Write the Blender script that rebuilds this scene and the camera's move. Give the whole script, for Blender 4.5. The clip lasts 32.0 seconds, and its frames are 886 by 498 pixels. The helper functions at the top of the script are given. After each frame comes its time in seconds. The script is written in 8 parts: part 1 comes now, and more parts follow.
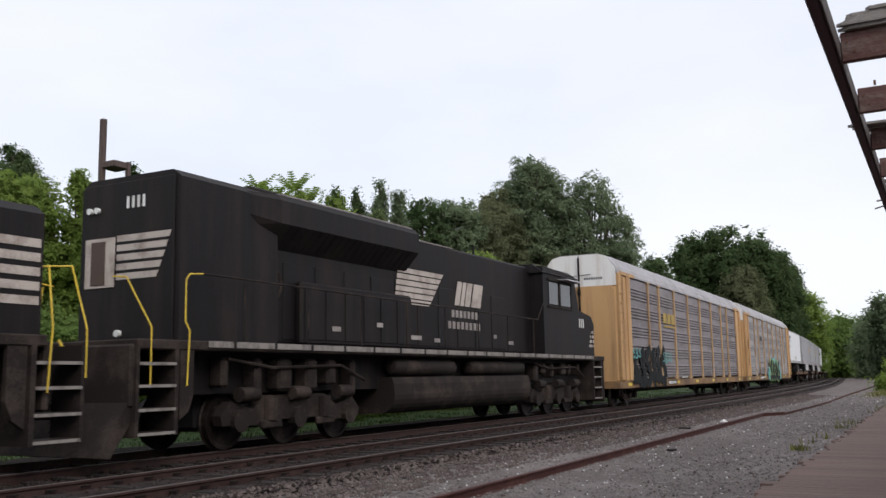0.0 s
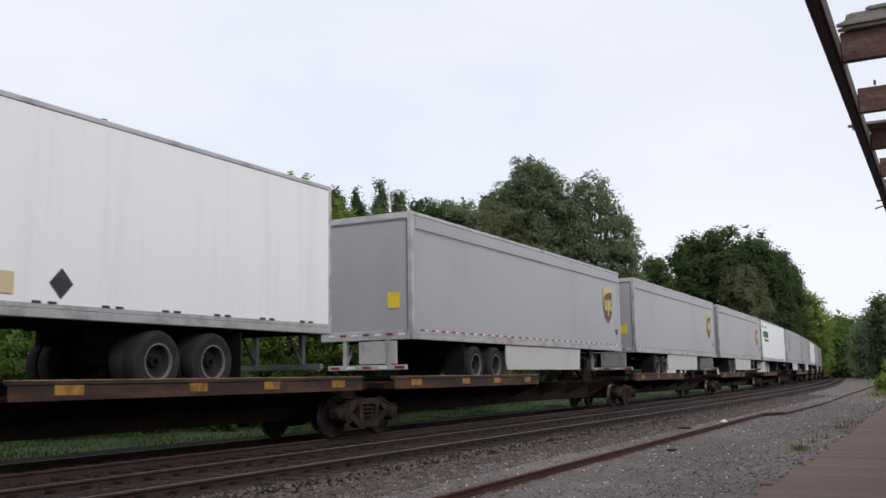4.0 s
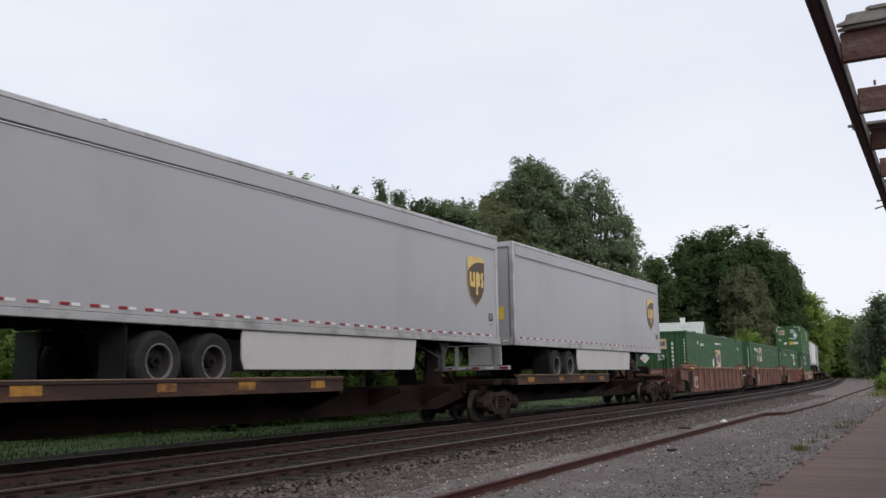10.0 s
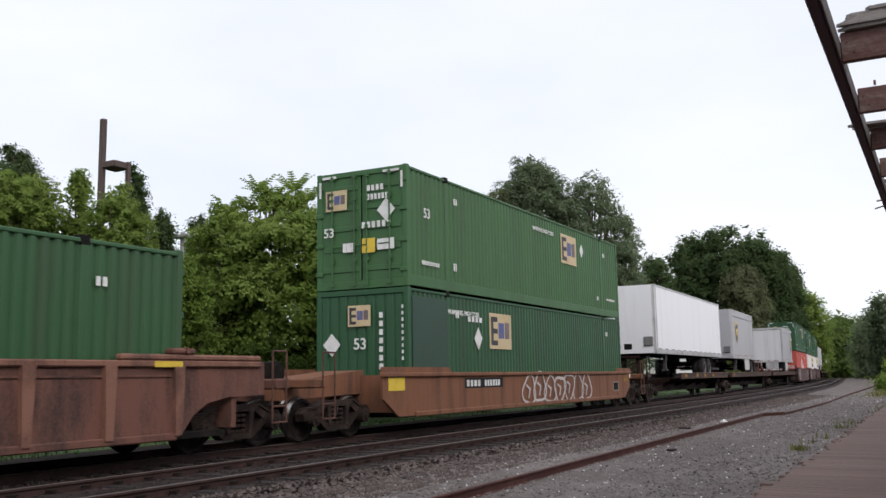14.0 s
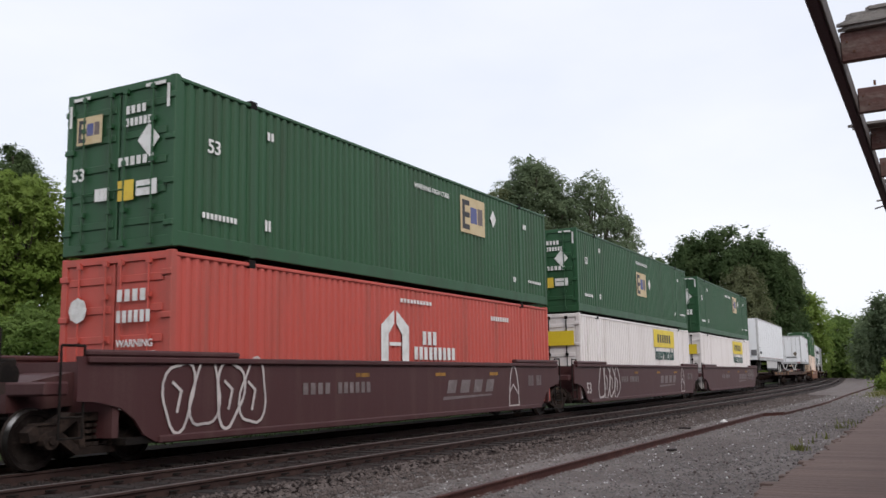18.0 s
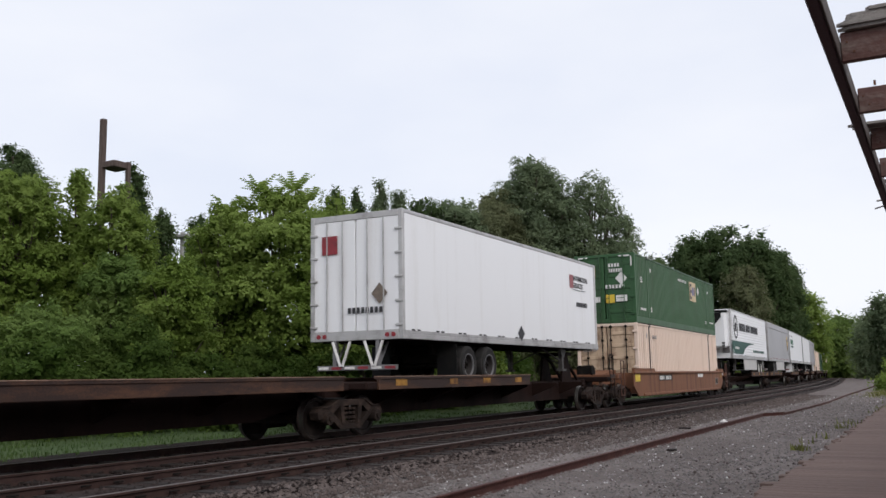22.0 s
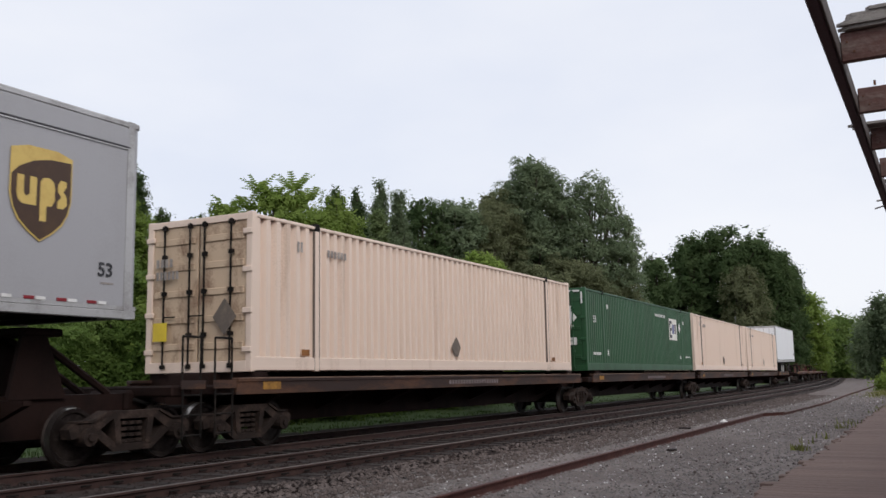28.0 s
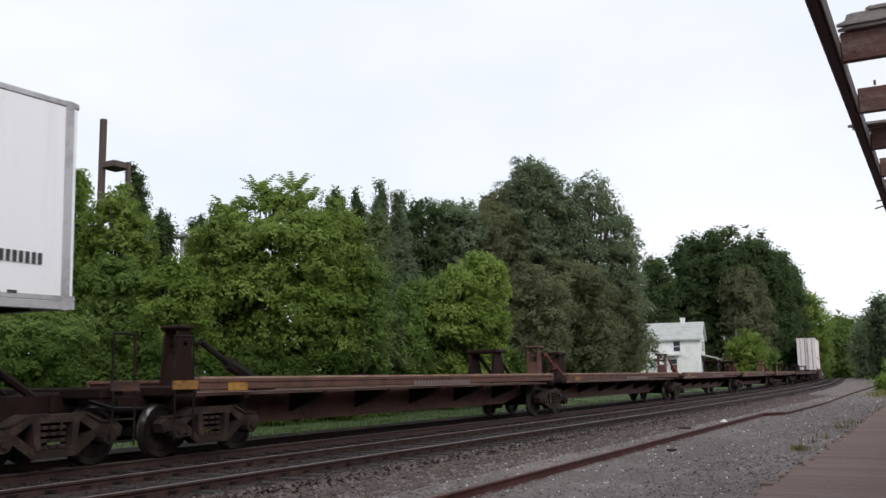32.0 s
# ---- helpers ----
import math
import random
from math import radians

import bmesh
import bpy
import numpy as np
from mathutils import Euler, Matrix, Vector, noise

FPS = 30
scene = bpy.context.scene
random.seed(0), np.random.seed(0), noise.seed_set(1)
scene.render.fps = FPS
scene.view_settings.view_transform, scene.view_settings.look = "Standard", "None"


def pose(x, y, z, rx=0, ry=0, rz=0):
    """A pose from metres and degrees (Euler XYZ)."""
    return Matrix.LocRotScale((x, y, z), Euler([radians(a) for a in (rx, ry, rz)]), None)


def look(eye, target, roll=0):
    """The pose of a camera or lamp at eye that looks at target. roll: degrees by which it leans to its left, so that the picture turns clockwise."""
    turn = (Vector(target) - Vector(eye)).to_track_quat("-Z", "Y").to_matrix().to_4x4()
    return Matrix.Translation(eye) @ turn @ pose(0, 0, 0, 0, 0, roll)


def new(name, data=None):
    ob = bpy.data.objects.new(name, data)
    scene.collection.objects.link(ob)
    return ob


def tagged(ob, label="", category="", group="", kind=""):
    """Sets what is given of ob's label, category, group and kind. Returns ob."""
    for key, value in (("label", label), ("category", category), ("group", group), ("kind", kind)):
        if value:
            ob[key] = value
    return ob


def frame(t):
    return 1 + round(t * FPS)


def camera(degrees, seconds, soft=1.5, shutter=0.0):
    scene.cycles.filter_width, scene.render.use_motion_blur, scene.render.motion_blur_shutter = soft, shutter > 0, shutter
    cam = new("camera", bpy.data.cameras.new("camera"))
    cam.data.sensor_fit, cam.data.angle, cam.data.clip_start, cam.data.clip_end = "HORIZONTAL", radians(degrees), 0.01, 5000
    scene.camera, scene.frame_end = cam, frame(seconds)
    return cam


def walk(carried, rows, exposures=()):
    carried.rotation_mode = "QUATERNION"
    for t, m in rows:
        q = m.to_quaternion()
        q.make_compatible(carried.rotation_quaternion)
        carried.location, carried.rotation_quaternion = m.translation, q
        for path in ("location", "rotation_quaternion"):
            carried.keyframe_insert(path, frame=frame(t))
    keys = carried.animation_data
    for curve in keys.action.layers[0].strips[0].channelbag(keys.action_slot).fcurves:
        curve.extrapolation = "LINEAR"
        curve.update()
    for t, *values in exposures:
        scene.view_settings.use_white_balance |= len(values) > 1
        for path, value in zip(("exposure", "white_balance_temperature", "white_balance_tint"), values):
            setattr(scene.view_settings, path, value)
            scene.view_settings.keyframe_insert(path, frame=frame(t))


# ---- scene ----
# Metres. x runs along the track (the train moves towards -x), y away from the camera, z up. Rail tops lie at z = 0.22.
EYE = (0.0, 0.0, 1.42)
TOR = 0.22
TRACK_Y = 12.18
cam = camera(51.2, 32.0, soft=1.5, shutter=0.04)
view = look(EYE, (8.7254554, 4.6843903, 2.8066922), -0.995)
walk(cam, [(0.0, view), (32.0, view)], exposures=[(0.0, 0.03), (3.0, 0.0), (5.0, -0.1), (7.0, -0.14), (10.0, -0.1), (11.0, 0.0), (12.0, 0.07), (14.0, 0.08), (17.0, 0.0), (19.0, 0.04), (20.0, 0.0), (21.0, -0.2), (22.0, -0.04), (23.0, -0.1), (24.0, -0.18), (25.5, -0.22), (28.0, -0.1), (29.0, 0.0), (30.0, -0.15), (31.0, -0.16), (32.0, 0.08)])


def track_y(x):
    """The train's track: straight past the camera, then a wide bend, then straight again."""
    if x < 20:
        return TRACK_Y
    if x < 130:
        return TRACK_Y + 0.000371 * (x - 20) ** 2
    return TRACK_Y + 0.000371 * 110 ** 2 + 0.08162 * (x - 130)


def track_turn(x):
    return math.degrees(math.atan(0.000742 * min(max(x - 20, 0), 110)))


# the train's small gains and losses against an even run: seconds and metres
SURGE = [(0, -0.51), (1, -0.6), (2, 0.14), (3, 0.38), (6, -0.1), (7, -0.14), (8, 0.14), (9, 0.29), (10, 0.01), (11, 0.0), (12, 0.12), (13, -0.17), (14, -0.13), (17, 0.06), (18, 0.07), (19, 0.11), (20, 0.04), (21, 0.26), (22, -0.12), (23, -0.08), (24, -0.34), (25, -0.02), (28, 0.45), (29, 0.3), (30, 0.16), (31, -0.07), (32, -0.66)]


def gone(t):
    """How far the train has rolled by t seconds, counted from 16 s."""
    lag = float(np.interp(t, [a for a, b in SURGE], [b for a, b in SURGE]))
    return 22.228 * (t - 16) - 0.03749 * (t - 16) ** 2 / 2 - lag


# ---- daylight: a bright overcast sky and a wide, weak sun behind the camera ----
world = bpy.data.worlds.new("overcast_sky")
scene.world = world
world.use_nodes = True
wn, wl = world.node_tree.nodes, world.node_tree.links
wn.clear()
w_out = wn.new("ShaderNodeOutputWorld")
w_bg = wn.new("ShaderNodeBackground")
w_sky = wn.new("ShaderNodeTexSky")
w_sky.sky_type, w_sky.sun_disc = "NISHITA", False
w_sky.sun_elevation, w_sky.sun_rotation = radians(36), radians(213)
w_scale = wn.new("ShaderNodeVectorMath")
w_scale.operation = "SCALE"
w_scale.inputs["Scale"].default_value = 0.06
w_co = wn.new("ShaderNodeTexCoord")
w_map = wn.new("ShaderNodeMapping")
w_map.inputs["Scale"].default_value = (1.0, 1.0, 2.6)
w_noise = wn.new("ShaderNodeTexNoise")
w_noise.inputs["Scale"].default_value = 1.9
w_noise.inputs["Detail"].default_value = 5.0
w_noise.inputs["Roughness"].default_value = 0.5
w_ramp = wn.new("ShaderNodeValToRGB")
w_ramp.color_ramp.elements[0].position, w_ramp.color_ramp.elements[0].color = 0.32, (0.76, 0.80, 0.91, 1)
w_ramp.color_ramp.elements[1].position, w_ramp.color_ramp.elements[1].color = 0.66, (0.895, 0.91, 0.965, 1)
w_mix = wn.new("ShaderNodeMix")
w_mix.data_type = "RGBA"
w_mix.inputs[0].default_value = 0.86
wl.new(w_co.outputs["Generated"], w_map.inputs["Vector"])
wl.new(w_map.outputs["Vector"], w_noise.inputs["Vector"])
wl.new(w_noise.outputs["Fac"], w_ramp.inputs["Fac"])
wl.new(w_sky.outputs["Color"], w_scale.inputs[0])
wl.new(w_scale.outputs["Vector"], w_mix.inputs[6])
wl.new(w_ramp.outputs["Color"], w_mix.inputs[7])
wl.new(w_mix.outputs[2], w_bg.inputs["Color"])
wl.new(w_bg.outputs["Background"], w_out.inputs["Surface"])
w_bg.inputs["Strength"].default_value = 1.2

sun_data = bpy.data.lights.new("sun", "SUN")
sun_data.energy, sun_data.angle, sun_data.color = 1.5, radians(28), (1.0, 0.96, 0.9)
sun = new("sun", sun_data)
sun.matrix_world = look((-22, -34, 30), (0, 0, 0))


# ---- materials ----
def material(name, base, other, scale=2.0, rough=0.6, metal=0.0, bump=0.0, bump_scale=30.0, amount=0.5, streak=(1, 1, 1), vary=0.0, detail=6.0, spec=0.4):
    """A surface of two colours mixed by stains at a large scale and grain at a small one, in metres."""
    m = bpy.data.materials.new(name)
    m.use_nodes = True
    n, l = m.node_tree.nodes, m.node_tree.links
    b = n["Principled BSDF"]
    co = n.new("ShaderNodeTexCoord")
    mp = n.new("ShaderNodeMapping")
    mp.inputs["Scale"].default_value = streak
    big = n.new("ShaderNodeTexNoise")
    big.inputs["Scale"].default_value, big.inputs["Detail"].default_value, big.inputs["Roughness"].default_value = scale, detail, 0.65
    fine = n.new("ShaderNodeTexNoise")
    fine.inputs["Scale"].default_value, fine.inputs["Detail"].default_value = bump_scale, 3.0
    l.new(co.outputs["Object"], mp.inputs["Vector"])
    l.new(mp.outputs["Vector"], big.inputs["Vector"])
    l.new(co.outputs["Object"], fine.inputs["Vector"])
    add = n.new("ShaderNodeMath")
    add.operation = "MULTIPLY_ADD"
    add.inputs[1].default_value, add.inputs[2].default_value = 0.25, -0.125
    l.new(fine.outputs["Fac"], add.inputs[0])
    total = n.new("ShaderNodeMath")
    l.new(big.outputs["Fac"], total.inputs[0])
    l.new(add.outputs[0], total.inputs[1])
    ramp = n.new("ShaderNodeValToRGB")
    lo, hi = 0.62 - 0.3 * amount, 0.82 - 0.22 * amount
    ramp.color_ramp.elements[0].position, ramp.color_ramp.elements[0].color = lo, (*base, 1)
    ramp.color_ramp.elements[1].position, ramp.color_ramp.elements[1].color = hi, (*other, 1)
    l.new(total.outputs[0], ramp.inputs["Fac"])
    colour = ramp.outputs["Color"]
    if vary:
        info = n.new("ShaderNodeObjectInfo")
        geo = n.new("ShaderNodeNewGeometry")
        both = n.new("ShaderNodeMath")
        l.new(info.outputs["Random"], both.inputs[0])
        l.new(geo.outputs["Random Per Island"], both.inputs[1])
        rng = n.new("ShaderNodeMapRange")
        rng.inputs["From Max"].default_value = 2.0
        rng.inputs["To Min"].default_value, rng.inputs["To Max"].default_value = 1 - vary, 1 + vary
        l.new(both.outputs[0], rng.inputs["Value"])
        hsv = n.new("ShaderNodeHueSaturation")
        l.new(rng.outputs["Result"], hsv.inputs["Value"])
        l.new(colour, hsv.inputs["Color"])
        colour = hsv.outputs["Color"]
    l.new(colour, b.inputs["Base Color"])
    b.inputs["Metallic"].default_value = metal
    b.inputs["Specular IOR Level"].default_value = spec
    rr = n.new("ShaderNodeMapRange")
    rr.inputs["To Min"].default_value, rr.inputs["To Max"].default_value = max(rough - 0.12, 0.03), min(rough + 0.15, 1)
    l.new(total.outputs[0], rr.inputs["Value"])
    l.new(rr.outputs["Result"], b.inputs["Roughness"])
    if bump:
        bp = n.new("ShaderNodeBump")
        bp.inputs["Strength"].default_value, bp.inputs["Distance"].default_value = bump, 0.02
        l.new(fine.outputs["Fac"], bp.inputs["Height"])
        l.new(bp.outputs["Normal"], b.inputs["Normal"])
    return m


DIRT = (0.07, 0.055, 0.045)
STREAK = (2.2, 2.2, 0.16)
BALLAST_NEAR = material("brown_ballast", (0.021, 0.0135, 0.012), (0.05, 0.034, 0.03), 0.8, 0.95, bump=1.0, bump_scale=22, amount=0.55, spec=0.2)
GRAVEL = material("gravel", (0.126, 0.104, 0.098), (0.2, 0.174, 0.165), 0.6, 0.95, bump=0.9, bump_scale=26, amount=0.6, spec=0.2)
# near-black: oil stains and the shade under the train in one colour
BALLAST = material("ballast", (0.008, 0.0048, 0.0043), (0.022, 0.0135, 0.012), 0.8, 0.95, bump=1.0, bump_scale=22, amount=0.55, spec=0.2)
STONE = material("stone", (0.14, 0.125, 0.122), (0.26, 0.24, 0.235), 3, 0.9, vary=0.45, spec=0.3)
STONE_DARK = material("stone_dark", (0.017, 0.011, 0.0098), (0.05, 0.034, 0.03), 3, 0.9, vary=0.5, spec=0.3)
STONE_BROWN = material("stone_brown", (0.075, 0.058, 0.053), (0.15, 0.123, 0.115), 3, 0.9, vary=0.5, spec=0.3)
WEED = material("yellowish_weed", (0.14, 0.15, 0.045), (0.2, 0.18, 0.07), 2, 0.8, vary=0.3, spec=0.1)
LAVENDER = material("lavender_spray_paint", (0.28, 0.29, 0.46), (0.36, 0.36, 0.5), 2, 0.6)
LIME = material("lime_spray_paint", (0.22, 0.36, 0.13), (0.3, 0.42, 0.2), 2, 0.6)
STONE_PALE = material("stone_pale", (0.62, 0.61, 0.60), (0.4, 0.39, 0.38), 4, 0.85, vary=0.2)
GRASS_GROUND = material("grass_ground", (0.036, 0.064, 0.016), (0.06, 0.09, 0.027), 0.5, 1.0, bump=0.6, bump_scale=14)
GRASS = material("grass", (0.045, 0.08, 0.02), (0.075, 0.115, 0.034), 1.2, 0.8, vary=0.4, spec=0.2)
PLATFORM = material("old_planks", (0.118, 0.074, 0.062), (0.205, 0.15, 0.13), 1.5, 0.9, bump=0.5, bump_scale=18, streak=(3.0, 0.35, 1), amount=0.6, vary=0.3)
TIE = material("creosote_tie", (0.0105, 0.0068, 0.006), (0.03, 0.02, 0.017), 2.5, 0.95, bump=0.7, bump_scale=25, streak=(6, 1, 6), vary=0.25)
RAIL = material("rusty_rail", (0.032, 0.0145, 0.012), (0.058, 0.03, 0.024), 4, 0.75, bump=0.2)
RAIL_TOP = material("worn_rail_head", (0.13, 0.105, 0.098), (0.2, 0.17, 0.16), 5, 0.45, metal=0.6, streak=(0.3, 4, 1))
RAIL_RUST = material("deep_rust_rail", (0.06, 0.02, 0.017), (0.1, 0.042, 0.034), 3, 0.85, bump=0.4)
STEEL_DARK = material("grimy_black_steel", (0.009, 0.0075, 0.007), (0.028, 0.021, 0.018), 3, 0.75, bump=0.3, spec=0.12)
SIDE_FRAME = material("dusty_bogie_casting", (0.022, 0.0155, 0.0135), (0.07, 0.047, 0.038), 3, 0.8, bump=0.4, spec=0.12)
TRUCK = material("bogie_iron", (0.0095, 0.0072, 0.0065), (0.031, 0.022, 0.0185), 3, 0.8, bump=0.4, spec=0.12)
WHEEL = material("wheel_steel", (0.018, 0.013, 0.012), (0.05, 0.04, 0.036), 4, 0.5, metal=0.5, spec=0.12)
WHEEL_RIM = material("bright_wheel_tread", (0.4, 0.38, 0.36), (0.2, 0.18, 0.17), 4, 0.35, metal=1.0)
SPINE = material("rusty_spine_brown", (0.018, 0.0088, 0.0072), (0.0085, 0.0052, 0.0047), 1.5, 0.75, bump=0.3, streak=(1, 1, 0.5), spec=0.12)
SPINE_ORANGE = material("faded_orange_sill", (0.26, 0.105, 0.03), (0.07, 0.035, 0.022), 1.6, 0.7, bump=0.2)
DECK = material("worn_deck_plank", (0.15, 0.09, 0.07), (0.24, 0.17, 0.135), 1.6, 0.85, bump=0.4, streak=(0.4, 5, 5))
YELLOW = material("safety_yellow", (0.66, 0.47, 0.05), (0.5, 0.32, 0.05), 3, 0.55)
PATCH = material("worn_orange_patch", (0.34, 0.17, 0.03), (0.11, 0.05, 0.02), 4, 0.75, amount=0.7)
SILL = material("rusty_sill_paint", (0.028, 0.014, 0.011), (0.115, 0.05, 0.026), 1.1, 0.75, bump=0.2, streak=(0.5, 1, 2), amount=0.55)
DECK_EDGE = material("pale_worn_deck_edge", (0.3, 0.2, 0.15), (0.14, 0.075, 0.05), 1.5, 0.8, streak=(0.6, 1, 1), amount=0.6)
RED_STRUT = material("faded_red_strut", (0.16, 0.035, 0.03), (0.07, 0.025, 0.02), 3, 0.7)
ROLL_DOOR = material("pale_roll_up_door", (0.56, 0.56, 0.58), (0.45, 0.44, 0.45), 1.0, 0.5, streak=STREAK, amount=0.4)
WELL_RED = material("faded_brick_red_paint", (0.15, 0.064, 0.046), (0.045, 0.025, 0.022), 1.5, 0.78, bump=0.3, streak=(1.3, 1.3, 0.35), amount=0.62)
WELL_EDGE = material("sun_bleached_brick_red_edge", (0.21, 0.1, 0.07), (0.085, 0.042, 0.033), 2.2, 0.8, bump=0.3, streak=(1, 1, 0.6), amount=0.6)
WELL_ORANGE = material("dusty_orange_brown_paint", (0.185, 0.077, 0.039), (0.085, 0.041, 0.028), 1.2, 0.75, bump=0.15, streak=STREAK, amount=0.5)
WELL_MAROON = material("dark_maroon_paint", (0.058, 0.018, 0.019), (0.078, 0.036, 0.034), 1.2, 0.6, bump=0.1, streak=STREAK, amount=0.5)
GREEN = material("deep_green_paint", (0.019, 0.076, 0.03), (0.027, 0.063, 0.031), 0.9, 0.5, streak=STREAK, amount=0.5)
GREEN_DULL = material("dull_green_repaint", (0.028, 0.062, 0.043), (0.036, 0.056, 0.044), 0.9, 0.6)
GREEN_PALE = material("sun_bleached_green_paint", (0.043, 0.118, 0.04), (0.05, 0.1, 0.044), 0.9, 0.55, streak=STREAK, amount=0.5)
GREEN_FADED = material("faded_green_paint", (0.03, 0.09, 0.034), (0.038, 0.076, 0.035), 0.9, 0.5, streak=STREAK, amount=0.5)
CREAM_DOOR = material("rust_stained_cream_door", (0.56, 0.42, 0.3), (0.17, 0.085, 0.05), 1.5, 0.7, streak=(1.3, 1.3, 0.7), amount=0.42, bump=0.1)
CREAM = material("stained_cream_paint", (0.72, 0.575, 0.485), (0.5, 0.37, 0.29), 0.8, 0.6, streak=STREAK, amount=0.16)
WHITE_BOX = material("off_white_container_paint", (0.74, 0.69, 0.68), (0.57, 0.51, 0.49), 1.0, 0.55, streak=STREAK, amount=0.3)
ORANGE_RED = material("bright_orange_red_paint", (0.46, 0.078, 0.06), (0.34, 0.08, 0.062), 1.0, 0.5, streak=STREAK, amount=0.4)
WHITE_TRAILER = material("white_trailer_panel", (0.78, 0.78, 0.80), (0.69, 0.68, 0.68), 0.7, 0.4, streak=STREAK, amount=0.3)
GREY_TRAILER = material("grey_trailer_panel", (0.345, 0.34, 0.36), (0.30, 0.295, 0.305), 0.6, 0.4, streak=(0.5, 0.5, 0.3), amount=0.42)
ALU = material("dull_aluminium", (0.46, 0.45, 0.45), (0.28, 0.265, 0.26), 2, 0.45, metal=0.5, amount=0.5)
ALU_DARK = material("grey_top_rail", (0.16, 0.155, 0.16), (0.25, 0.24, 0.24), 2, 0.5, metal=0.4)
ROOF = material("weathered_roof_sheet", (0.36, 0.35, 0.35), (0.24, 0.23, 0.22), 1.5, 0.5, metal=0.3)
SKIRT = material("pale_grey_skirt", (0.47, 0.455, 0.45), (0.38, 0.36, 0.35), 0.8, 0.5, amount=0.35)
LEG_GREY = material("grey_landing_leg", (0.05, 0.045, 0.045), (0.13, 0.12, 0.12), 3, 0.6)
TYRE = material("dusty_tyre_rubber", (0.012, 0.011, 0.011), (0.03, 0.027, 0.025), 4, 0.9, bump=0.2)
RIM_WHITE = material("white_wheel_rim", (0.62, 0.62, 0.6), (0.3, 0.28, 0.26), 5, 0.5)
RIM_GREY = material("grimy_shaded_wheel_rim", (0.035, 0.03, 0.03), (0.02, 0.017, 0.016), 5, 0.6, metal=0.2)
RED_LENS = material("red_reflector", (0.24, 0.016, 0.025), (0.13, 0.014, 0.018), 6, 0.3)
BLACK = material("black_paint", (0.006, 0.006, 0.0065), (0.016, 0.014, 0.013), 2, 0.6, spec=0.2)
LOCO_BLACK = material("grimy_black_engine_paint", (0.0075, 0.0058, 0.0064), (0.024, 0.017, 0.0155), 1.1, 0.65, streak=STREAK, amount=0.6, spec=0.24)
LOCO_GREY = material("road_grime_grey", (0.019, 0.014, 0.0125), (0.062, 0.046, 0.039), 1.6, 0.8, bump=0.3, spec=0.2)
LOCO_EDGE = material("worn_walkway_edge", (0.24, 0.215, 0.2), (0.08, 0.065, 0.058), 2.5, 0.7, streak=(1.5, 1, 1))
WHITE_MARK = material("white_lettering", (0.70, 0.69, 0.68), (0.5, 0.48, 0.46), 3, 0.6)
DARK_MARK = material("dark_lettering", (0.03, 0.03, 0.035), (0.07, 0.065, 0.07), 3, 0.6)
GREY_MARK = material("worn_grey_lettering", (0.24, 0.21, 0.2), (0.4, 0.36, 0.33), 4, 0.6)
PLACARD = material("weathered_placard", (0.13, 0.105, 0.09), (0.22, 0.17, 0.13), 6, 0.7)
GREY_DIM = material("faded_grey_lettering", (0.14, 0.11, 0.11), (0.22, 0.18, 0.18), 4, 0.6)
GREEN_MARK = material("green_lettering", (0.02, 0.15, 0.08), (0.03, 0.12, 0.07), 3, 0.6)
TEAL_MARK = material("dark_teal_lettering", (0.016, 0.07, 0.055), (0.026, 0.082, 0.066), 3, 0.6)
BLUE_MARK = material("dull_blue_lettering", (0.085, 0.1, 0.25), (0.16, 0.15, 0.22), 3, 0.6)
BEIGE_MARK = material("beige_sign_panel", (0.55, 0.44, 0.27), (0.48, 0.36, 0.2), 2, 0.6)
WHITE_PANEL = material("white_sign_panel", (0.74, 0.73, 0.68), (0.6, 0.57, 0.5), 2, 0.6)
LOCO_WHITE = material("dirty_cream_stripe_paint", (0.46, 0.40, 0.36), (0.24, 0.19, 0.16), 2.2, 0.7)
DULL_GOLD = material("dull_gold_sign", (0.38, 0.26, 0.06), (0.24, 0.16, 0.05), 3, 0.6)
GOLD = material("gold_badge", (0.6, 0.43, 0.13), (0.5, 0.33, 0.1), 3, 0.45)
BROWN = material("dark_brown_badge", (0.055, 0.028, 0.016), (0.075, 0.04, 0.02), 2, 0.45)
SIGN_YELLOW = material("yellow_sign_panel", (0.70, 0.52, 0.03), (0.6, 0.43, 0.03), 2, 0.5)
RACK_YELLOW = material("faded_yellow_rack_paint", (0.5, 0.3, 0.135), (0.29, 0.165, 0.085), 0.9, 0.65, streak=STREAK, amount=0.5)
RACK_POST = material("sun_bleached_rack_post", (0.42, 0.275, 0.15), (0.25, 0.16, 0.10), 1.2, 0.7, streak=STREAK, amount=0.55)
RACK_SILL = material("grimy_yellow_brown_sill", (0.235, 0.135, 0.06), (0.11, 0.07, 0.05), 1.2, 0.75, streak=(0.5, 1, 1), amount=0.6)
RACK_WHITE = material("white_rack_end_paint", (0.72, 0.70, 0.68), (0.5, 0.45, 0.4), 1.4, 0.6, streak=STREAK)
GALV = material("weathered_galvanised_sheet", (0.33, 0.31, 0.315), (0.2, 0.18, 0.178), 0.7, 0.5, metal=0.35, streak=(0.4, 1, 1.6), amount=0.55)
GALV_DIRTY = material("dirty_galvanised_sheet", (0.235, 0.208, 0.215), (0.135, 0.115, 0.117), 0.9, 0.55, metal=0.3, streak=(0.6, 1, 1.2), amount=0.55)
GALV_ROOF = material("galvanised_roof", (0.42, 0.40, 0.41), (0.28, 0.26, 0.26), 0.8, 0.5, metal=0.3)
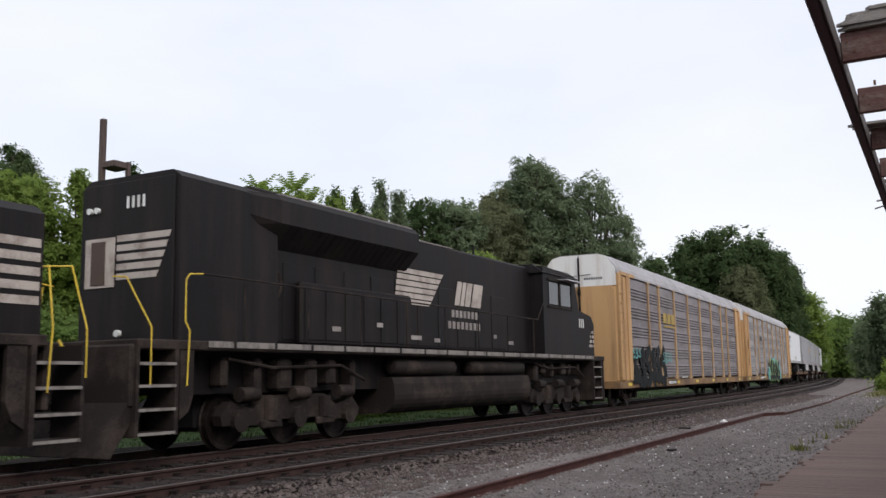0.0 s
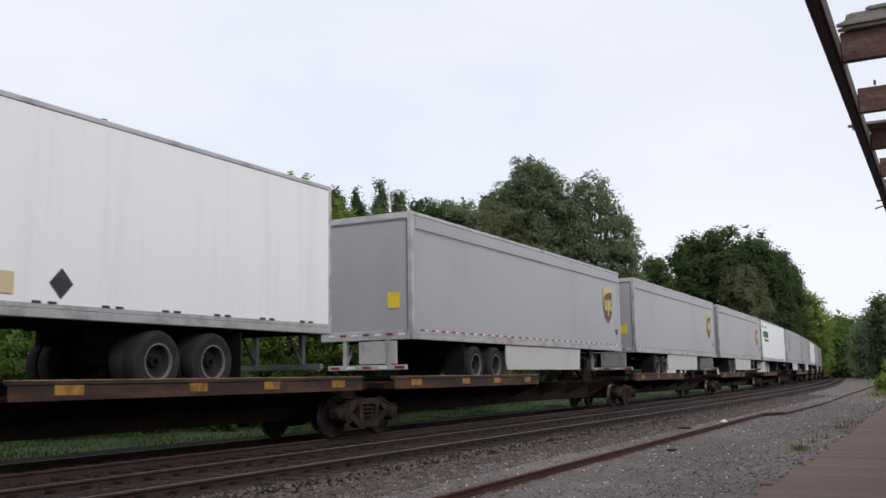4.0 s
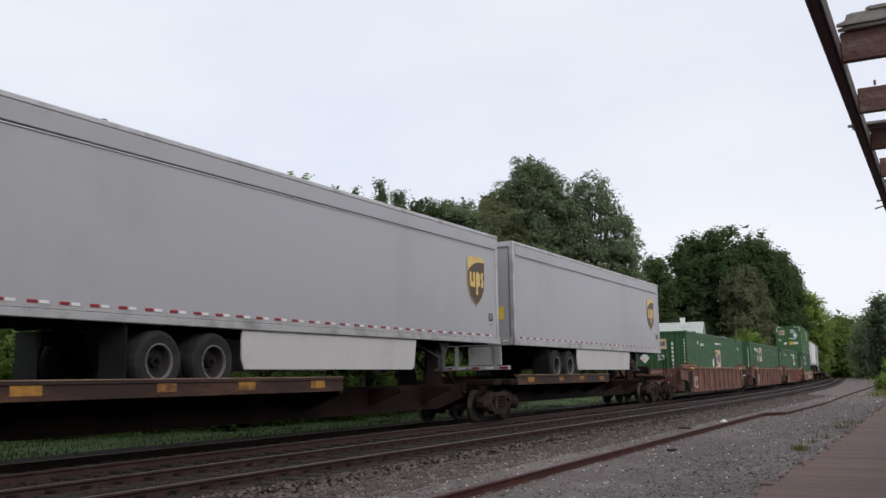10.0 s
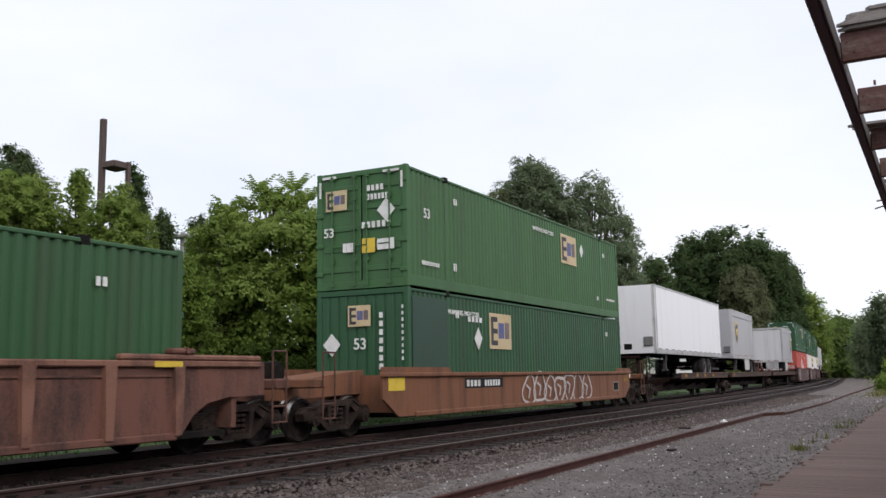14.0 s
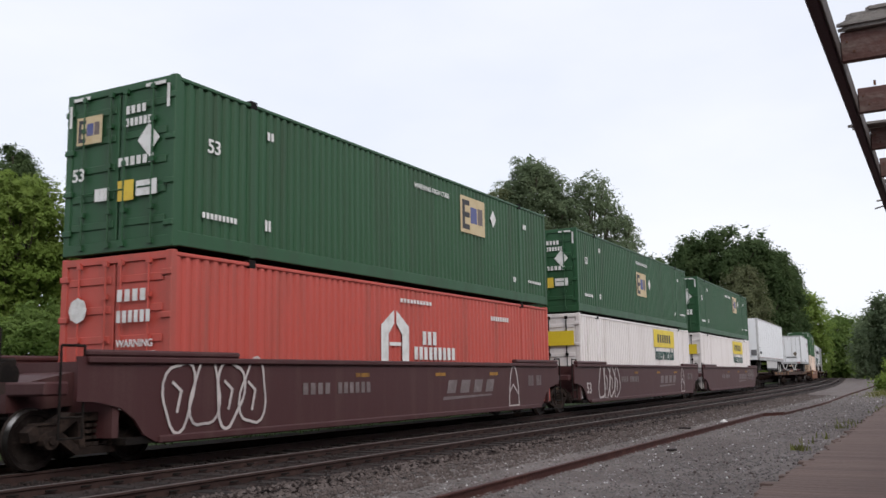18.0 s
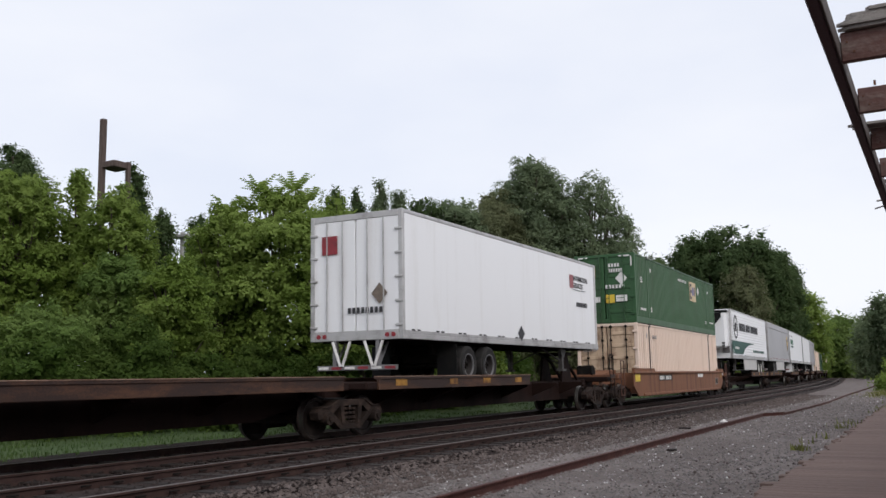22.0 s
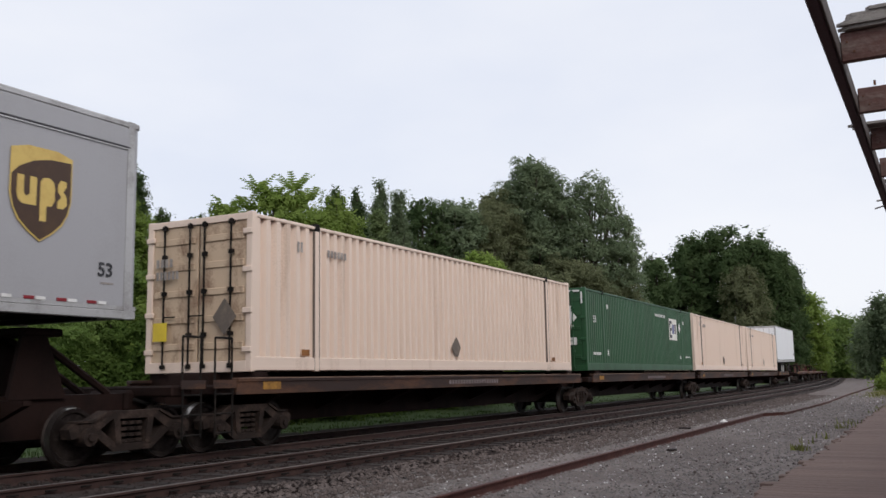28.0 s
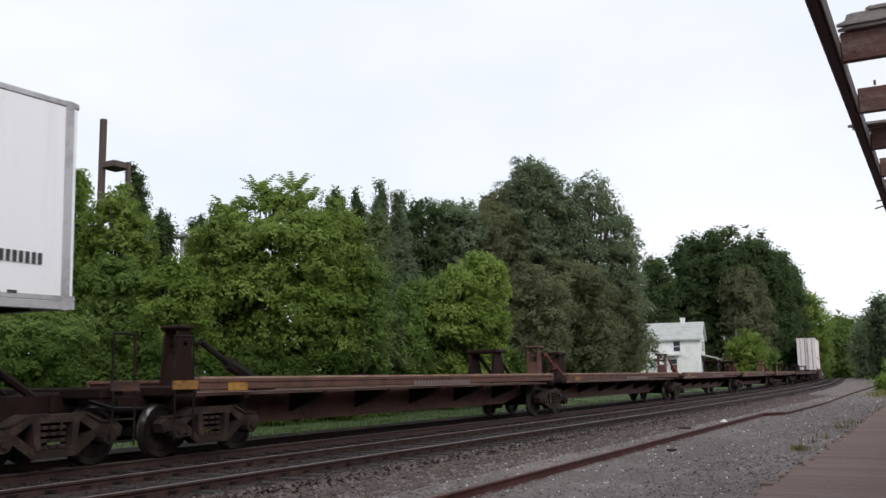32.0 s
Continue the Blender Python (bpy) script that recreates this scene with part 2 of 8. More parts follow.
PRIMER = material("reddish_brown_steel", (0.105, 0.046, 0.033), (0.035, 0.02, 0.0165), 1.6, 0.75, bump=0.2)
CYAN_SPRAY = material("cyan_spray_paint", (0.12, 0.40, 0.38), (0.2, 0.36, 0.36), 2, 0.6)
PALE_SPRAY = material("pale_spray_paint", (0.52, 0.47, 0.46), (0.34, 0.3, 0.3), 2.5, 0.6)
BLACK_SPRAY = material("black_spray_paint", (0.008, 0.009, 0.01), (0.022, 0.024, 0.025), 2, 0.7, spec=0.15)
GLASS_DARK = material("dark_cab_glass", (0.02, 0.023, 0.026), (0.03, 0.03, 0.035), 2, 0.08, spec=0.6)
LAMP_GLASS = material("headlight_glass", (0.7, 0.7, 0.68), (0.5, 0.5, 0.48), 3, 0.15)
BARK = material("bark", (0.09, 0.07, 0.055), (0.045, 0.036, 0.03), 3, 0.95, bump=0.8, bump_scale=16, streak=(3, 3, 0.5))
POLE = material("weathered_pole_wood", (0.075, 0.052, 0.046), (0.125, 0.095, 0.085), 2, 0.9, bump=0.4, streak=(4, 4, 0.3))
PALE_POLE = material("pale_grey_pole", (0.34, 0.34, 0.33), (0.24, 0.23, 0.22), 2, 0.8, streak=(4, 4, 0.3))
SIDING = material("white_house_siding", (0.78, 0.78, 0.77), (0.62, 0.62, 0.6), 1.2, 0.6)
SHINGLE = material("pale_grey_shingles", (0.44, 0.46, 0.44), (0.32, 0.34, 0.33), 1.2, 0.85, vary=0.1)
PANE = material("dark_window_glass", (0.04, 0.05, 0.06), (0.06, 0.07, 0.08), 2, 0.06, spec=0.7)
BEAM = material("dark_maroon_beam_paint", (0.04, 0.012, 0.021), (0.06, 0.028, 0.032), 3, 0.6, bump=0.2, streak=(0.5, 4, 4))
BEAM_GREY = material("greyish_beam_side", (0.10, 0.085, 0.082), (0.06, 0.04, 0.04), 3, 0.75, bump=0.2, streak=(0.5, 4, 4))
RAFTER = material("flaking_brown_rafter_paint", (0.105, 0.05, 0.043), (0.17, 0.125, 0.11), 3.5, 0.8, bump=0.4, streak=(4, 0.5, 4), amount=0.6)
BOARD = material("grey_rotten_board", (0.24, 0.22, 0.205), (0.14, 0.12, 0.11), 4, 0.95, bump=0.6, streak=(5, 0.5, 5))
NAIL = material("rusty_nail", (0.12, 0.05, 0.03), (0.07, 0.03, 0.02), 20, 0.9)


def leaf_material(name, dark, pale):
    m = material(name, dark, pale, 0.35, 0.6, amount=0.7, vary=0.14, spec=0.05)
    n, l = m.node_tree.nodes, m.node_tree.links
    b = n["Principled BSDF"]
    tr = n.new("ShaderNodeBsdfTranslucent")
    mix = n.new("ShaderNodeMixShader")
    mix.inputs[0].default_value = 0.5
    src = b.inputs["Base Color"].links[0].from_socket
    l.new(src, tr.inputs["Color"])
    l.new(b.outputs[0], mix.inputs[1])
    l.new(tr.outputs[0], mix.inputs[2])
    l.new(mix.outputs[0], n["Material Output"].inputs["Surface"])
    return m


LEAF_BRIGHT = leaf_material("bright_green_leaves", (0.169, 0.243, 0.0512), (0.275, 0.358, 0.0998))
LEAF_MID = leaf_material("mid_green_leaves", (0.131, 0.2, 0.0538), (0.211, 0.284, 0.0883))
LEAF_PALE = leaf_material("pale_green_leaves", (0.13, 0.175, 0.07), (0.2, 0.25, 0.115))
# shrub leaves darkened to carry the shade beneath the trees
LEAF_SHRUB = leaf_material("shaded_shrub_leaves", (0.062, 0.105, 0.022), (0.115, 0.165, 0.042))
LEAF_DARK = leaf_material("dark_green_leaves", (0.0667, 0.106, 0.0437), (0.115, 0.159, 0.069))
# distant crowns: leaf colours made paler and greyer to stand in for haze
LEAF_GREY = leaf_material("haze_greyed_green_leaves", (0.138, 0.182, 0.104), (0.215, 0.265, 0.152))
LEAF_OLIVE = leaf_material("olive_green_leaves", (0.13, 0.145, 0.075), (0.194, 0.208, 0.115))


# ---- mesh tools ----
class Shape:
    """Collects the pieces of one mesh."""

    def __init__(self):
        self.v, self.f = [], []

    def add(self, verts, faces):
        k = len(self.v)
        self.v.extend(verts)
        self.f.extend([tuple(i + k for i in q) for q in faces])
        return self

    def box(self, x0, x1, y0, y1, z0, z1, c=0.0):
        x0, x1, y0, y1, z0, z1 = min(x0, x1), max(x0, x1), min(y0, y1), max(y0, y1), min(z0, z1), max(z0, z1)
        c = min(c, 0.45 * min(x1 - x0, y1 - y0, z1 - z0))
        if c <= 0:
            v = [(x, y, z) for x in (x0, x1) for y in (y0, y1) for z in (z0, z1)]
            return self.add(v, [(0, 1, 3, 2), (4, 6, 7, 5), (0, 4, 5, 1), (2, 3, 7, 6), (0, 2, 6, 4), (1, 5, 7, 3)])
        v, key = [], {}
        for i, x in enumerate((x0, x1)):
            for j, y in enumerate((y0, y1)):
                for k, z in enumerate((z0, z1)):
                    sx, sy, sz = (1 - 2 * i) * c, (1 - 2 * j) * c, (1 - 2 * k) * c
                    for a, q in enumerate(((x, y + sy, z + sz), (x + sx, y, z + sz), (x + sx, y + sy, z))):
                        key[i, j, k, a] = len(v)
                        v.append(q)
        f = []
        for i in (0, 1):
            f.append([key[i, j, k, 0] for j, k in ((0, 0), (0, 1), (1, 1), (1, 0))][:: 1 if i == 0 else -1])
            f.append([key[j, i, k, 1] for j, k in ((0, 0), (1, 0), (1, 1), (0, 1))][:: 1 if i == 0 else -1])
            f.append([key[j, k, i, 2] for j, k in ((0, 0), (0, 1), (1, 1), (1, 0))][:: 1 if i == 0 else -1])
        for i in (0, 1):
            for j in (0, 1):
                f.append((key[i, j, 0, 0], key[i, j, 1, 0], key[i, j, 1, 1], key[i, j, 0, 1]))
                f.append((key[i, 0, j, 0], key[i, 1, j, 0], key[i, 1, j, 2], key[i, 0, j, 2]))
                f.append((key[0, i, j, 1], key[1, i, j, 1], key[1, i, j, 2], key[0, i, j, 2]))
                for k in (0, 1):
                    f.append((key[i, j, k, 0], key[i, j, k, 1], key[i, j, k, 2]))
        return self.add(v, f)

    def prism(self, pts, axis, a, b):
        """A closed outline pushed along an axis. pts are (y, z) for axis x, (x, z) for y, (x, y) for z."""
        n = len(pts)
        put = {"x": lambda p, q: (q, p[0], p[1]), "y": lambda p, q: (p[0], q, p[1]), "z": lambda p, q: (p[0], p[1], q)}[axis]
        v = [put(p, a) for p in pts] + [put(p, b) for p in pts]
        f = [tuple(range(n)), tuple(range(2 * n - 1, n - 1, -1))] + [(i, i + n, (i + 1) % n + n, (i + 1) % n) for i in range(n)]
        return self.add(v, f)

    def cyl(self, axis, centre, r, a, b, n=14, r2=None):
        r2 = r if r2 is None else r2
        c0, c1 = centre
        put = {"x": lambda p, q: (q, p[0], p[1]), "y": lambda p, q: (p[0], q, p[1]), "z": lambda p, q: (p[0], p[1], q)}[axis]
        ring = [(math.cos(6.2832 * i / n), math.sin(6.2832 * i / n)) for i in range(n)]
        v = [put((c0 + r * x, c1 + r * y), a) for x, y in ring] + [put((c0 + r2 * x, c1 + r2 * y), b) for x, y in ring]
        f = [tuple(range(n)), tuple(range(2 * n - 1, n - 1, -1))] + [(i, i + n, (i + 1) % n + n, (i + 1) % n) for i in range(n)]
        return self.add(v, f)

    def turned(self, axis, centre, profile, n=20):
        """A ring or wheel: profile points (radius, along) turned round an axis."""
        c0, c1 = centre
        put = {"x": lambda p, q: (q, p[0], p[1]), "y": lambda p, q: (p[0], q, p[1]), "z": lambda p, q: (p[0], p[1], q)}[axis]
        v, f, m = [], [], len(profile)
        for i in range(n):
            ca, sa = math.cos(6.2832 * i / n), math.sin(6.2832 * i / n)
            v += [put((c0 + r * ca, c1 + r * sa), q) for r, q in profile]
        for i in range(n):
            for j in range(m):
                f.append((i * m + j, i * m + (j + 1) % m, (i + 1) % n * m + (j + 1) % m, (i + 1) % n * m + j))
        return self.add(v, f)

    def bar(self, p, q, r=0.02, n=6):
        """A round bar from p to q."""
        p, q = Vector(p), Vector(q)
        d = (q - p).normalized()
        s = d.orthogonal().normalized()
        t = d.cross(s)
        ring = [(s * math.cos(6.2832 * i / n) + t * math.sin(6.2832 * i / n)) * r for i in range(n)]
        v = [tuple(p + o) for o in ring] + [tuple(q + o) for o in ring]
        f = [tuple(range(n)), tuple(range(2 * n - 1, n - 1, -1))] + [(i, i + n, (i + 1) % n + n, (i + 1) % n) for i in range(n)]
        return self.add(v, f)

    def rods(self, pts, r=0.02, n=6):
        for p, q in zip(pts, pts[1:]):
            self.bar(p, q, r, n)
        return self

    def mesh(self, name):
        me = bpy.data.meshes.new(name)
        me.from_pydata(self.v, [], self.f)
        bm = bmesh.new()
        bm.from_mesh(me)
        bmesh.ops.recalc_face_normals(bm, faces=bm.faces)
        bm.to_mesh(me)
        bm.free()
        return me


def part(name, shape, mat, parent=None, label="", smooth=False):
    me = shape if isinstance(shape, bpy.types.Mesh) else shape.mesh(name)
    if not me.materials:
        me.materials.append(mat)
    if smooth:
        me.polygons.foreach_set("use_smooth", [True] * len(me.polygons))
        me.set_sharp_from_angle(angle=radians(35))
    ob = new(name, me)
    ob.parent = parent
    return tagged(ob, label)


def thing(name, label, category, group="", kind=""):
    return tagged(new(name), label, category, group, kind)


MOVERS = []


def on_train(ob, s, z=0.0, flip=False):
    """Couples a thing to the train: s is where its middle stands along the track at 16 s."""
    MOVERS.append((ob, s, z, flip))
    return ob


FONT = {}


def writing(name, words, parent, mat, x, y, z, height, face="side", label=""):
    """Raised lettering, from its lower left corner. face: side looks to -y; end looks to -x."""
    key = (words, height)
    if key not in FONT:
        cu = bpy.data.curves.new("words", "FONT")
        cu.body, cu.size, cu.extrude, cu.offset = words, height / 0.7, 0.003, 0.022 * height
        ob = bpy.data.objects.new("words", cu)
        scene.collection.objects.link(ob)
        dg = bpy.context.evaluated_depsgraph_get()
        FONT[key] = bpy.data.meshes.new_from_object(ob.evaluated_get(dg))
        bpy.data.objects.remove(ob)
    me = FONT[key].copy()
    me.materials.clear()
    me.materials.append(mat)
    ob = new(name, me)
    ob.parent = parent
    ob.matrix_local = pose(x, y, z, 90, 0, 0) if face == "side" else pose(x, y, z, 90, 0, -90)
    return tagged(ob, label)


def bars(shape, x, y, z, length, height, n, face="side", gap=0.35, deep=0.006):
    """A row of n plain bars in place of writing."""
    w = length / n
    for i in range(n):
        a, b = i * w, i * w + w * (1 - gap)
        if face == "side":
            shape.box(x + a, x + b, y, y - deep, z, z + height)
        else:
            shape.box(x, x - deep, y - a, y - b, z, z + height)
    return shape


def signs(name, parent, mat, x, y, z, length, height, n, gap=0.25, label=""):
    """A row of n plain bars on the near side, each a part of its own."""
    w = length / n
    for i in range(n):
        part(name, Shape().box(x + i * w, x + i * w + w * (1 - gap), y, y - 0.006, z, z + height), mat, parent, label)


# ---- ground and tracks ----
def ribbon(name, profile, off, x0, x1, mat, parent=None, step=4.0, curve=track_y, label="", closed=True):
    """A profile of (y, z) points carried along the track's line, off metres beside it."""
    xs = [x0 + i * step for i in range(int((x1 - x0) / step) + 1)]
    v, f, m = [], [], len(profile)
    for x in xs:
        y = curve(x) + off
        v += [(x, y + a, b) for a, b in profile]
    for i in range(len(xs) - 1):
        for j in range(m if closed else m - 1):
            f.append((i * m + j, i * m + (j + 1) % m, (i + 1) * m + (j + 1) % m, (i + 1) * m + j))
    if closed:
        f += [tuple(range(m)), tuple(range(len(v) - 1, len(v) - m - 1, -1))]
    return part(name, Shape().add(v, f), mat, parent, label)


NEAR_OFF = -3.15


def siding_y(x):
    """The old siding's near rail; it jogs at a broken joint, then eases towards the running tracks."""
    if x < 32.6:
        return 5.0 + 0.013 * x
    return float(np.interp(x, [32, 37, 42, 47, 52, 60, 70, 85, 110], [4.93, 4.86, 4.82, 4.87, 5.0, 5.26, 5.44, 5.7, 6.3]))


def build_ground():
    # one sheet: level gravel on the near side, a low grassy bank beyond the tracks
    ys = [-2500, -400, -60, -8, 0, 3, 6, 8, 10, 12, 14, 15.0, 16.2, 19, 22, 28, 40, 70, 140, 400, 2500]
    xs = [-2500, -600, -150, -40] + [-20 + 5 * i for i in range(60)] + [300, 360, 450, 600, 1000, 2500]
    v, f = [], []
    for x in xs:
        bend = track_y(x) - TRACK_Y if x < 400 else track_y(400) - TRACK_Y
        for y in ys:
            d = y - TRACK_Y
            z = 0.0
            if d > 5:
                z = min((d - 5) * 0.06, 1.2)
            v.append((x, y + (bend if y > 7 else 0), z + 0.03 * noise.noise((x * 0.3, y * 0.3, 0))))
    n = len(ys)
    for i in range(len(xs) - 1):
        for j in range(n - 1):
            f.append((i * n + j, (i + 1) * n + j, (i + 1) * n + j + 1, i * n + j + 1))
    sh = Shape().add(v, f)
    g = part("ground", sh, GRAVEL, None, "grey gravel yard that turns into grass beyond the tracks")
    g.data.materials.append(GRASS_GROUND)
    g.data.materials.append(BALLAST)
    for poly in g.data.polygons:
        # the far shoulder takes the near-black ballast too, with the train's shade in it
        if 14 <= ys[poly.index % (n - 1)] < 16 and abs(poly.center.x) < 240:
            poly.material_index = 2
        elif ys[poly.index % (n - 1)] >= 14 or abs(poly.center.x) > 240:
            poly.material_index = 1
    tagged(g, "", "ground", "", "structure")


def build_tracks():
    bed = [(-2.3, -0.02), (-1.55, 0.10), (-0.8, 0.05), (0.8, 0.05), (1.55, 0.10), (2.3, -0.02)]
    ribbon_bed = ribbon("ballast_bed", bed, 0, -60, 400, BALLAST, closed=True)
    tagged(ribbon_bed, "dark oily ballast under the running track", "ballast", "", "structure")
    near_bed = ribbon("ballast_bed", [(-1.75, -0.03), (-1.32, 0.094), (1.6, 0.094), (1.8, 0.03)], NEAR_OFF, -60, 400, BALLAST_NEAR)
    tagged(near_bed, "dark stained ballast under the empty track", "ballast", "", "structure")
    web = [(-0.075, -0.175), (0.075, -0.175), (0.075, -0.155), (0.012, -0.135), (0.012, -0.04), (0.036, -0.03), (0.036, -0.004), (-0.036, -0.004), (-0.036, -0.03), (-0.012, -0.04), (-0.012, -0.135), (-0.075, -0.155)]
    web = [(a, b + TOR) for a, b in web]
    top = [(-0.034, TOR - 0.004), (0.034, TOR - 0.004), (0.03, TOR), (-0.03, TOR)]
    for off, words in ((0, "steel rail under the train"), (NEAR_OFF, "worn steel rail of the empty track")):
        for side in (-0.755, 0.755):
            r = ribbon("rail", web, off + side, -60, 400, RAIL)
            tagged(r, words + ", rusty sides and worn head", "rail", "running rails")
            ribbon("rail_head", top, off + side, -60, 400, RAIL_TOP, r, label="worn bright running surface")
    sid = [(a * 0.9, b * 0.8 - 0.055) for a, b in web]
    for off, words in ((0.0, "half-buried rust-red rail of an old siding"),):
        r = ribbon("siding_rail", sid, off, -30, 33, RAIL_RUST, curve=siding_y, step=1)
        tagged(r, words, "rail", "siding rails")
        r = ribbon("siding_rail", [(a, b - 0.03) for a, b in sid], off, 33.2, 105, RAIL_RUST, curve=siding_y, step=1.7)
        tagged(r, words, "rail", "siding rails")
    r = ribbon("siding_rail", [(a, b - 0.06) for a, b in sid], -1.5, 70, 105, RAIL_RUST, curve=siding_y, step=1.7)
    tagged(r, "half-buried rust-red rail of an old siding", "rail", "siding rails")


build_ground()
build_tracks()


# ---- rolling stock: shared pieces. x runs back along the train, z is counted from the rail tops ----
PIECES = {}


def shared(key, make):
    if key not in PIECES:
        PIECES[key] = make()
    return PIECES[key]


def bogie(parent, x):
    """A two-axle freight bogie under a car."""
    def bolster():
        s = Shape().box(-0.22, 0.22, -0.95, 0.95, 0.42, 0.72, 0.04)
        for a in (-0.89, 0.89):
            s.cyl("y", (a, 0.43), 0.07, -0.95, 0.95, 10)
        s.box(-1.05, -0.98, -0.8, 0.8, 0.35, 0.5).box(0.98, 1.05, -0.8, 0.8, 0.35, 0.5)
        return s.mesh("bogie")

    def side():
        s = Shape()
        for m in (-1, 1):
            def q(pts):
                return [(m * a, b) for a, b in (pts if m > 0 else pts[::-1])]
            s.prism(q([(0.0, 0.8), (0.0, 0.68), (0.42, 0.68), (0.7, 0.5), (1.16, 0.42), (1.2, 0.56), (1.1, 0.64), (0.76, 0.64), (0.46, 0.8)]), "y", -0.11, 0.1)
            s.prism(q([(0.0, 0.31), (0.0, 0.2), (0.38, 0.2), (0.8, 0.5), (0.66, 0.56), (0.32, 0.31)]), "y", -0.1, 0.1)
            s.prism(q([(0.24, 0.3), (0.34, 0.3), (0.4, 0.7), (0.28, 0.7)]), "y", -0.12, 0.1)
            s.prism(q([(0.5, 0.78), (0.78, 0.65), (1.08, 0.65), (1.06, 0.675), (0.8, 0.685), (0.52, 0.81)]), "y", -0.14, 0.1)
            s.cyl("y", (m * 0.89, 0.44), 0.13, -0.2, 0.05, 12)
            s.cyl("y", (m * 0.89, 0.44), 0.06, -0.24, -0.19, 8)
        for a in (-0.15, 0, 0.15):
            for k in range(4):
                s.cyl("z", (a, -0.03), 0.068, 0.32 + 0.09 * k, 0.37 + 0.09 * k, 8)
        return s.mesh("side_frame")

    def wheel():
        prof = [(0.06, 0.05), (0.1, 0.02), (0.34, 0.03), (0.36, 0.0), (0.42, 0.0), (0.43, 0.10), (0.46, 0.12), (0.45, 0.14), (0.35, 0.14), (0.33, 0.08), (0.1, 0.09), (0.06, 0.09)]
        me = Shape().turned("y", (0, 0), prof, 22).mesh("wheel")
        me.materials.append(WHEEL)
        me.materials.append(WHEEL_RIM)
        for poly in me.polygons:
            if 0.415 < math.hypot(poly.center.x, poly.center.z) < 0.44 and 0.02 < poly.center.y < 0.08:
                poly.material_index = 1
        return me
    b = part("bogie", shared("bolster", bolster), TRUCK, parent)
    b.location = (x, 0, 0)
    for k, sy in enumerate((-1, 1)):
        o = part("side_frame", shared("side_frame", side), SIDE_FRAME, b)
        o.matrix_local = pose(0, sy * 1.0, 0, 0, 0, 0 if sy < 0 else 180)
    for a in (-0.89, 0.89):
        for sy in (-1, 1):
            o = part("wheel", shared("wheel", wheel), WHEEL, b, "", True)
            o.matrix_local = pose(a, sy * 0.83, 0.44, 0, 0, 0 if sy < 0 else 180)


def coupler(parent, x, way):
    s = Shape().box(x, x + way * 0.55, -0.09, 0.09, 0.72, 0.92, 0.02).box(x + way * 0.5, x + way * 0.75, -0.16, 0.14, 0.68, 0.96, 0.04)
    s.rods([(x, -0.35, 0.85), (x + way * 0.3, -0.4, 0.55), (x + way * 0.6, -0.2, 0.5)], 0.025)
    part("coupler", s, STEEL_DARK, parent)


def ladder(parent, x, y, z0, z1, width=0.4, step=0.32, mat=None, name="ladder"):
    s = Shape()
    s.bar((x, y, z0), (x, y, z1), 0.018).bar((x + width, y, z0), (x + width, y, z1), 0.018)
    z = z0 + 0.06
    while z < z1:
        s.bar((x, y, z), (x + width, y, z), 0.016)
        z += step
    part(name, s, mat or STEEL_DARK, parent)


def corrugated(length, z0, z1, period=0.2, depth=0.036, face=1):
    """A pressed side sheet, face to -y, from x = 0."""
    n = max(int(length / period), 1)
    p = length / n
    v, f = [], []
    pts = []
    for i in range(n):
        pts += [(i * p, 0), (i * p + 0.36 * p, 0), (i * p + 0.52 * p, depth), (i * p + 0.84 * p, depth)]
    pts.append((length, 0))
    for x, y in pts:
        v += [(x, y, z0), (x, y, z1)]
    for i in range(len(pts) - 1):
        f.append((2 * i, 2 * i + 2, 2 * i + 3, 2 * i + 1))
    v += [(0, depth + 0.02, z0), (length, depth + 0.02, z0), (length, depth + 0.02, z1), (0, depth + 0.02, z1)]
    k = len(v) - 4
    f.append((k, k + 1, k + 2, k + 3))
    return Shape().add(v, f)


# ---- containers ----
CL, CW, CH = 16.154, 1.295, 2.896


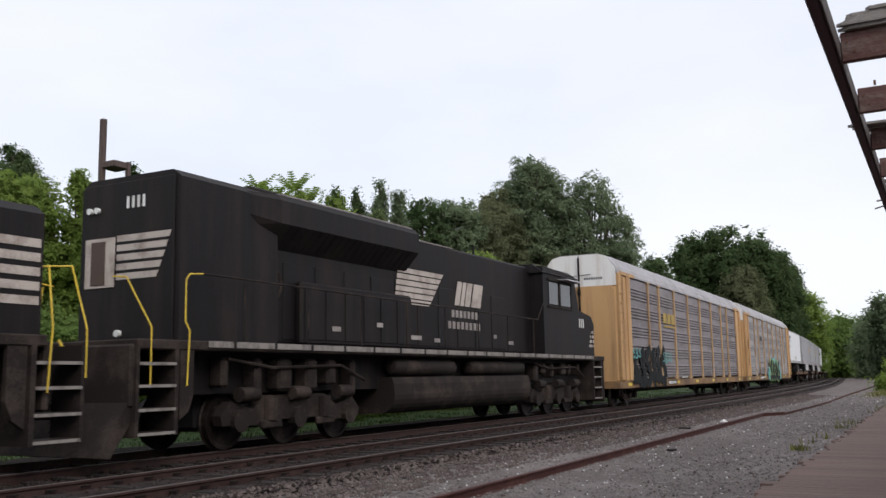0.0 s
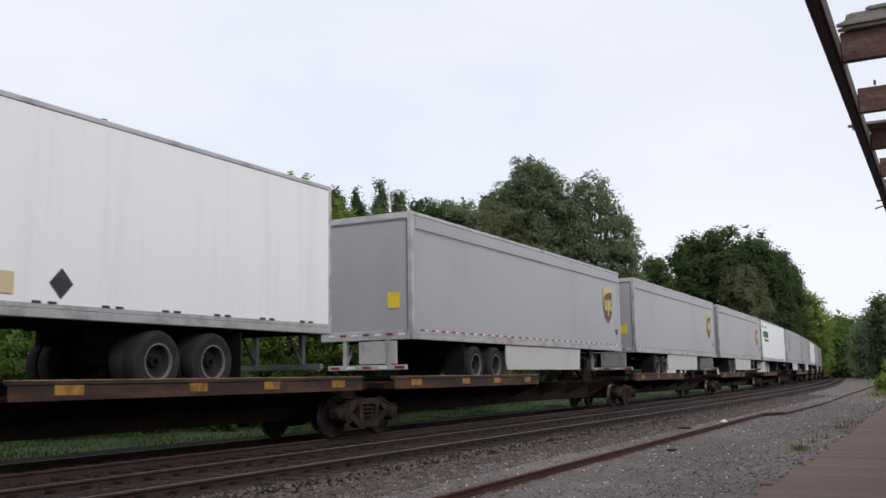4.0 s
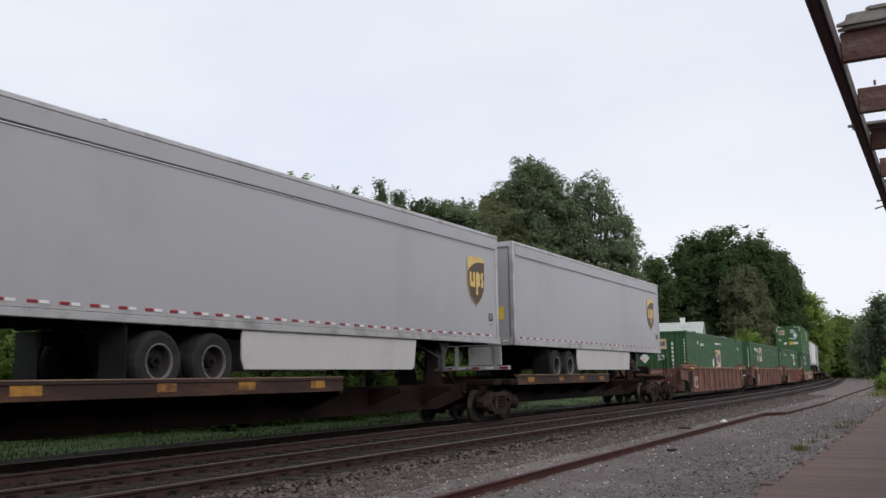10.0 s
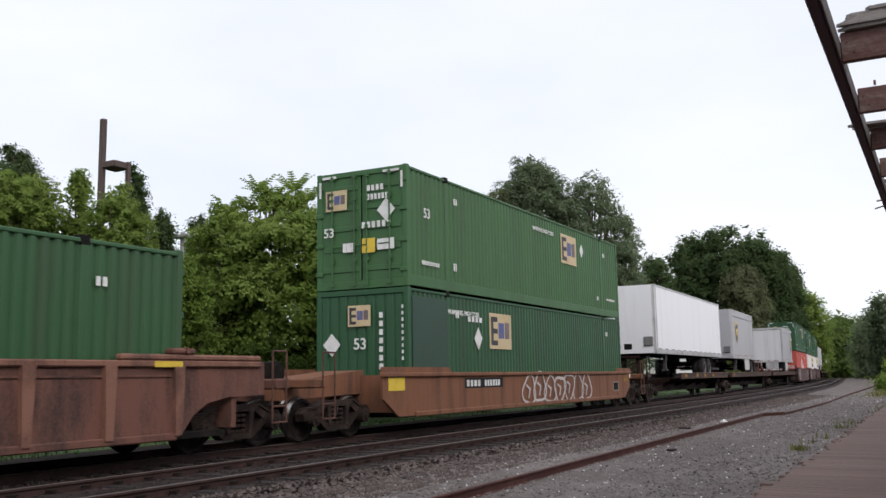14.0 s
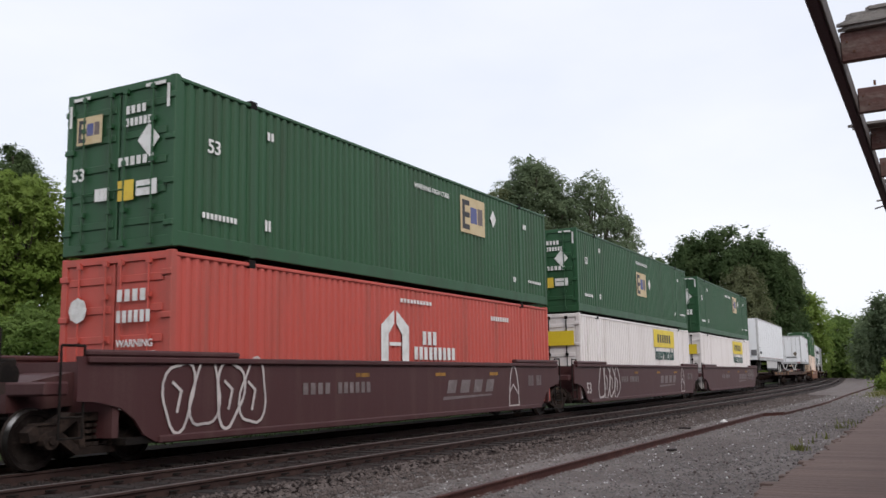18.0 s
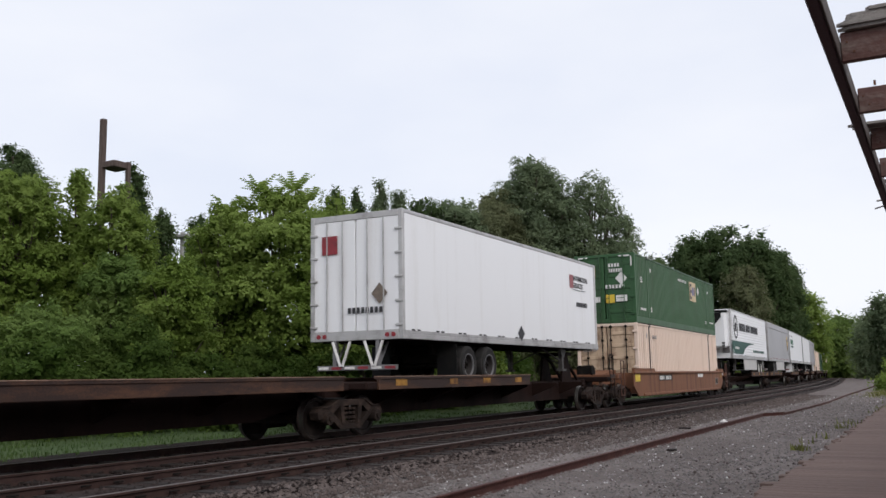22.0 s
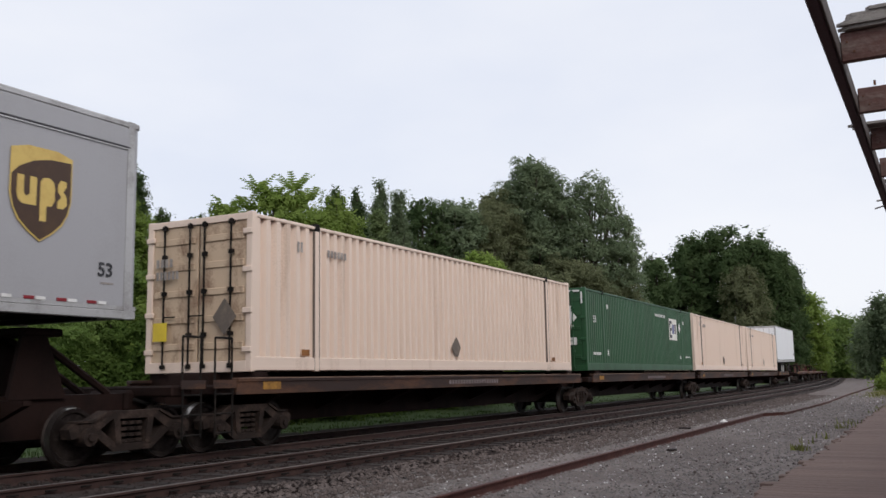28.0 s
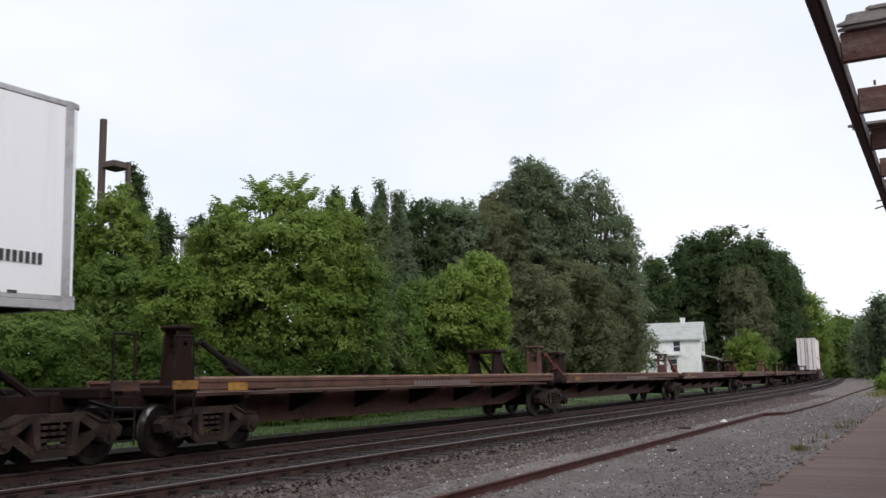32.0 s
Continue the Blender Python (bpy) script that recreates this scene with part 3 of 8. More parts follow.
def container(s_front, z, mat, label, doors=True, group="containers"):
    """A 53-foot box. Its leading end is at x = -8.077."""
    c = thing("container", label, "container", group)
    h = CL / 2
    low, high = 0.27, CH - 0.09
    for sy in (-1, 1):
        for a, b in ((-h + 0.12, -6.15), (-6.03, 6.03), (6.15, h - 0.12)):
            o = part("side_wall", shared(("cor", round(b - a, 2), mat.name), lambda: corrugated(b - a, low, high, 0.27 if mat is CREAM else (0.24 if mat is WHITE_BOX else 0.21), 0.1 if mat is CREAM else (0.085 if mat is WHITE_BOX else 0.048)).mesh("side_wall")), mat, c)
            o.matrix_local = pose(a if sy < 0 else b, sy * (CW - 0.012), 0, 0, 0, 0 if sy < 0 else 180)
        part("bottom_rail", Shape().box(-h + 0.1, h - 0.1, sy * CW, sy * (CW - 0.06), 0.02, low, 0.012), mat, c)
        part("top_rail", Shape().box(-h + 0.1, h - 0.1, sy * (CW + 0.004), sy * (CW - 0.07), high, CH - 0.02, 0.015), mat, c)
        for x in (-6.09, 6.09):
            part("post", Shape().box(x - 0.07, x + 0.07, sy * (CW + 0.003), sy * (CW - 0.08), 0.0, CH, 0.012), mat, c)
            part("lift_casting", Shape().box(x - 0.09, x + 0.09, sy * (CW + 0.01), sy * (CW - 0.16), CH - 0.12, CH + 0.03, 0.01), STEEL_DARK, c)
            if mat is CREAM and sy < 0:
                part("post_seam", Shape().box(x - 0.086, x - 0.073, -CW - 0.001, -CW + 0.05, 0.02, CH - 0.05).box(x + 0.073, x + 0.086, -CW - 0.001, -CW + 0.05, 0.02, CH - 0.05), PLACARD, c, "dark seams beside the lifting post")
        for x in (-1, 1):
            part("corner_post", Shape().box(x * h, x * (h - 0.13), sy * (CW + 0.004), sy * (CW - 0.14), 0, CH + 0.015, 0.014), mat, c)
    part("roof", Shape().box(-h + 0.05, h - 0.05, -CW + 0.06, CW - 0.06, CH - 0.07, CH - 0.015), mat, c)
    part("floor", Shape().box(-h + 0.05, h - 0.05, -CW + 0.07, CW - 0.07, 0.05, 0.2), STEEL_DARK, c)
    part("end_sill", Shape().box(-h - 0.004, -h + 0.1, -CW + 0.12, CW - 0.12, 0.0, 0.2, 0.01), mat, c)
    part("end_header", Shape().box(-h - 0.004, -h + 0.1, -CW + 0.12, CW - 0.12, CH - 0.13, CH, 0.01), mat, c)
    for x in ((-1,) if doors else (1,)):
        for sy in (-1, 1):
            y0, y1 = sy * 0.02, sy * (CW - 0.13)
            d = Shape().box(x * (h - 0.03), x * (h - 0.07), y0, y1, 0.2, CH - 0.13, 0.01)
            leaf = CREAM_DOOR if mat is CREAM else mat
            door = part("door", d, leaf, c)
            for k in range(5):
                o = part("door_rib", shared(("door_rib", mat.name), lambda: Shape().box(-0.0115, 0.0115, -0.505, 0.505, 0, 0.13, 0.02).mesh("door_rib")), leaf, door)
                o.location = (x * (h - 0.0165), sy * 0.5925, 0.42 + 0.5 * k)
            for yy in (0.18, 0.82):
                rod = Shape().bar((x * (h + 0.03), sy * yy, 0.08), (x * (h + 0.03), sy * yy, CH - 0.08), 0.02, 8)
                for zz in (0.12, 0.7, 1.5, 2.2, CH - 0.14):
                    rod.box(x * (h - 0.01), x * (h + 0.05), sy * yy - 0.05, sy * yy + 0.05, zz - 0.04, zz + 0.04)
                rod.bar((x * (h + 0.04), sy * yy, 1.05), (x * (h + 0.04), sy * (yy - 0.3), 1.05), 0.014)
                part("lock_rod", rod, STEEL_DARK if mat is CREAM or mat is WHITE_BOX else mat, door)
            for zz in (0.35, 1.05, 1.8, 2.5):
                part("hinge", Shape().box(x * (h - 0.02), x * (h + 0.03), sy * (CW - 0.2), sy * (CW + 0.012), zz, zz + 0.1, 0.01), mat, door)
    x = 1 if doors else -1
    wall = Shape()
    wall.box(x * (h - 0.05), x * (h - 0.1), -CW + 0.13, CW - 0.13, 0.2, CH - 0.13)
    wall = part("end_wall", wall, mat, c)
    for k in range(9):
        o = part("end_rib", shared(("end_rib", mat.name), lambda: Shape().box(-0.03, 0.03, 0, 0.2, 0.2, CH - 0.13, 0.02).mesh("end_rib")), mat, wall)
        o.location = (x * (h - 0.05), -CW + 0.16 + k * 0.262, 0)
    return on_train(c, s_front + h, z)


def mark(c, name, mat, x, z, w, h_, label="", y=None):
    """A flat panel painted on a box's near side."""
    y = -CW - 0.006 if y is None else y
    return part(name, Shape().box(x, x + w, y, y - 0.004, z, z + h_), mat, c, label)


def diamond(c, x, z, r, face="side", mat=None):
    y = -CW - 0.006
    s = Shape()
    if face == "side":
        s.prism([(x - r * 0.8, z), (x, z - r), (x + r * 0.8, z), (x, z + r)], "y", y, y - 0.005)
    else:
        s.prism([(x - r * 0.9, z), (x, z - r), (x + r * 0.9, z), (x, z + r)], "x", -CL / 2 - 0.008, -CL / 2 - 0.014)
    part("diamond_placard", s, mat or WHITE_MARK, c, "white diamond placard")


def block_badge(c, x, z, w, h_, mat, face="side"):
    """The maker's panel, as a plain field with three upright shapes."""
    y = -CW - 0.006
    e = -CL / 2 - 0.03
    def b(a0, a1, z0, z1, k):
        return (Shape().box(x + a0 * w, x + a1 * w, y - 0.004 * k, y - 0.004 * (k + 1), z + z0 * h_, z + z1 * h_) if face == "side" else
                Shape().box(e - 0.004 * k, e - 0.004 * (k + 1), x - a0 * w, x - a1 * w, z + z0 * h_, z + z1 * h_))
    p = part("badge", b(0, 1, 0, 1, 0), mat, c, "pale badge panel with dark shapes")
    part("badge_shape", b(0.07, 0.17, 0.1, 0.9, 1), DARK_MARK, p)
    for z0 in (0.1, 0.43, 0.76):
        part("badge_shape", b(0.174, 0.36, z0, z0 + 0.14, 1), DARK_MARK, p)
    part("badge_shape", b(0.4, 0.66, 0.3, 0.74, 1), BLUE_MARK, p)
    part("badge_shape", b(0.7, 0.9, 0.3, 0.76, 1), GREY_DIM, p)


def green_box(s_front, z, mat, label, doors=True, badge_x=4.4, badge_z=1.35, panel=BEIGE_MARK, group="green containers", big=0):
    c = container(s_front, z, mat, label, doors, group)
    y = -CW - 0.006
    w = 1.45
    block_badge(c, badge_x, badge_z, w, 0.98, panel)
    s = Shape()
    writing("lettering", "WARNING HIGH CUBE", c, WHITE_MARK, badge_x - (0.0 if badge_z < 1.2 else 2.4), y, 2.36, 0.12)
    bars(s, -5.7, y, 2.28, 0.22, 0.16, 2)
    bars(s, -5.75, y, 0.55, 0.2, 0.2, 2)
    bars(s, 6.3, y, 2.2, 0.25, 0.14, 2)
    bars(s, 5.5, y, 0.55, 0.2, 0.14, 2)
    bars(s, 6.6, y, 0.6, 1.0, 0.08, 8)
    part("marking_mark", s, WHITE_MARK, c, "small white painted markings")
    e = -CL / 2 - 0.03
    if doors:
        writing("length_number", "53", c, WHITE_MARK, -7.3, y, 1.72, 0.24)
        s = Shape()
        bars(s, -7.4, y, 0.56, 0.9, 0.1, 9)
        part("marking_mark", s, WHITE_MARK, c)
        diamond(c, badge_x + 2.0, badge_z + 0.6, 0.24)
        block_badge(c, 1.0, 1.95, 0.62, 0.5, panel, "end")
        writing("length_number", "53", c, WHITE_MARK, e - 0.03, 1.05, 1.3, 0.22, "end")
        s = Shape()
        bars(s, e, -0.2, 2.35, 0.5, 0.14, 4, "end")
        bars(s, e, -0.2, 2.13, 0.62, 0.14, 6, "end")
        bars(s, e, 0.5, 0.9, 0.35, 0.22, 3, "end", 0.1)
        bars(s, e, -0.05, 1.45, 0.85, 0.15, 6, "end")
        part("marking_mark", s, WHITE_MARK, c)
        diamond(c, -0.72, 1.86, 0.28, "end")
        part("placard", Shape().box(e, e - 0.006, -0.05, -0.42, 0.85, 1.2), YELLOW, c, "yellow warning placard")
        part("placard", Shape().box(e, e - 0.006, -0.48, -0.95, 0.9, 1.16), WHITE_MARK, c, "white and red warning placard")
        s = Shape().box(e, e - 0.006, -1.14, -1.2, 2.35, 2.75).box(e, e - 0.006, 1.14, 1.2, 2.3, 2.7)
        s.box(e, e - 0.006, -0.65, -1.1, 2.76, 2.82).box(e, e - 0.006, 0.7, 1.1, 2.76, 2.82)
        part("reflective_strip", s, WHITE_MARK, c)
    else:
        writing("length_number", "53", c, WHITE_MARK, -6.9, y, 0.72, 0.34)
        drop = 0.75 if panel is WHITE_PANEL else 0.0
        if not drop:
            diamond(c, badge_x - 0.7, badge_z + 0.25, 0.3)
        diamond(c, 0.84, 1.6 - drop, 0.28, "end")
        block_badge(c, 0.36, 2.02 - drop, 0.64, 0.5, panel, "end")
        writing("length_number", "53", c, WHITE_MARK, e - 0.012, 0.2, 1.48 - drop, 0.26, "end")
        s = Shape()
        for k in range(7):
            s.box(e, e - 0.006, -0.52, -0.62, 2.2 - 0.2 * k, 2.33 - 0.2 * k)
        for k in range(9):
            s.box(e, e - 0.006, -1.13, -1.18, 2.4 - 0.15 * k, 2.48 - 0.15 * k)
        bars(s, -5.0, y, 2.22, 0.9, 0.13, 4)
        part("marking_mark", s, WHITE_MARK, c)
    return c


# ---- road trailers ----
def road_wheel(parent, x, y, z, mat, tyre_r=0.5):
    sy = -1 if y < 0 else 1
    def tyre():
        prof = [(0.29, 0.0), (0.42, -0.02), (0.485, 0.02), (0.5, 0.06), (0.5, 0.22), (0.485, 0.26), (0.42, 0.29), (0.29, 0.28)]
        return Shape().turned("y", (0, 0), prof, 26).mesh("wheel")

    def rim():
        prof = [(0.05, 0.05), (0.085, 0.06), (0.1, 0.15), (0.24, 0.165), (0.262, 0.03), (0.27, -0.008), (0.293, -0.008), (0.293, 0.06), (0.27, 0.19), (0.05, 0.19)]
        s = Shape().turned("y", (0, 0), prof, 24)
        for k in range(10):
            a = 0.628 * k
            s.cyl("y", (0.145 * math.cos(a), 0.145 * math.sin(a)), 0.014, 0.12, 0.16, 6)
        me = s.mesh("rim")
        me.materials.append(mat)
        me.materials.append(ALU_DARK if mat is RIM_GREY else mat)
        me.materials.append(STEEL_DARK if mat is RIM_GREY else RIM_GREY)
        # paler lip; grey dish and the hubs coloured dark for shade inside the rim
        for poly in me.polygons:
            r = math.hypot(poly.center.x, poly.center.z)
            poly.material_index = 1 if r > 0.262 and poly.center.y < 0.02 else (2 if r < 0.13 else 0)
        return me
    for k in (0, 1):
        w = part("wheel", shared("road_tyre", tyre), TYRE, parent, "", True)
        w.matrix_local = pose(x, y - sy * (0.3 * k), z, 0, 0, 0 if sy < 0 else 180)
        if k == 0:
            part("rim", shared(("road_rim", mat.name), rim), mat, w, "", True)


def shield(c, x, z, size, y):
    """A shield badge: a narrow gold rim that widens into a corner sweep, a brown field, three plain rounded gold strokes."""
    def place(pts):
        return [(x + a * size, z + b * size) for a, b in pts]
    rim = [(-0.42, 0.44), (-0.2, 0.5), (0.2, 0.5), (0.42, 0.44), (0.42, -0.08), (0.38, -0.24), (0.3, -0.38), (0.16, -0.5), (0.0, -0.6), (-0.16, -0.5), (-0.3, -0.38), (-0.38, -0.24), (-0.42, -0.08)]
    s = part("badge", Shape().prism(place(rim), "y", y, y - 0.006), GOLD, c, "gold and brown shield badge")
    field = [(-0.402, 0.14), (-0.3, 0.24), (-0.12, 0.33), (0.1, 0.38), (0.402, 0.39), (0.402, -0.08), (0.362, -0.235), (0.285, -0.365), (0.153, -0.482), (0.0, -0.578), (-0.153, -0.482), (-0.285, -0.365), (-0.362, -0.235), (-0.402, -0.08)]
    part("badge_field", Shape().prism(place(field), "y", y - 0.006, y - 0.01), BROWN, s)
    tub = [(-0.33, 0.14), (-0.24, 0.14), (-0.24, -0.06), (-0.2, -0.1), (-0.16, -0.06), (-0.16, 0.14), (-0.07, 0.14), (-0.07, -0.19), (-0.25, -0.19), (-0.31, -0.15), (-0.33, -0.08)]
    stem = [(-0.02, 0.1), (0.02, 0.15), (0.1, 0.16), (0.16, 0.12), (0.18, 0.04), (0.18, -0.1), (0.14, -0.17), (0.07, -0.18), (0.07, -0.36), (-0.02, -0.36)]
    curl = [(0.34, 0.15), (0.26, 0.16), (0.22, 0.1), (0.22, 0.02), (0.27, -0.04), (0.22, -0.1), (0.22, -0.18), (0.3, -0.18), (0.35, -0.13), (0.35, -0.04), (0.3, 0.03), (0.34, 0.09)]
    for q in (tub, stem, curl):
        part("badge_shape", Shape().prism(place(q), "y", y - 0.01, y - 0.014), GOLD, s)


def trailer(s_front, length, nose_first, mat, label, badge=None, skirt=True, rim=RIM_GREY, group="road trailers", seams=0.0, ribs=False, z0=2.12, z1=5.16, single=False, axle_at=3.4, roll_up=False, rail_mat=ALU, top_mat=ALU, tape_kind="", leg_at=2.77):
    """A box trailer riding on a flat car. Its leading end is at x = -length / 2."""
    t = thing("trailer", label, "trailer", group)
    h, w = length / 2, 1.295
    roll_up = roll_up or mat is GREY_TRAILER
    tape_kind = tape_kind or ("dual" if mat is GREY_TRAILER else "pairs")
    f = 1 if nose_first else -1   # the nose points to -x * f
    for sy in (-1, 1):
        tr = 0.1
        side = Shape().box(-h + 0.05, h - 0.05, sy * w, sy * (w - 0.05), z0 + 0.2, z1 - tr)
        if seams:
            x = -h + seams
            while x < h - 0.3:
                part("panel_seam", Shape().box(x - 0.016, x + 0.016, sy * (w + 0.006), sy * (w - 0.01), z0 + 0.2, z1 - tr), ALU, t)
                x += seams
        if ribs:
            zz = z0 + 0.3
            while zz < z1 - 0.3:
                o = part("panel_rib", shared(("panel_rib", sy), lambda: Shape().prism([(sy * w, 0), (sy * (w + 0.012), 0.03), (sy * (w + 0.012), 0.07), (sy * w, 0.10)], "x", -h + 0.06, h - 0.06).mesh("panel_rib")), mat, t)
                o.location = (0, 0, zz)
                zz += 0.17
        part("side_panel", side, mat, t)
        part("top_rail", Shape().box(-h, h, sy * (w + 0.008), sy * (w - 0.08), z1 - tr, z1, 0.02), top_mat, t)
        low = part("bottom_rail", Shape().box(-h, h, sy * (w + 0.01), sy * (w - 0.06), z0, z0 + 0.13, 0.012).box(-h, h, sy * (w + 0.004), sy * (w - 0.06), z0 + 0.135, z0 + 0.2), rail_mat, t)
        if sy < 0:
            x, tape = -h + 0.4, Shape()
            first, step, size, hue = {"dual": ((0.0,), 0.53, (0.16, 0.045), RED_LENS), "dark": ((0.0,), 0.66, (0.12, 0.04), DARK_MARK), "pairs": ((0.0, 0.26), 1.2, (0.14, 0.035), DARK_MARK), "red": ((0.0, 0.36), 1.22, (0.24, 0.045), RED_LENS)}[tape_kind]
            while x < h - 0.5:
                for d in first:
                    o = part("reflector", shared(("reflector", tape_kind), lambda: Shape().box(0, size[0], 0, -0.016, 0.2, 0.2 + size[1]).mesh("reflector")), hue, low)
                    o.location = (x + d, -w, z0)
                if tape_kind == "dual":
                    tape.box(x + 0.19, x + 0.34, -w, -w - 0.014, z0 + 0.2, z0 + 0.245)
                x += step
            if tape_kind == "dual":
                part("white_tape", tape, WHITE_MARK, low, "white dashes of reflective tape")
    if mat is GREY_TRAILER:
        part("header_panel", Shape().box(-h + 0.2, h - 0.2, -w - 0.012, -w, z1 - 0.4, z1 - 0.11, 0.004), mat, t)
        part("header_line", Shape().box(-h + 0.2, h - 0.2, -w - 0.016, -w, z1 - 0.425, z1 - 0.405), DARK_MARK, t)
        part("header_strip", Shape().box(-h + 0.2, h - 0.2, -w - 0.018, -w, z1 - 0.45, z1 - 0.43), ALU, t)
        if length > 10:
            writing("length_number", "53", t, DARK_MARK, h - 0.75, -w - 0.012, z0 + 0.62, 0.2)
            part("length_line", Shape().box(h - 0.68, h - 0.45, -w - 0.008, -w, z0 + 0.5, z0 + 0.53), GREY_MARK, t)
    part("roof", Shape().box(-h + 0.02, h - 0.02, -w + 0.05, w - 0.05, z1 - 0.06, z1 - 0.01), ROOF, t)
    bows = Shape()
    x = -h + 0.4
    while x < h - 0.2:
        bows.box(x, x + 0.05, -w + 0.06, w - 0.06, z1 - 0.012, z1 + 0.004)
        x += 0.9
    part("roof_bow", bows, ROOF, t)
    beams = Shape().box(-h + 0.1, h - 0.1, -w + 0.08, w - 0.08, z0 + 0.06, z0 + 0.18)
    floor = part("floor", beams, STEEL_DARK, t)
    x = -h + 0.4
    while x < h - 0.2:
        o = part("floor_beam", shared("floor_beam", lambda: Shape().box(0, 0.09, -w + 0.07, w - 0.07, -0.03, 0.06).mesh("floor_beam")), STEEL_DARK, floor)
        o.location = (x, 0, z0)
        x += 0.75
    # nose
    nx = -h * f
    nose = part("nose_wall", Shape().box(nx, nx + 0.06 * f, -w + 0.1, w - 0.1, z0 + 0.02, z1 - 0.02, 0.01), mat, t)
    for sy in (-1, 1):
        part("corner_post", Shape().prism([(nx - 0.004 * f, sy * (w - 0.14)), (nx + 0.02 * f, sy * (w - 0.03)), (nx + 0.12 * f, sy * (w + 0.012)), (nx + 0.24 * f, sy * (w + 0.012)), (nx + 0.24 * f, sy * (w - 0.1)), (nx + 0.1 * f, sy * (w - 0.16))], "z", z0, z1), top_mat, t)
    if nose_first:
        gb = Shape().box(nx - 0.07 * f, nx, -0.75, -1.15, z0 + 0.35, z0 + 0.75, 0.02)
        part("connector_box", gb, ALU_DARK, nose)
        gb = Shape().box(nx - 0.012 * f, nx, -0.2, 0.15, z0 + 0.2, z0 + 0.45, 0.01)
        part("placard_holder", gb, STEEL_DARK, nose)
    # doors
    dx = h * f
    for sy in (-1, 1):
        if roll_up:
            part("corner_post", Shape().box(dx, dx - 0.1 * f, sy * (w + 0.012), sy * (w - 0.13), z0, z1, 0.012), ALU, t)
            continue
        d = part("door", Shape().box(dx - 0.01 * f, dx - 0.06 * f, sy * 0.012, sy * (w - 0.11), z0 + 0.22, z1 - 0.16, 0.01), mat, t)
        for k in range(5):
            zz = z0 + 0.3 + k * 0.56
            part("hinge", Shape().box(dx + 0.025 * f, dx - 0.03 * f, sy * (w - 0.2), sy * (w + 0.013), zz, zz + 0.06, 0.012), ALU, d)
        for yy in (0.35, 0.8):
            part("lock_rod", Shape().bar((dx + 0.03 * f, sy * yy, z0 + 0.2), (dx + 0.03 * f, sy * yy, z1 - 0.18), 0.018), ALU, d)
        part("corner_post", Shape().box(dx, dx - 0.1 * f, sy * (w + 0.012), sy * (w - 0.11), z0, z1, 0.012), ALU if not nose_first else top_mat, t)
    if roll_up:
        rd = part("roll_door", Shape().box(dx - 0.015 * f, dx - 0.05 * f, -w + 0.13, w - 0.13, z0 + 0.2, z1 - 0.17, 0.01), ROLL_DOOR if single else mat, t, "plain roll-up rear door")
        for sy in (-1, 1):
            part("door_edge", Shape().box(dx + 0.004 * f, dx - 0.03 * f, sy * (w - 0.14), sy * (w - 0.105), z0 + 0.2, z1 - 0.17), ALU_DARK, t)
        part("door_edge", Shape().box(dx + 0.006 * f, dx - 0.03 * f, -w + 0.11, w - 0.11, z1 - 0.2, z1 - 0.165), ALU_DARK, t)
        if not single:
            part("rear_label", Shape().box(dx + 0.002 * f, dx - 0.02 * f, -0.62, -0.95, z0 + 0.75, z0 + 1.12), SIGN_YELLOW, t, "yellow warning label")
        for k in range(7):
            part("reflector", Shape().box(dx + 0.012 * f, dx + 0.018 * f, -1.1 + 0.33 * k, -0.92 + 0.33 * k, z0 + 0.11, z0 + 0.16), (WHITE_MARK, RED_LENS)[k % 2], t)
        part("rear_plate", Shape().box(dx, dx - 0.06 * f, -0.85, 0.2, 1.56, z0 - 0.02, 0.01), ALU, t)
        for k in range(5):
            part("reflector", Shape().box(dx + 0.002 * f, dx + 0.008 * f, -1.05 + 0.45 * k, -0.8 + 0.45 * k, 1.45, 1.51), (RED_LENS, WHITE_MARK)[k % 2], t)
    part("door_header", Shape().box(dx + 0.002 * f, dx - 0.1 * f, -w + 0.11, w - 0.11, z1 - 0.16, z1 - 0.01, 0.01), ALU, t)
    part("door_sill", Shape().box(dx + 0.01 * f, dx - 0.12 * f, -w + 0.11, w - 0.11, z0, z0 + 0.22, 0.01), ALU, t)
    # running gear
    zc = 1.54
    ax = [dx - axle_at * f] if single else [dx - axle_at * f, dx - (axle_at + 1.25) * f]
    for x in ax:
        for sy in (-1, 1):
            road_wheel(t, x, sy * 1.26, zc, rim)
        part("axle", Shape().cyl("y", (x, zc), 0.065, -1.0, 1.0, 10), STEEL_DARK, t)
    sub = Shape()
    for sy in (-1, 1):
        sub.box(ax[-1] - 0.8, ax[0] + 0.8, sy * 0.5, sy * 0.62, z0 - 0.3, z0 - 0.05) if ax[-1] < ax[0] else sub.box(ax[0] - 0.8, ax[-1] + 0.8, sy * 0.5, sy * 0.62, z0 - 0.3, z0 - 0.05)
    for x in ax:
        sub.box(x - 0.12, x + 0.12, -0.7, 0.7, z0 - 0.5, z0 - 0.25)
    part("suspension", sub, STEEL_DARK, t)
    bump = Shape().box(dx, dx - 0.1 * f, -1.1, 1.1, 1.42, 1.54, 0.01)
    for yy in (-0.6, 0.6):
        bump.box(dx, dx - 0.1 * f, yy - 0.05, yy + 0.05, 1.5, z0 + 0.05)
        bump.bar((dx - 0.05 * f, yy, 1.52), (dx - 0.5 * f, yy, z0), 0.035)
    bump = part("bumper", bump, ALU if mat is GREY_TRAILER else ALU_DARK, t)
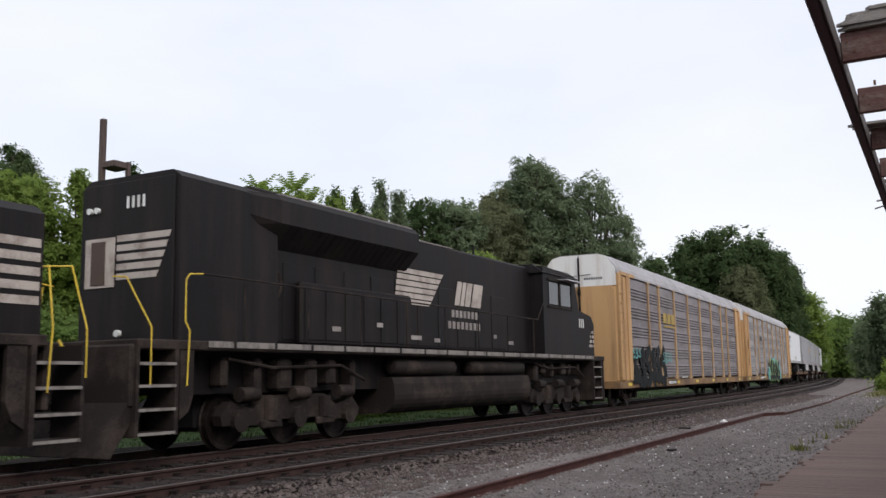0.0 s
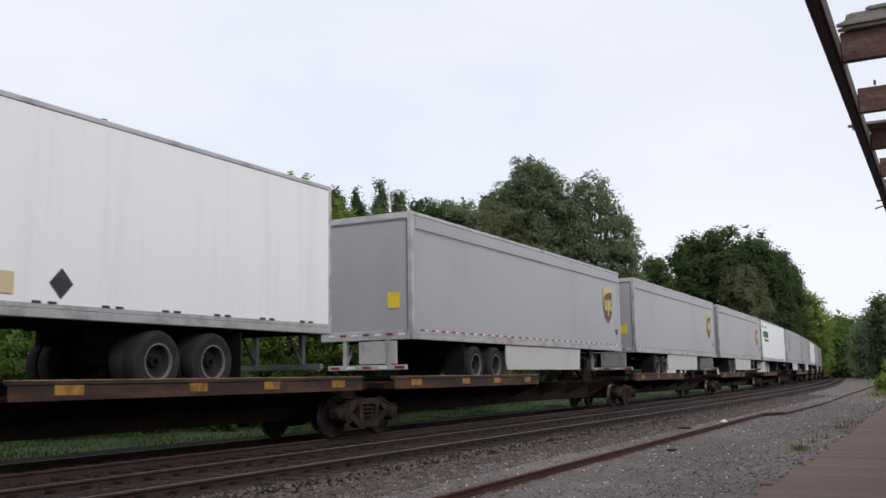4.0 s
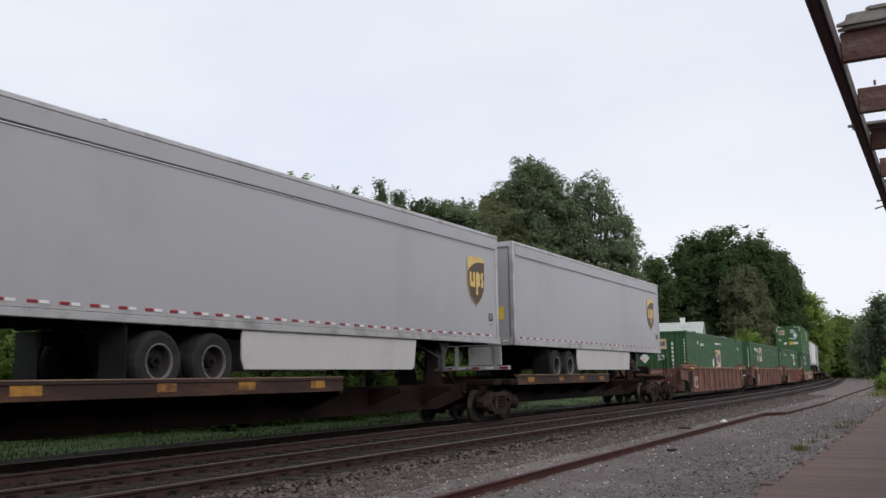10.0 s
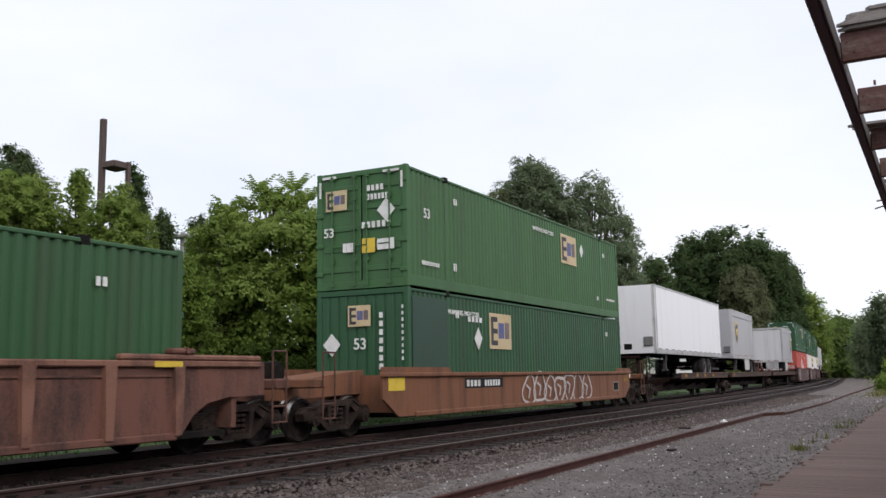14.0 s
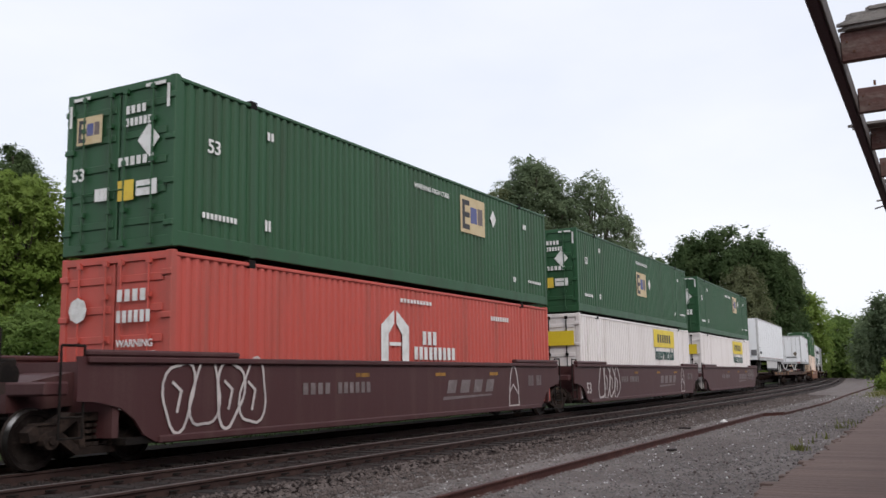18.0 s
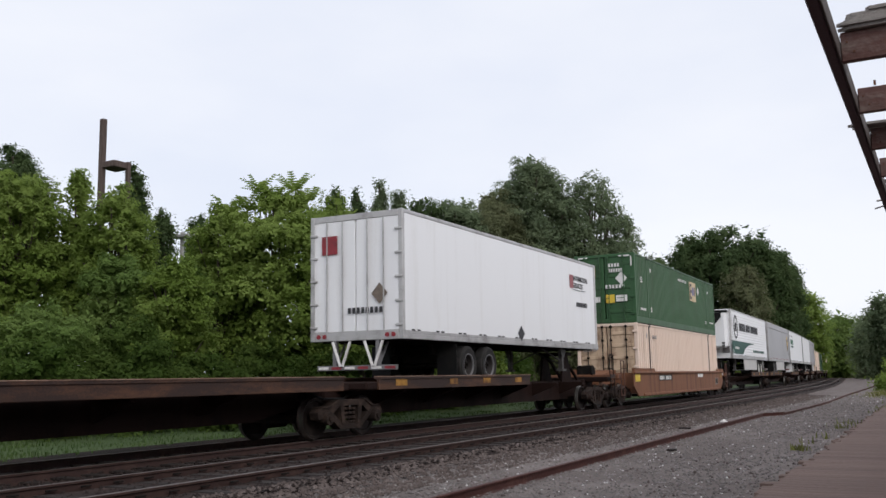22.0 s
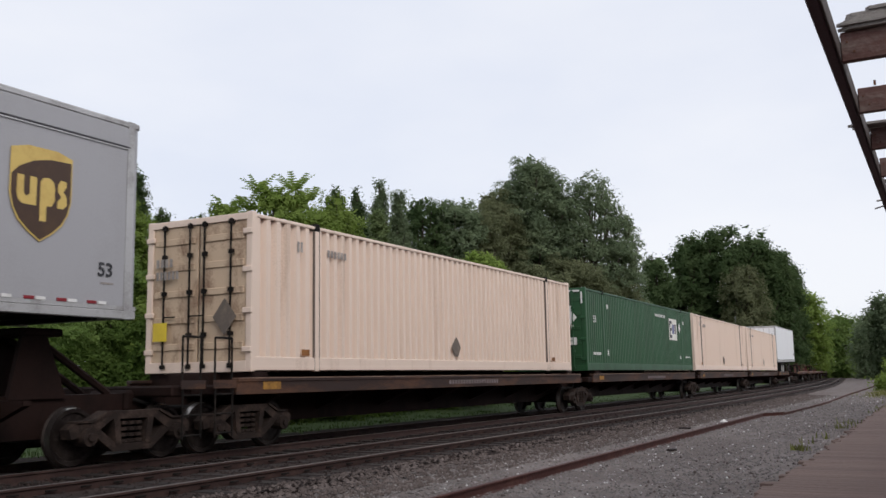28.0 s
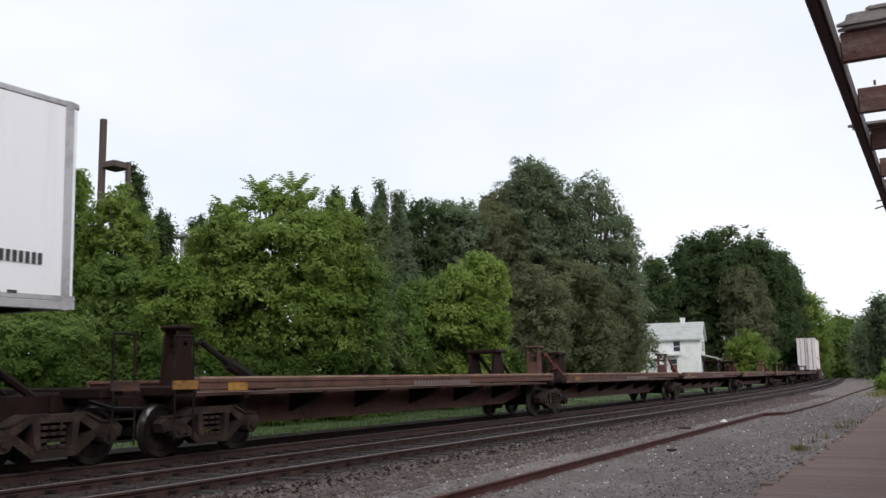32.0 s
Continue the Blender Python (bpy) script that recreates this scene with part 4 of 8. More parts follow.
    if not roll_up:
        for k in range(6):
            part("reflector", Shape().box(dx + 0.002 * f, dx + 0.008 * f, -1.08 + 0.37 * k, -0.8 + 0.37 * k, 1.45, 1.51), (RED_LENS, WHITE_MARK)[k % 2], bump)
        for yy in (-1.05, -0.88, 0.88, 1.05):
            part("tail_light", Shape().cyl("x", (yy, z0 + 0.11), 0.055, dx + 0.01 * f, dx + 0.03 * f, 12), RED_LENS, t, "round red tail light")
    for sy in (-1, 1):
        part("mudflap", Shape().box(ax[0] + 0.68 * f, ax[0] + 0.7 * f, sy * 0.7, sy * 1.27, 1.25, z0 - 0.05), WHITE_TRAILER if tape_kind == "dark" and f < 0 and sy < 0 else BLACK, t)
        lx = nx + leg_at * f
        lg = Shape().box(lx - 0.07, lx + 0.07, sy * 0.85, sy * 0.99, 1.45, z0).box(lx - 0.15, lx + 0.15, sy * 0.8, sy * 1.05, 1.38, 1.45)
        lg.prism([(lx - 0.28, z0), (lx + 0.28, z0), (lx + 0.08, 1.82), (lx - 0.08, 1.82)], "y", sy * 0.99, sy * 1.01)
        lg.bar((lx, sy * 0.92, 1.7), (lx + 0.93 * f, sy * 0.6, z0), 0.03).bar((lx, sy * 0.92, 1.6), (lx, -sy * 0.3, z0), 0.025)
        part("landing_leg", lg, LEG_GREY, t)
        if skirt:
            a, b = ax[-1] - 0.75 * f, nx + 4.6 * f
            if tape_kind == "red":
                pts = [(a, z0), (a - 0.1 * f, 1.78), (a - 0.25 * f, 1.56), (b + 0.1 * f, 1.56), (b, z0)]
                part("skirt_flap", Shape().prism([(a - 0.25 * f, 1.56), (a - 0.34 * f, 1.42), (b + 0.15 * f, 1.42), (b + 0.1 * f, 1.56)], "y", sy * 1.24, sy * 1.225), BLACK, t, "black rubber skirt edge")
            else:
                pts = [(a, z0), (a + 0.03 * f, 1.95), (a + 0.03 * f, 1.6), (a - 0.05 * f, 1.42), (b + 0.2 * f, 1.42), (b + 0.12 * f, 1.47), (b, z0)]
            part("skirt", Shape().prism(pts, "y", sy * 1.25, sy * 1.22), SKIRT, t, "pale grey side skirt")
    if badge:
        shield(t, badge, (z0 + z1) / 2 + 0.18, 1.2, -w - 0.016)
    return on_train(t, s_front + h, 0)


def tilt(t, degrees):
    """Pitches a trailer's box between its hitch and its axles."""
    for o in t.children:
        if o.name.split(".")[0] not in ("wheel", "axle", "suspension", "mudflap", "bumper", "landing_leg"):
            o.matrix_local = pose(0, 0, 0, 0, degrees, 0) @ o.matrix_local


# ---- spine cars ----
def hitch(parent, x, way):
    """A folding stand that takes a trailer's kingpin."""
    s = Shape().prism([(x - 0.1 * way, 1.0), (x + 0.9 * way, 1.0), (x + 0.5 * way, 1.98), (x + 0.1 * way, 1.98)], "y", -0.42, -0.34)
    s.prism([(x - 0.1 * way, 1.0), (x + 0.9 * way, 1.0), (x + 0.5 * way, 1.98), (x + 0.1 * way, 1.98)], "y", 0.34, 0.42)
    s.box(x + 0.02 * way, x + 0.75 * way, -0.5, 0.5, 1.92, 2.04, 0.03)
    s.bar((x + 1.8 * way, -0.3, 1.05), (x + 0.4 * way, -0.3, 1.9), 0.06).bar((x + 1.8 * way, 0.3, 1.05), (x + 0.4 * way, 0.3, 1.9), 0.06)
    part("hitch", s, SPINE, parent)


def raised_hitch(parent, x, mat):
    """An upright trailer stand: two sloping cheeks with a cover between them, a wide head plate and a slanting strut."""
    s = Shape()
    for sy in (-1, 1):
        s.prism([(x - 0.24, 1.05), (x + 0.2, 1.05), (x + 0.15, 2.0), (x + 0.11, 2.15), (x - 0.13, 2.15), (x - 0.16, 2.0)], "y", sy * 0.19, sy * 0.15)
    s.prism([(x - 0.23, 1.1), (x - 0.17, 1.1), (x - 0.09, 1.7), (x - 0.15, 1.7)], "y", -0.15, 0.15)
    s.box(x - 0.2, x + 0.2, -0.26, 0.26, 2.15, 2.23, 0.03).bar((x, -0.19, 1.9), (x, 0.19, 1.9), 0.05, 8).bar((x - 0.3, -0.5, 1.1), (x - 0.3, 0.5, 1.1), 0.06, 8)
    h = part("hitch", s, SPINE if mat is STEEL_DARK else PRIMER, parent, "raised trailer stand")
    st = Shape().bar((x + 0.25, -0.3, 1.95), (x + 1.1, -0.3, 1.5), 0.06, 8).bar((x + 1.0, -0.3, 1.56), (x + 2.05, -0.3, 1.08), 0.13, 8)
    st.box(x + 1.6, x + 2.2, -0.5, 0.5, 1.0, 1.14, 0.02)
    part("strut", st, mat, h, "slanting strut")


def spine_unit(s0, s1, wheels_lead, ends="", deck_len=8.6, orange=True, full_deck=False, low=False, beam_mat=None):
    """One platform of a jointed spine car between s0 and s1, with the bogie under its leading joint."""
    u = thing("spine_car", "rust-brown jointed spine car platform with a faded orange side sill", "rail car", "spine car platforms")
    h = (s1 - s0) / 2
    a, b = -h + 0.55, h - 0.55
    beam = Shape().prism([(a, 1.05), (b, 1.05), (b, 0.72), (b - 1.7, 0.42), (a + 1.7, 0.42), (a, 0.72)], "y", -0.36, 0.36)
    part("spine_beam", beam, beam_mat or SPINE, u)
    x = a + 1.5
    while x < b - 1:
        o = part("cross_beam", shared("cross_beam", lambda: Shape().prism([(-1.22, 1.0), (1.22, 1.0), (1.22, 0.93), (0.36, 0.6), (-0.36, 0.6), (-1.22, 0.93)], "x", -0.06, 0.06).mesh("cross_beam")), SPINE, u)
        o.location = (x, 0, 0)
        x += 2.4
    bogies = [-h + (1.35 if "f" in ends else 0.0)] + ([h - 1.35] if "r" in ends else [])
    for x in bogies:
        bogie(u, x)
    part("end_casting", Shape().box(-h - 0.15, -h + 0.9, -0.5, 0.5, 0.72, 1.12, 0.05).box(-h + 0.3, -h + 0.75, -1.3, 1.3, 0.98, 1.16, 0.03), SPINE, u)
    part("end_casting", Shape().box(h - 0.9, h + 0.1, -0.45, 0.45, 0.75, 1.1, 0.05).box(h - 0.75, h - 0.3, -1.3, 1.3, 0.98, 1.16, 0.03), SPINE, u)
    d0, d1 = ((a, a + deck_len) if wheels_lead else (b - deck_len, b))
    if full_deck:
        d0, d1 = a, b
    for sy in (-1, 1):
        sill = part("side_sill", Shape().box(d0 + 0.2, d1, sy * 1.33, sy * 1.27, 1.08 if beam_mat else 0.98, 1.24, 0.01).box(d0 + 0.2, d1, sy * 1.35, sy * 1.2, 1.2, 1.26, 0.01), beam_mat or SILL, u)
        if sy < 0 and orange:
            for px, pw in ((0.9, 0.5),) if full_deck else ((0.9, 0.5), (3.5, 0.42), (5.4, 0.45), (7.5, 0.45)):
                part("orange_patch", Shape().box(d0 + px, d0 + px + pw, -1.332, -1.338, 1.06, 1.2), PATCH, sill, "worn orange paint patch")
            if low or beam_mat:
                part("number_mark", bars(Shape(), (d0 + d1) / 2 - 0.7, -1.332, 1.06, 2.9, 0.1, 19), GREY_DIM, sill)
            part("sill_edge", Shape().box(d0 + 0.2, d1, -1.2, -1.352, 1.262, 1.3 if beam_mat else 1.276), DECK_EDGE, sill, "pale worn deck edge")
    n = 8
    for k in range(n):
        x = d0 + 0.2 + (d1 - d0 - 0.2) * k / n
        part("deck_plate", Shape().box(x, x + (d1 - d0) / n - 0.03, -1.2, -0.42, 0.98, 1.03), DECK if full_deck else SPINE, u)
        part("deck_plate", Shape().box(x, x + (d1 - d0) / n - 0.03, 0.42, 1.2, 0.98, 1.03), DECK if full_deck else SPINE, u)
    if wheels_lead:
        hitch(u, b - 2.4, 1) if not low else None
    else:
        hitch(u, a + 2.4, -1) if not low else None
    for x in ([-h + 0.15] if "f" in ends else []) + ([h - 0.6] if "r" in ends else []):
        ladder(u, x, -1.38, 0.3, 1.2, 0.42)
        rail = Shape().rods([(x, -1.36, 1.2), (x, -1.36, 1.95), (x + 0.42, -1.36, 1.95), (x + 0.42, -1.36, 1.2)], 0.02)
        part("grab_rail", rail, STEEL_DARK, u)
        part("ladder_plate", Shape().box(x - 0.05, x + 0.5, -1.37, -1.4, 1.1, 1.24), PATCH if beam_mat else SILL, u)
    if low:
        # added dark filler that keeps the gap below the container black
        part("cradle_beam", Shape().box(a + 0.4, b - 0.4, -0.5, 0.5, 1.05, 1.375, 0.02), SPINE, u)
        for x in (a + 0.9, b - 0.9):
            part("container_pedestal", Shape().box(x - 0.2, x + 0.2, -1.28, 1.28, 1.0, 1.385, 0.02), SPINE, u)
    if "f" in ends:
        coupler(u, -h + 0.1, -1)
    if "r" in ends:
        coupler(u, h - 0.1, 1)
    hose = Shape().rods([(-h + 0.9, -0.55, 0.95), (-h + 0.3, -0.7, 0.8), (-h - 0.4, -0.65, 0.82), (-h - 0.8, -0.5, 0.95)], 0.03)
    part("brake_hose", hose, BLACK, u)
    return on_train(u, (s0 + s1) / 2, 0)


# ---- well cars ----
def well_car(s0, s1, kind, ends="", marks=None):
    """One deep well between s0 and s1. kind: ribbed, orange or maroon."""
    mat = {"ribbed": WELL_RED, "orange": WELL_ORANGE, "maroon": WELL_MAROON}[kind]
    words = {"ribbed": "faded brick-red ribbed well car with rust streaks", "orange": "dusty orange-brown well car with sloped side ends", "maroon": "dark maroon smooth-sided well car with white graffiti"}[kind]
    c = thing("well_car", words, "rail car", kind + " well cars")
    h = (s1 - s0) / 2
    e = 8.45
    z0, z1 = {"ribbed": (0.34, 1.55), "orange": (0.38, 1.35), "maroon": (0.32, 1.6)}[kind]
    for sy in (-1, 1):
        if kind == "ribbed":
            end = [(e - 1.35, z0), (e - 1.2, z0 + 0.12), (e - 1.02, z0 + 0.33), (e - 0.7, z0 + 0.52), (e - 0.2, 0.95), (e + 0.75, 0.97), (e + 0.75, z1)]
            out = end + [(-a, b) for a, b in end[::-1]]
        elif kind == "orange":
            out = [(-e + 0.1, z0), (e - 0.1, z0), (e + 0.55, 0.78), (e + 0.55, z1), (-e - 0.55, z1), (-e - 0.55, 0.78)]
        else:
            out = [(-e + 0.75, z0), (e - 0.75, z0), (e - 0.5, z0 + 0.12), (e - 0.32, z0 + 0.35), (e - 0.05, z0 + 0.53), (e + 0.4, 0.95), (e + 0.75, 0.97), (e + 0.75, z1), (-e - 0.75, z1), (-e - 0.75, 0.97), (-e - 0.4, 0.95), (-e + 0.05, z0 + 0.53), (-e + 0.32, z0 + 0.35), (-e + 0.5, z0 + 0.12)]
        wall = part("side_wall", Shape().prism(out, "y", sy * 1.45, sy * 1.40), mat, c)
        top = Shape().box(-e - 0.6, e + 0.6, sy * 1.52, sy * 1.38, z1 - 0.10, z1, 0.02)
        if kind != "orange":
            top.box(-e - 0.6, -e + 2.6, sy * 1.52, sy * 1.36, z1, z1 + 0.1, 0.03).box(e - 2.6, e + 0.6, sy * 1.52, sy * 1.36, z1, z1 + 0.1, 0.03)
        else:
            top.prism([(-e - 0.55, z1), (-e + 2.6, z1), (-e + 2.4, z1 + 0.12), (-e - 0.55, z1 + 0.12)], "y", sy * 1.5, sy * 1.38)
            top.prism([(e + 0.55, z1), (e - 1.0, z1), (e - 0.8, z1 + 0.12), (e + 0.55, z1 + 0.12)], "y", sy * 1.5, sy * 1.38)
        part("top_chord", top, WELL_EDGE if kind == "ribbed" else mat, wall)
        part("bottom_chord", Shape().box(-e + (1.4 if kind == "ribbed" else 0.8), e - (1.4 if kind == "ribbed" else 0.8), sy * 1.5, sy * 1.36, z0 - 0.03, z0 + 0.09, 0.02), mat, wall)
        if kind == "ribbed":
            x = -e + 1.7
            while x < e - 1:
                part("rib", Shape().prism([(x - 0.07, z0 + 0.05), (x + 0.07, z0 + 0.05), (x + 0.11, z1 - 0.08), (x - 0.11, z1 - 0.08)], "y", sy * 1.53, sy * 1.45), WELL_EDGE, wall)
                x += 1.38
            for k in range(int((2 * e - 1.7) / 1.38)):
                xa = -e + 1.7 + 1.38 * k + 0.12
                if xa + 1.14 < e - 0.6:
                    # flat strip in a darker brown, painted as the shade below the chord
                    part("slot", Shape().box(xa, xa + 1.14, sy * 1.452, sy * 1.456, z1 - 0.27, z1 - 0.11), PRIMER, wall, "stained recess under the top chord")
                    part("slot_bar", Shape().box(xa, xa + 1.14, sy * 1.452, sy * 1.475, z1 - 0.25, z1 - 0.22), mat, wall)
            for x in (-e + 1.0, e - 1.3):
                part("corner_clamp", Shape().box(x - 0.25, x + 0.25, sy * 1.53, sy * 1.3, z1 + 0.1, z1 + 0.2, 0.03).cyl("y", (x + 0.05, z1 + 0.16), 0.05, sy * 1.55, sy * 1.3, 8), mat, wall)
            part("yellow_patch", Shape().box(-1.4, -0.9, sy * 1.522, sy * 1.526, z1 - 0.085, z1 - 0.015), PATCH, wall)
    part("well_floor", Shape().box(-e + 0.2, e - 0.2, -1.4, 1.4, z0 - 0.02, z0 + 0.08), STEEL_DARK, c)
    for way in (-1, 1):
        x0 = way * (e - 0.05)
        pl = Shape().box(x0, x0 + way * 0.12, -1.4, 1.4, z0 + 0.1, z1 - 0.05)
        pl.prism([(x0, 1.42), (way * (h - 0.35), 1.18), (way * (h - 0.35), 0.82), (x0, 0.9)], "y", -0.55, 0.55)
        pl.box(way * (h - 0.75), way * (h - 0.35), -1.35, 1.35, 1.05, 1.25, 0.03)
        part("end_platform", pl, mat, c)
        rail = Shape().rods([(way * (h - 0.55), -1.4, 0.45), (way * (h - 0.55), -1.4, 1.75), (way * (h - 0.95), -1.4, 1.75), (way * (h - 0.95), -1.4, 0.45)], 0.02)
        rail.bar((way * (h - 0.55), -1.4, 0.75), (way * (h - 0.95), -1.4, 0.75), 0.018).bar((way * (h - 0.55), -1.4, 0.46), (way * (h - 0.95), -1.4, 0.46), 0.018)
        part("grab_rail", rail, PRIMER if kind != "maroon" else STEEL_DARK, c)
        bk = Shape().cyl("y", (way * (h - 0.5), 1.35), 0.2, -0.35, -0.3, 14)
        bk.box(way * (h - 0.7), way * (h - 0.4), -0.3, 0.3, 1.2, 1.6, 0.03)
        part("brake_wheel", bk, STEEL_DARK, c)
    for x in [-h + (1.5 if "f" in ends else 0.0)] + ([h - 1.5] if "r" in ends else []):
        bogie(c, x)
    if "f" in ends:
        coupler(c, -h + 0.3, -1)
    if "r" in ends:
        coupler(c, h - 0.3, 1)
    return on_train(c, (s0 + s1) / 2, 0)


def autorack(s0, s1, label, sheet):
    """A tall enclosed car carrier with louvred galvanised sides."""
    c = thing("autorack", label, "rail car", "autoracks")
    h = (s1 - s0) / 2
    w, z0, zt, zr = 1.5, 1.0, 5.05, 5.85
    part("underframe", Shape().box(-h + 0.2, h - 0.2, -w, w, 0.7, 1.0, 0.02), RACK_SILL, c)
    part("centre_sill", Shape().box(-h, h, -0.4, 0.4, 0.5, 0.9, 0.03), STEEL_DARK, c)
    roof = [(-w + 0.03, zt + 0.1), (-w + 0.05, zt + 0.25), (-1.1, zr - 0.12), (-0.75, zr), (0.75, zr), (1.1, zr - 0.12), (w - 0.05, zt + 0.25), (w - 0.03, zt + 0.1)]
    part("roof", Shape().prism(roof, "x", -h + 0.75, h - 0.75), GALV_ROOF, c)
    for way in (-1, 1):
        part("roof_end", Shape().prism(roof, "x", way * (h - 0.33), way * (h - 0.748)), GALV_ROOF, c)
    ribs = Shape()
    x = -h + 0.9
    while x < h - 0.9:
        for (a, b), (d, e) in zip(roof[1:3], roof[2:4]):
            ribs.add([(x, a - 0.003, b + 0.003), (x + 0.14, a - 0.003, b + 0.003), (x + 0.14, d - 0.003, e + 0.003), (x, d - 0.003, e + 0.003), (x + 0.07, a - 0.012, b + 0.012), (x + 0.07, d - 0.012, e + 0.012)], [(0, 4, 5, 3), (4, 1, 2, 5)])
        x += 0.32
    part("roof_rib", ribs, GALV_ROOF, c)
    posts = [-11.7, -8.8, -7.0, -4.2, -1.4, 1.4, 4.2, 7.0, 8.8, 11.7]
    a0, a1, n = -11.7, 11.7, 9
    for sy in (-1, 1):
        part("side_header", Shape().box(-h + 0.3, h - 0.3, sy * (w + 0.02), sy * (w - 0.08), zt - 0.02, zt + 0.12, 0.02), GALV_ROOF, c)
        for k in range(n):
            x, xb = posts[k], posts[k + 1] - 0.18
            sh = Shape().box(x + 0.1, xb + 0.1, sy * (w - 0.05), sy * (w - 0.08), z0 + 0.1, zt - 0.05)
            panel = part("side_panel", sh, sheet, c, "weathered galvanised panel with pressed louvres")
            for row in range(30 if sy < 0 else 0):
                if row % 6 < 4:
                    o = part("louvre", shared(("louvre", k, sheet.name), lambda: Shape().prism([(sy * (w - 0.05), 0), (sy * (w - 0.005), 0.03), (sy * (w - 0.005), 0.06), (sy * (w - 0.05), 0.09)], "x", x + 0.12, xb + 0.08).mesh("louvre")), sheet, panel)
                    o.location = (0, 0, z0 + 0.18 + 0.125 * row)
            part("post", Shape().box(x - 0.065, x + 0.085, sy * (w + 0.035), sy * (w - 0.08), z0, zt - 0.1, 0.02).prism([(x - 0.22, zt - 0.07), (x + 0.24, zt - 0.07), (x + 0.24, zt), (x - 0.22, zt)], "y", sy * (w + 0.03), sy * (w - 0.05)).prism([(x - 0.2, z0), (x + 0.22, z0), (x + 0.08, z0 + 0.4), (x - 0.06, z0 + 0.4)], "y", sy * (w + 0.03), sy * (w - 0.05)), RACK_POST, c)
        part("end_panel", Shape().box(-h + 0.5, a0 - 0.1, sy * (w - 0.01), sy * (w - 0.07), z0, zt - 0.04, 0.01).box(-h + 0.35, -h + 0.8, sy * (w + 0.03), sy * (w - 0.09), z0, zt + 0.06, 0.02).box(a0 - 0.35, a0 + 0.1, sy * (w + 0.045), sy * (w - 0.07), z0, zt, 0.02), RACK_YELLOW, c)
        part("end_panel", Shape().box(a1 - 0.1, h - 0.5, sy * (w - 0.01), sy * (w - 0.07), z0, zt - 0.04, 0.01).box(h - 0.8, h - 0.35, sy * (w + 0.03), sy * (w - 0.09), z0, zt + 0.06, 0.02).box(a1 - 0.1, a1 + 0.2, sy * (w + 0.045), sy * (w - 0.07), z0, zt, 0.02), RACK_YELLOW, c)
        part("head_plate", Shape().box(-h + 0.6, a0 + 0.7, sy * (w + 0.05), sy * (w + 0.02), zt - 0.03, zt + 0.1).box(a1 - 0.7, h - 0.6, sy * (w + 0.05), sy * (w + 0.02), zt - 0.03, zt + 0.1), RACK_YELLOW, c)
    for way in (-1, 1):
        xe = way * (h - 0.3)
        for sy in (-1, 1):
            curve = [(sy * 0.03, 0.95), (sy * (w - 0.2), 0.95), (sy * (w - 0.2), 4.6), (sy * 0.03, 4.6)]
            d = part("end_door", Shape().prism(curve, "x", xe, xe - way * 0.08).box(xe, xe - way * 0.9, sy * (w - 0.28), sy * (w - 0.05), 0.95, 4.6, 0.08), RACK_YELLOW, c)
            up = [(sy * 0.03, 4.6), (sy * (w - 0.06), 4.6), (sy * (w - 0.06), 5.25), (sy * 1.08, 5.74), (sy * 0.75, 5.82), (sy * 0.03, 5.82)]
            part("door_top", Shape().prism(up, "x", xe, xe - way * 0.12), RACK_WHITE, d, "white painted door top")
            bd = Shape()
            bars(bd, xe if way < 0 else xe + 0.01, (0.95 if sy > 0 else -0.2), 4.85, 0.75, 0.09, 8, "end")
            if way < 0:
                part("marking_mark", bd, DARK_MARK, d)
            if sy > 0:
                lk = Shape().box(xe, xe + way * 0.07, -0.03, 0.03, 0.95, 5.72, 0.015).box(xe, xe + way * 0.1, -0.07, 0.07, 2.2, 2.5, 0.02).box(xe, xe + way * 0.1, -0.06, 0.06, 4.25, 4.5, 0.02)
                part("lock_bar", lk, STEEL_DARK, d)
                part("lock_arm", Shape().bar((xe + way * 0.04, -0.5, 5.06), (xe + way * 0.04, 0.4, 5.0), 0.012).bar((xe + way * 0.04, -0.3, 1.5), (xe + way * 0.04, 0.3, 1.54), 0.014), STEEL_DARK, d)
    ladder(c, -h + 0.3, -w - 0.06, 1.0, 5.0, 0.48, 0.36, RACK_YELLOW)
    ladder(c, h - 0.85, -w - 0.06, 1.0, 5.0, 0.48, 0.36, RACK_YELLOW)
    for x in (-h + 2.4, h - 2.4):
        bogie(c, x)
    coupler(c, -h + 0.2, -1)
    coupler(c, h - 0.2, 1)
    rf = Shape()
    for k in range(7):
        rf.box(-h + 1.2 + 4 * k, -h + 1.7 + 4 * k, -w - 0.004, -w - 0.01, 0.8, 0.92)
    part("reflector", rf, YELLOW, c, "yellow sill reflectors")
    return on_train(c, (s0 + s1) / 2, 0)


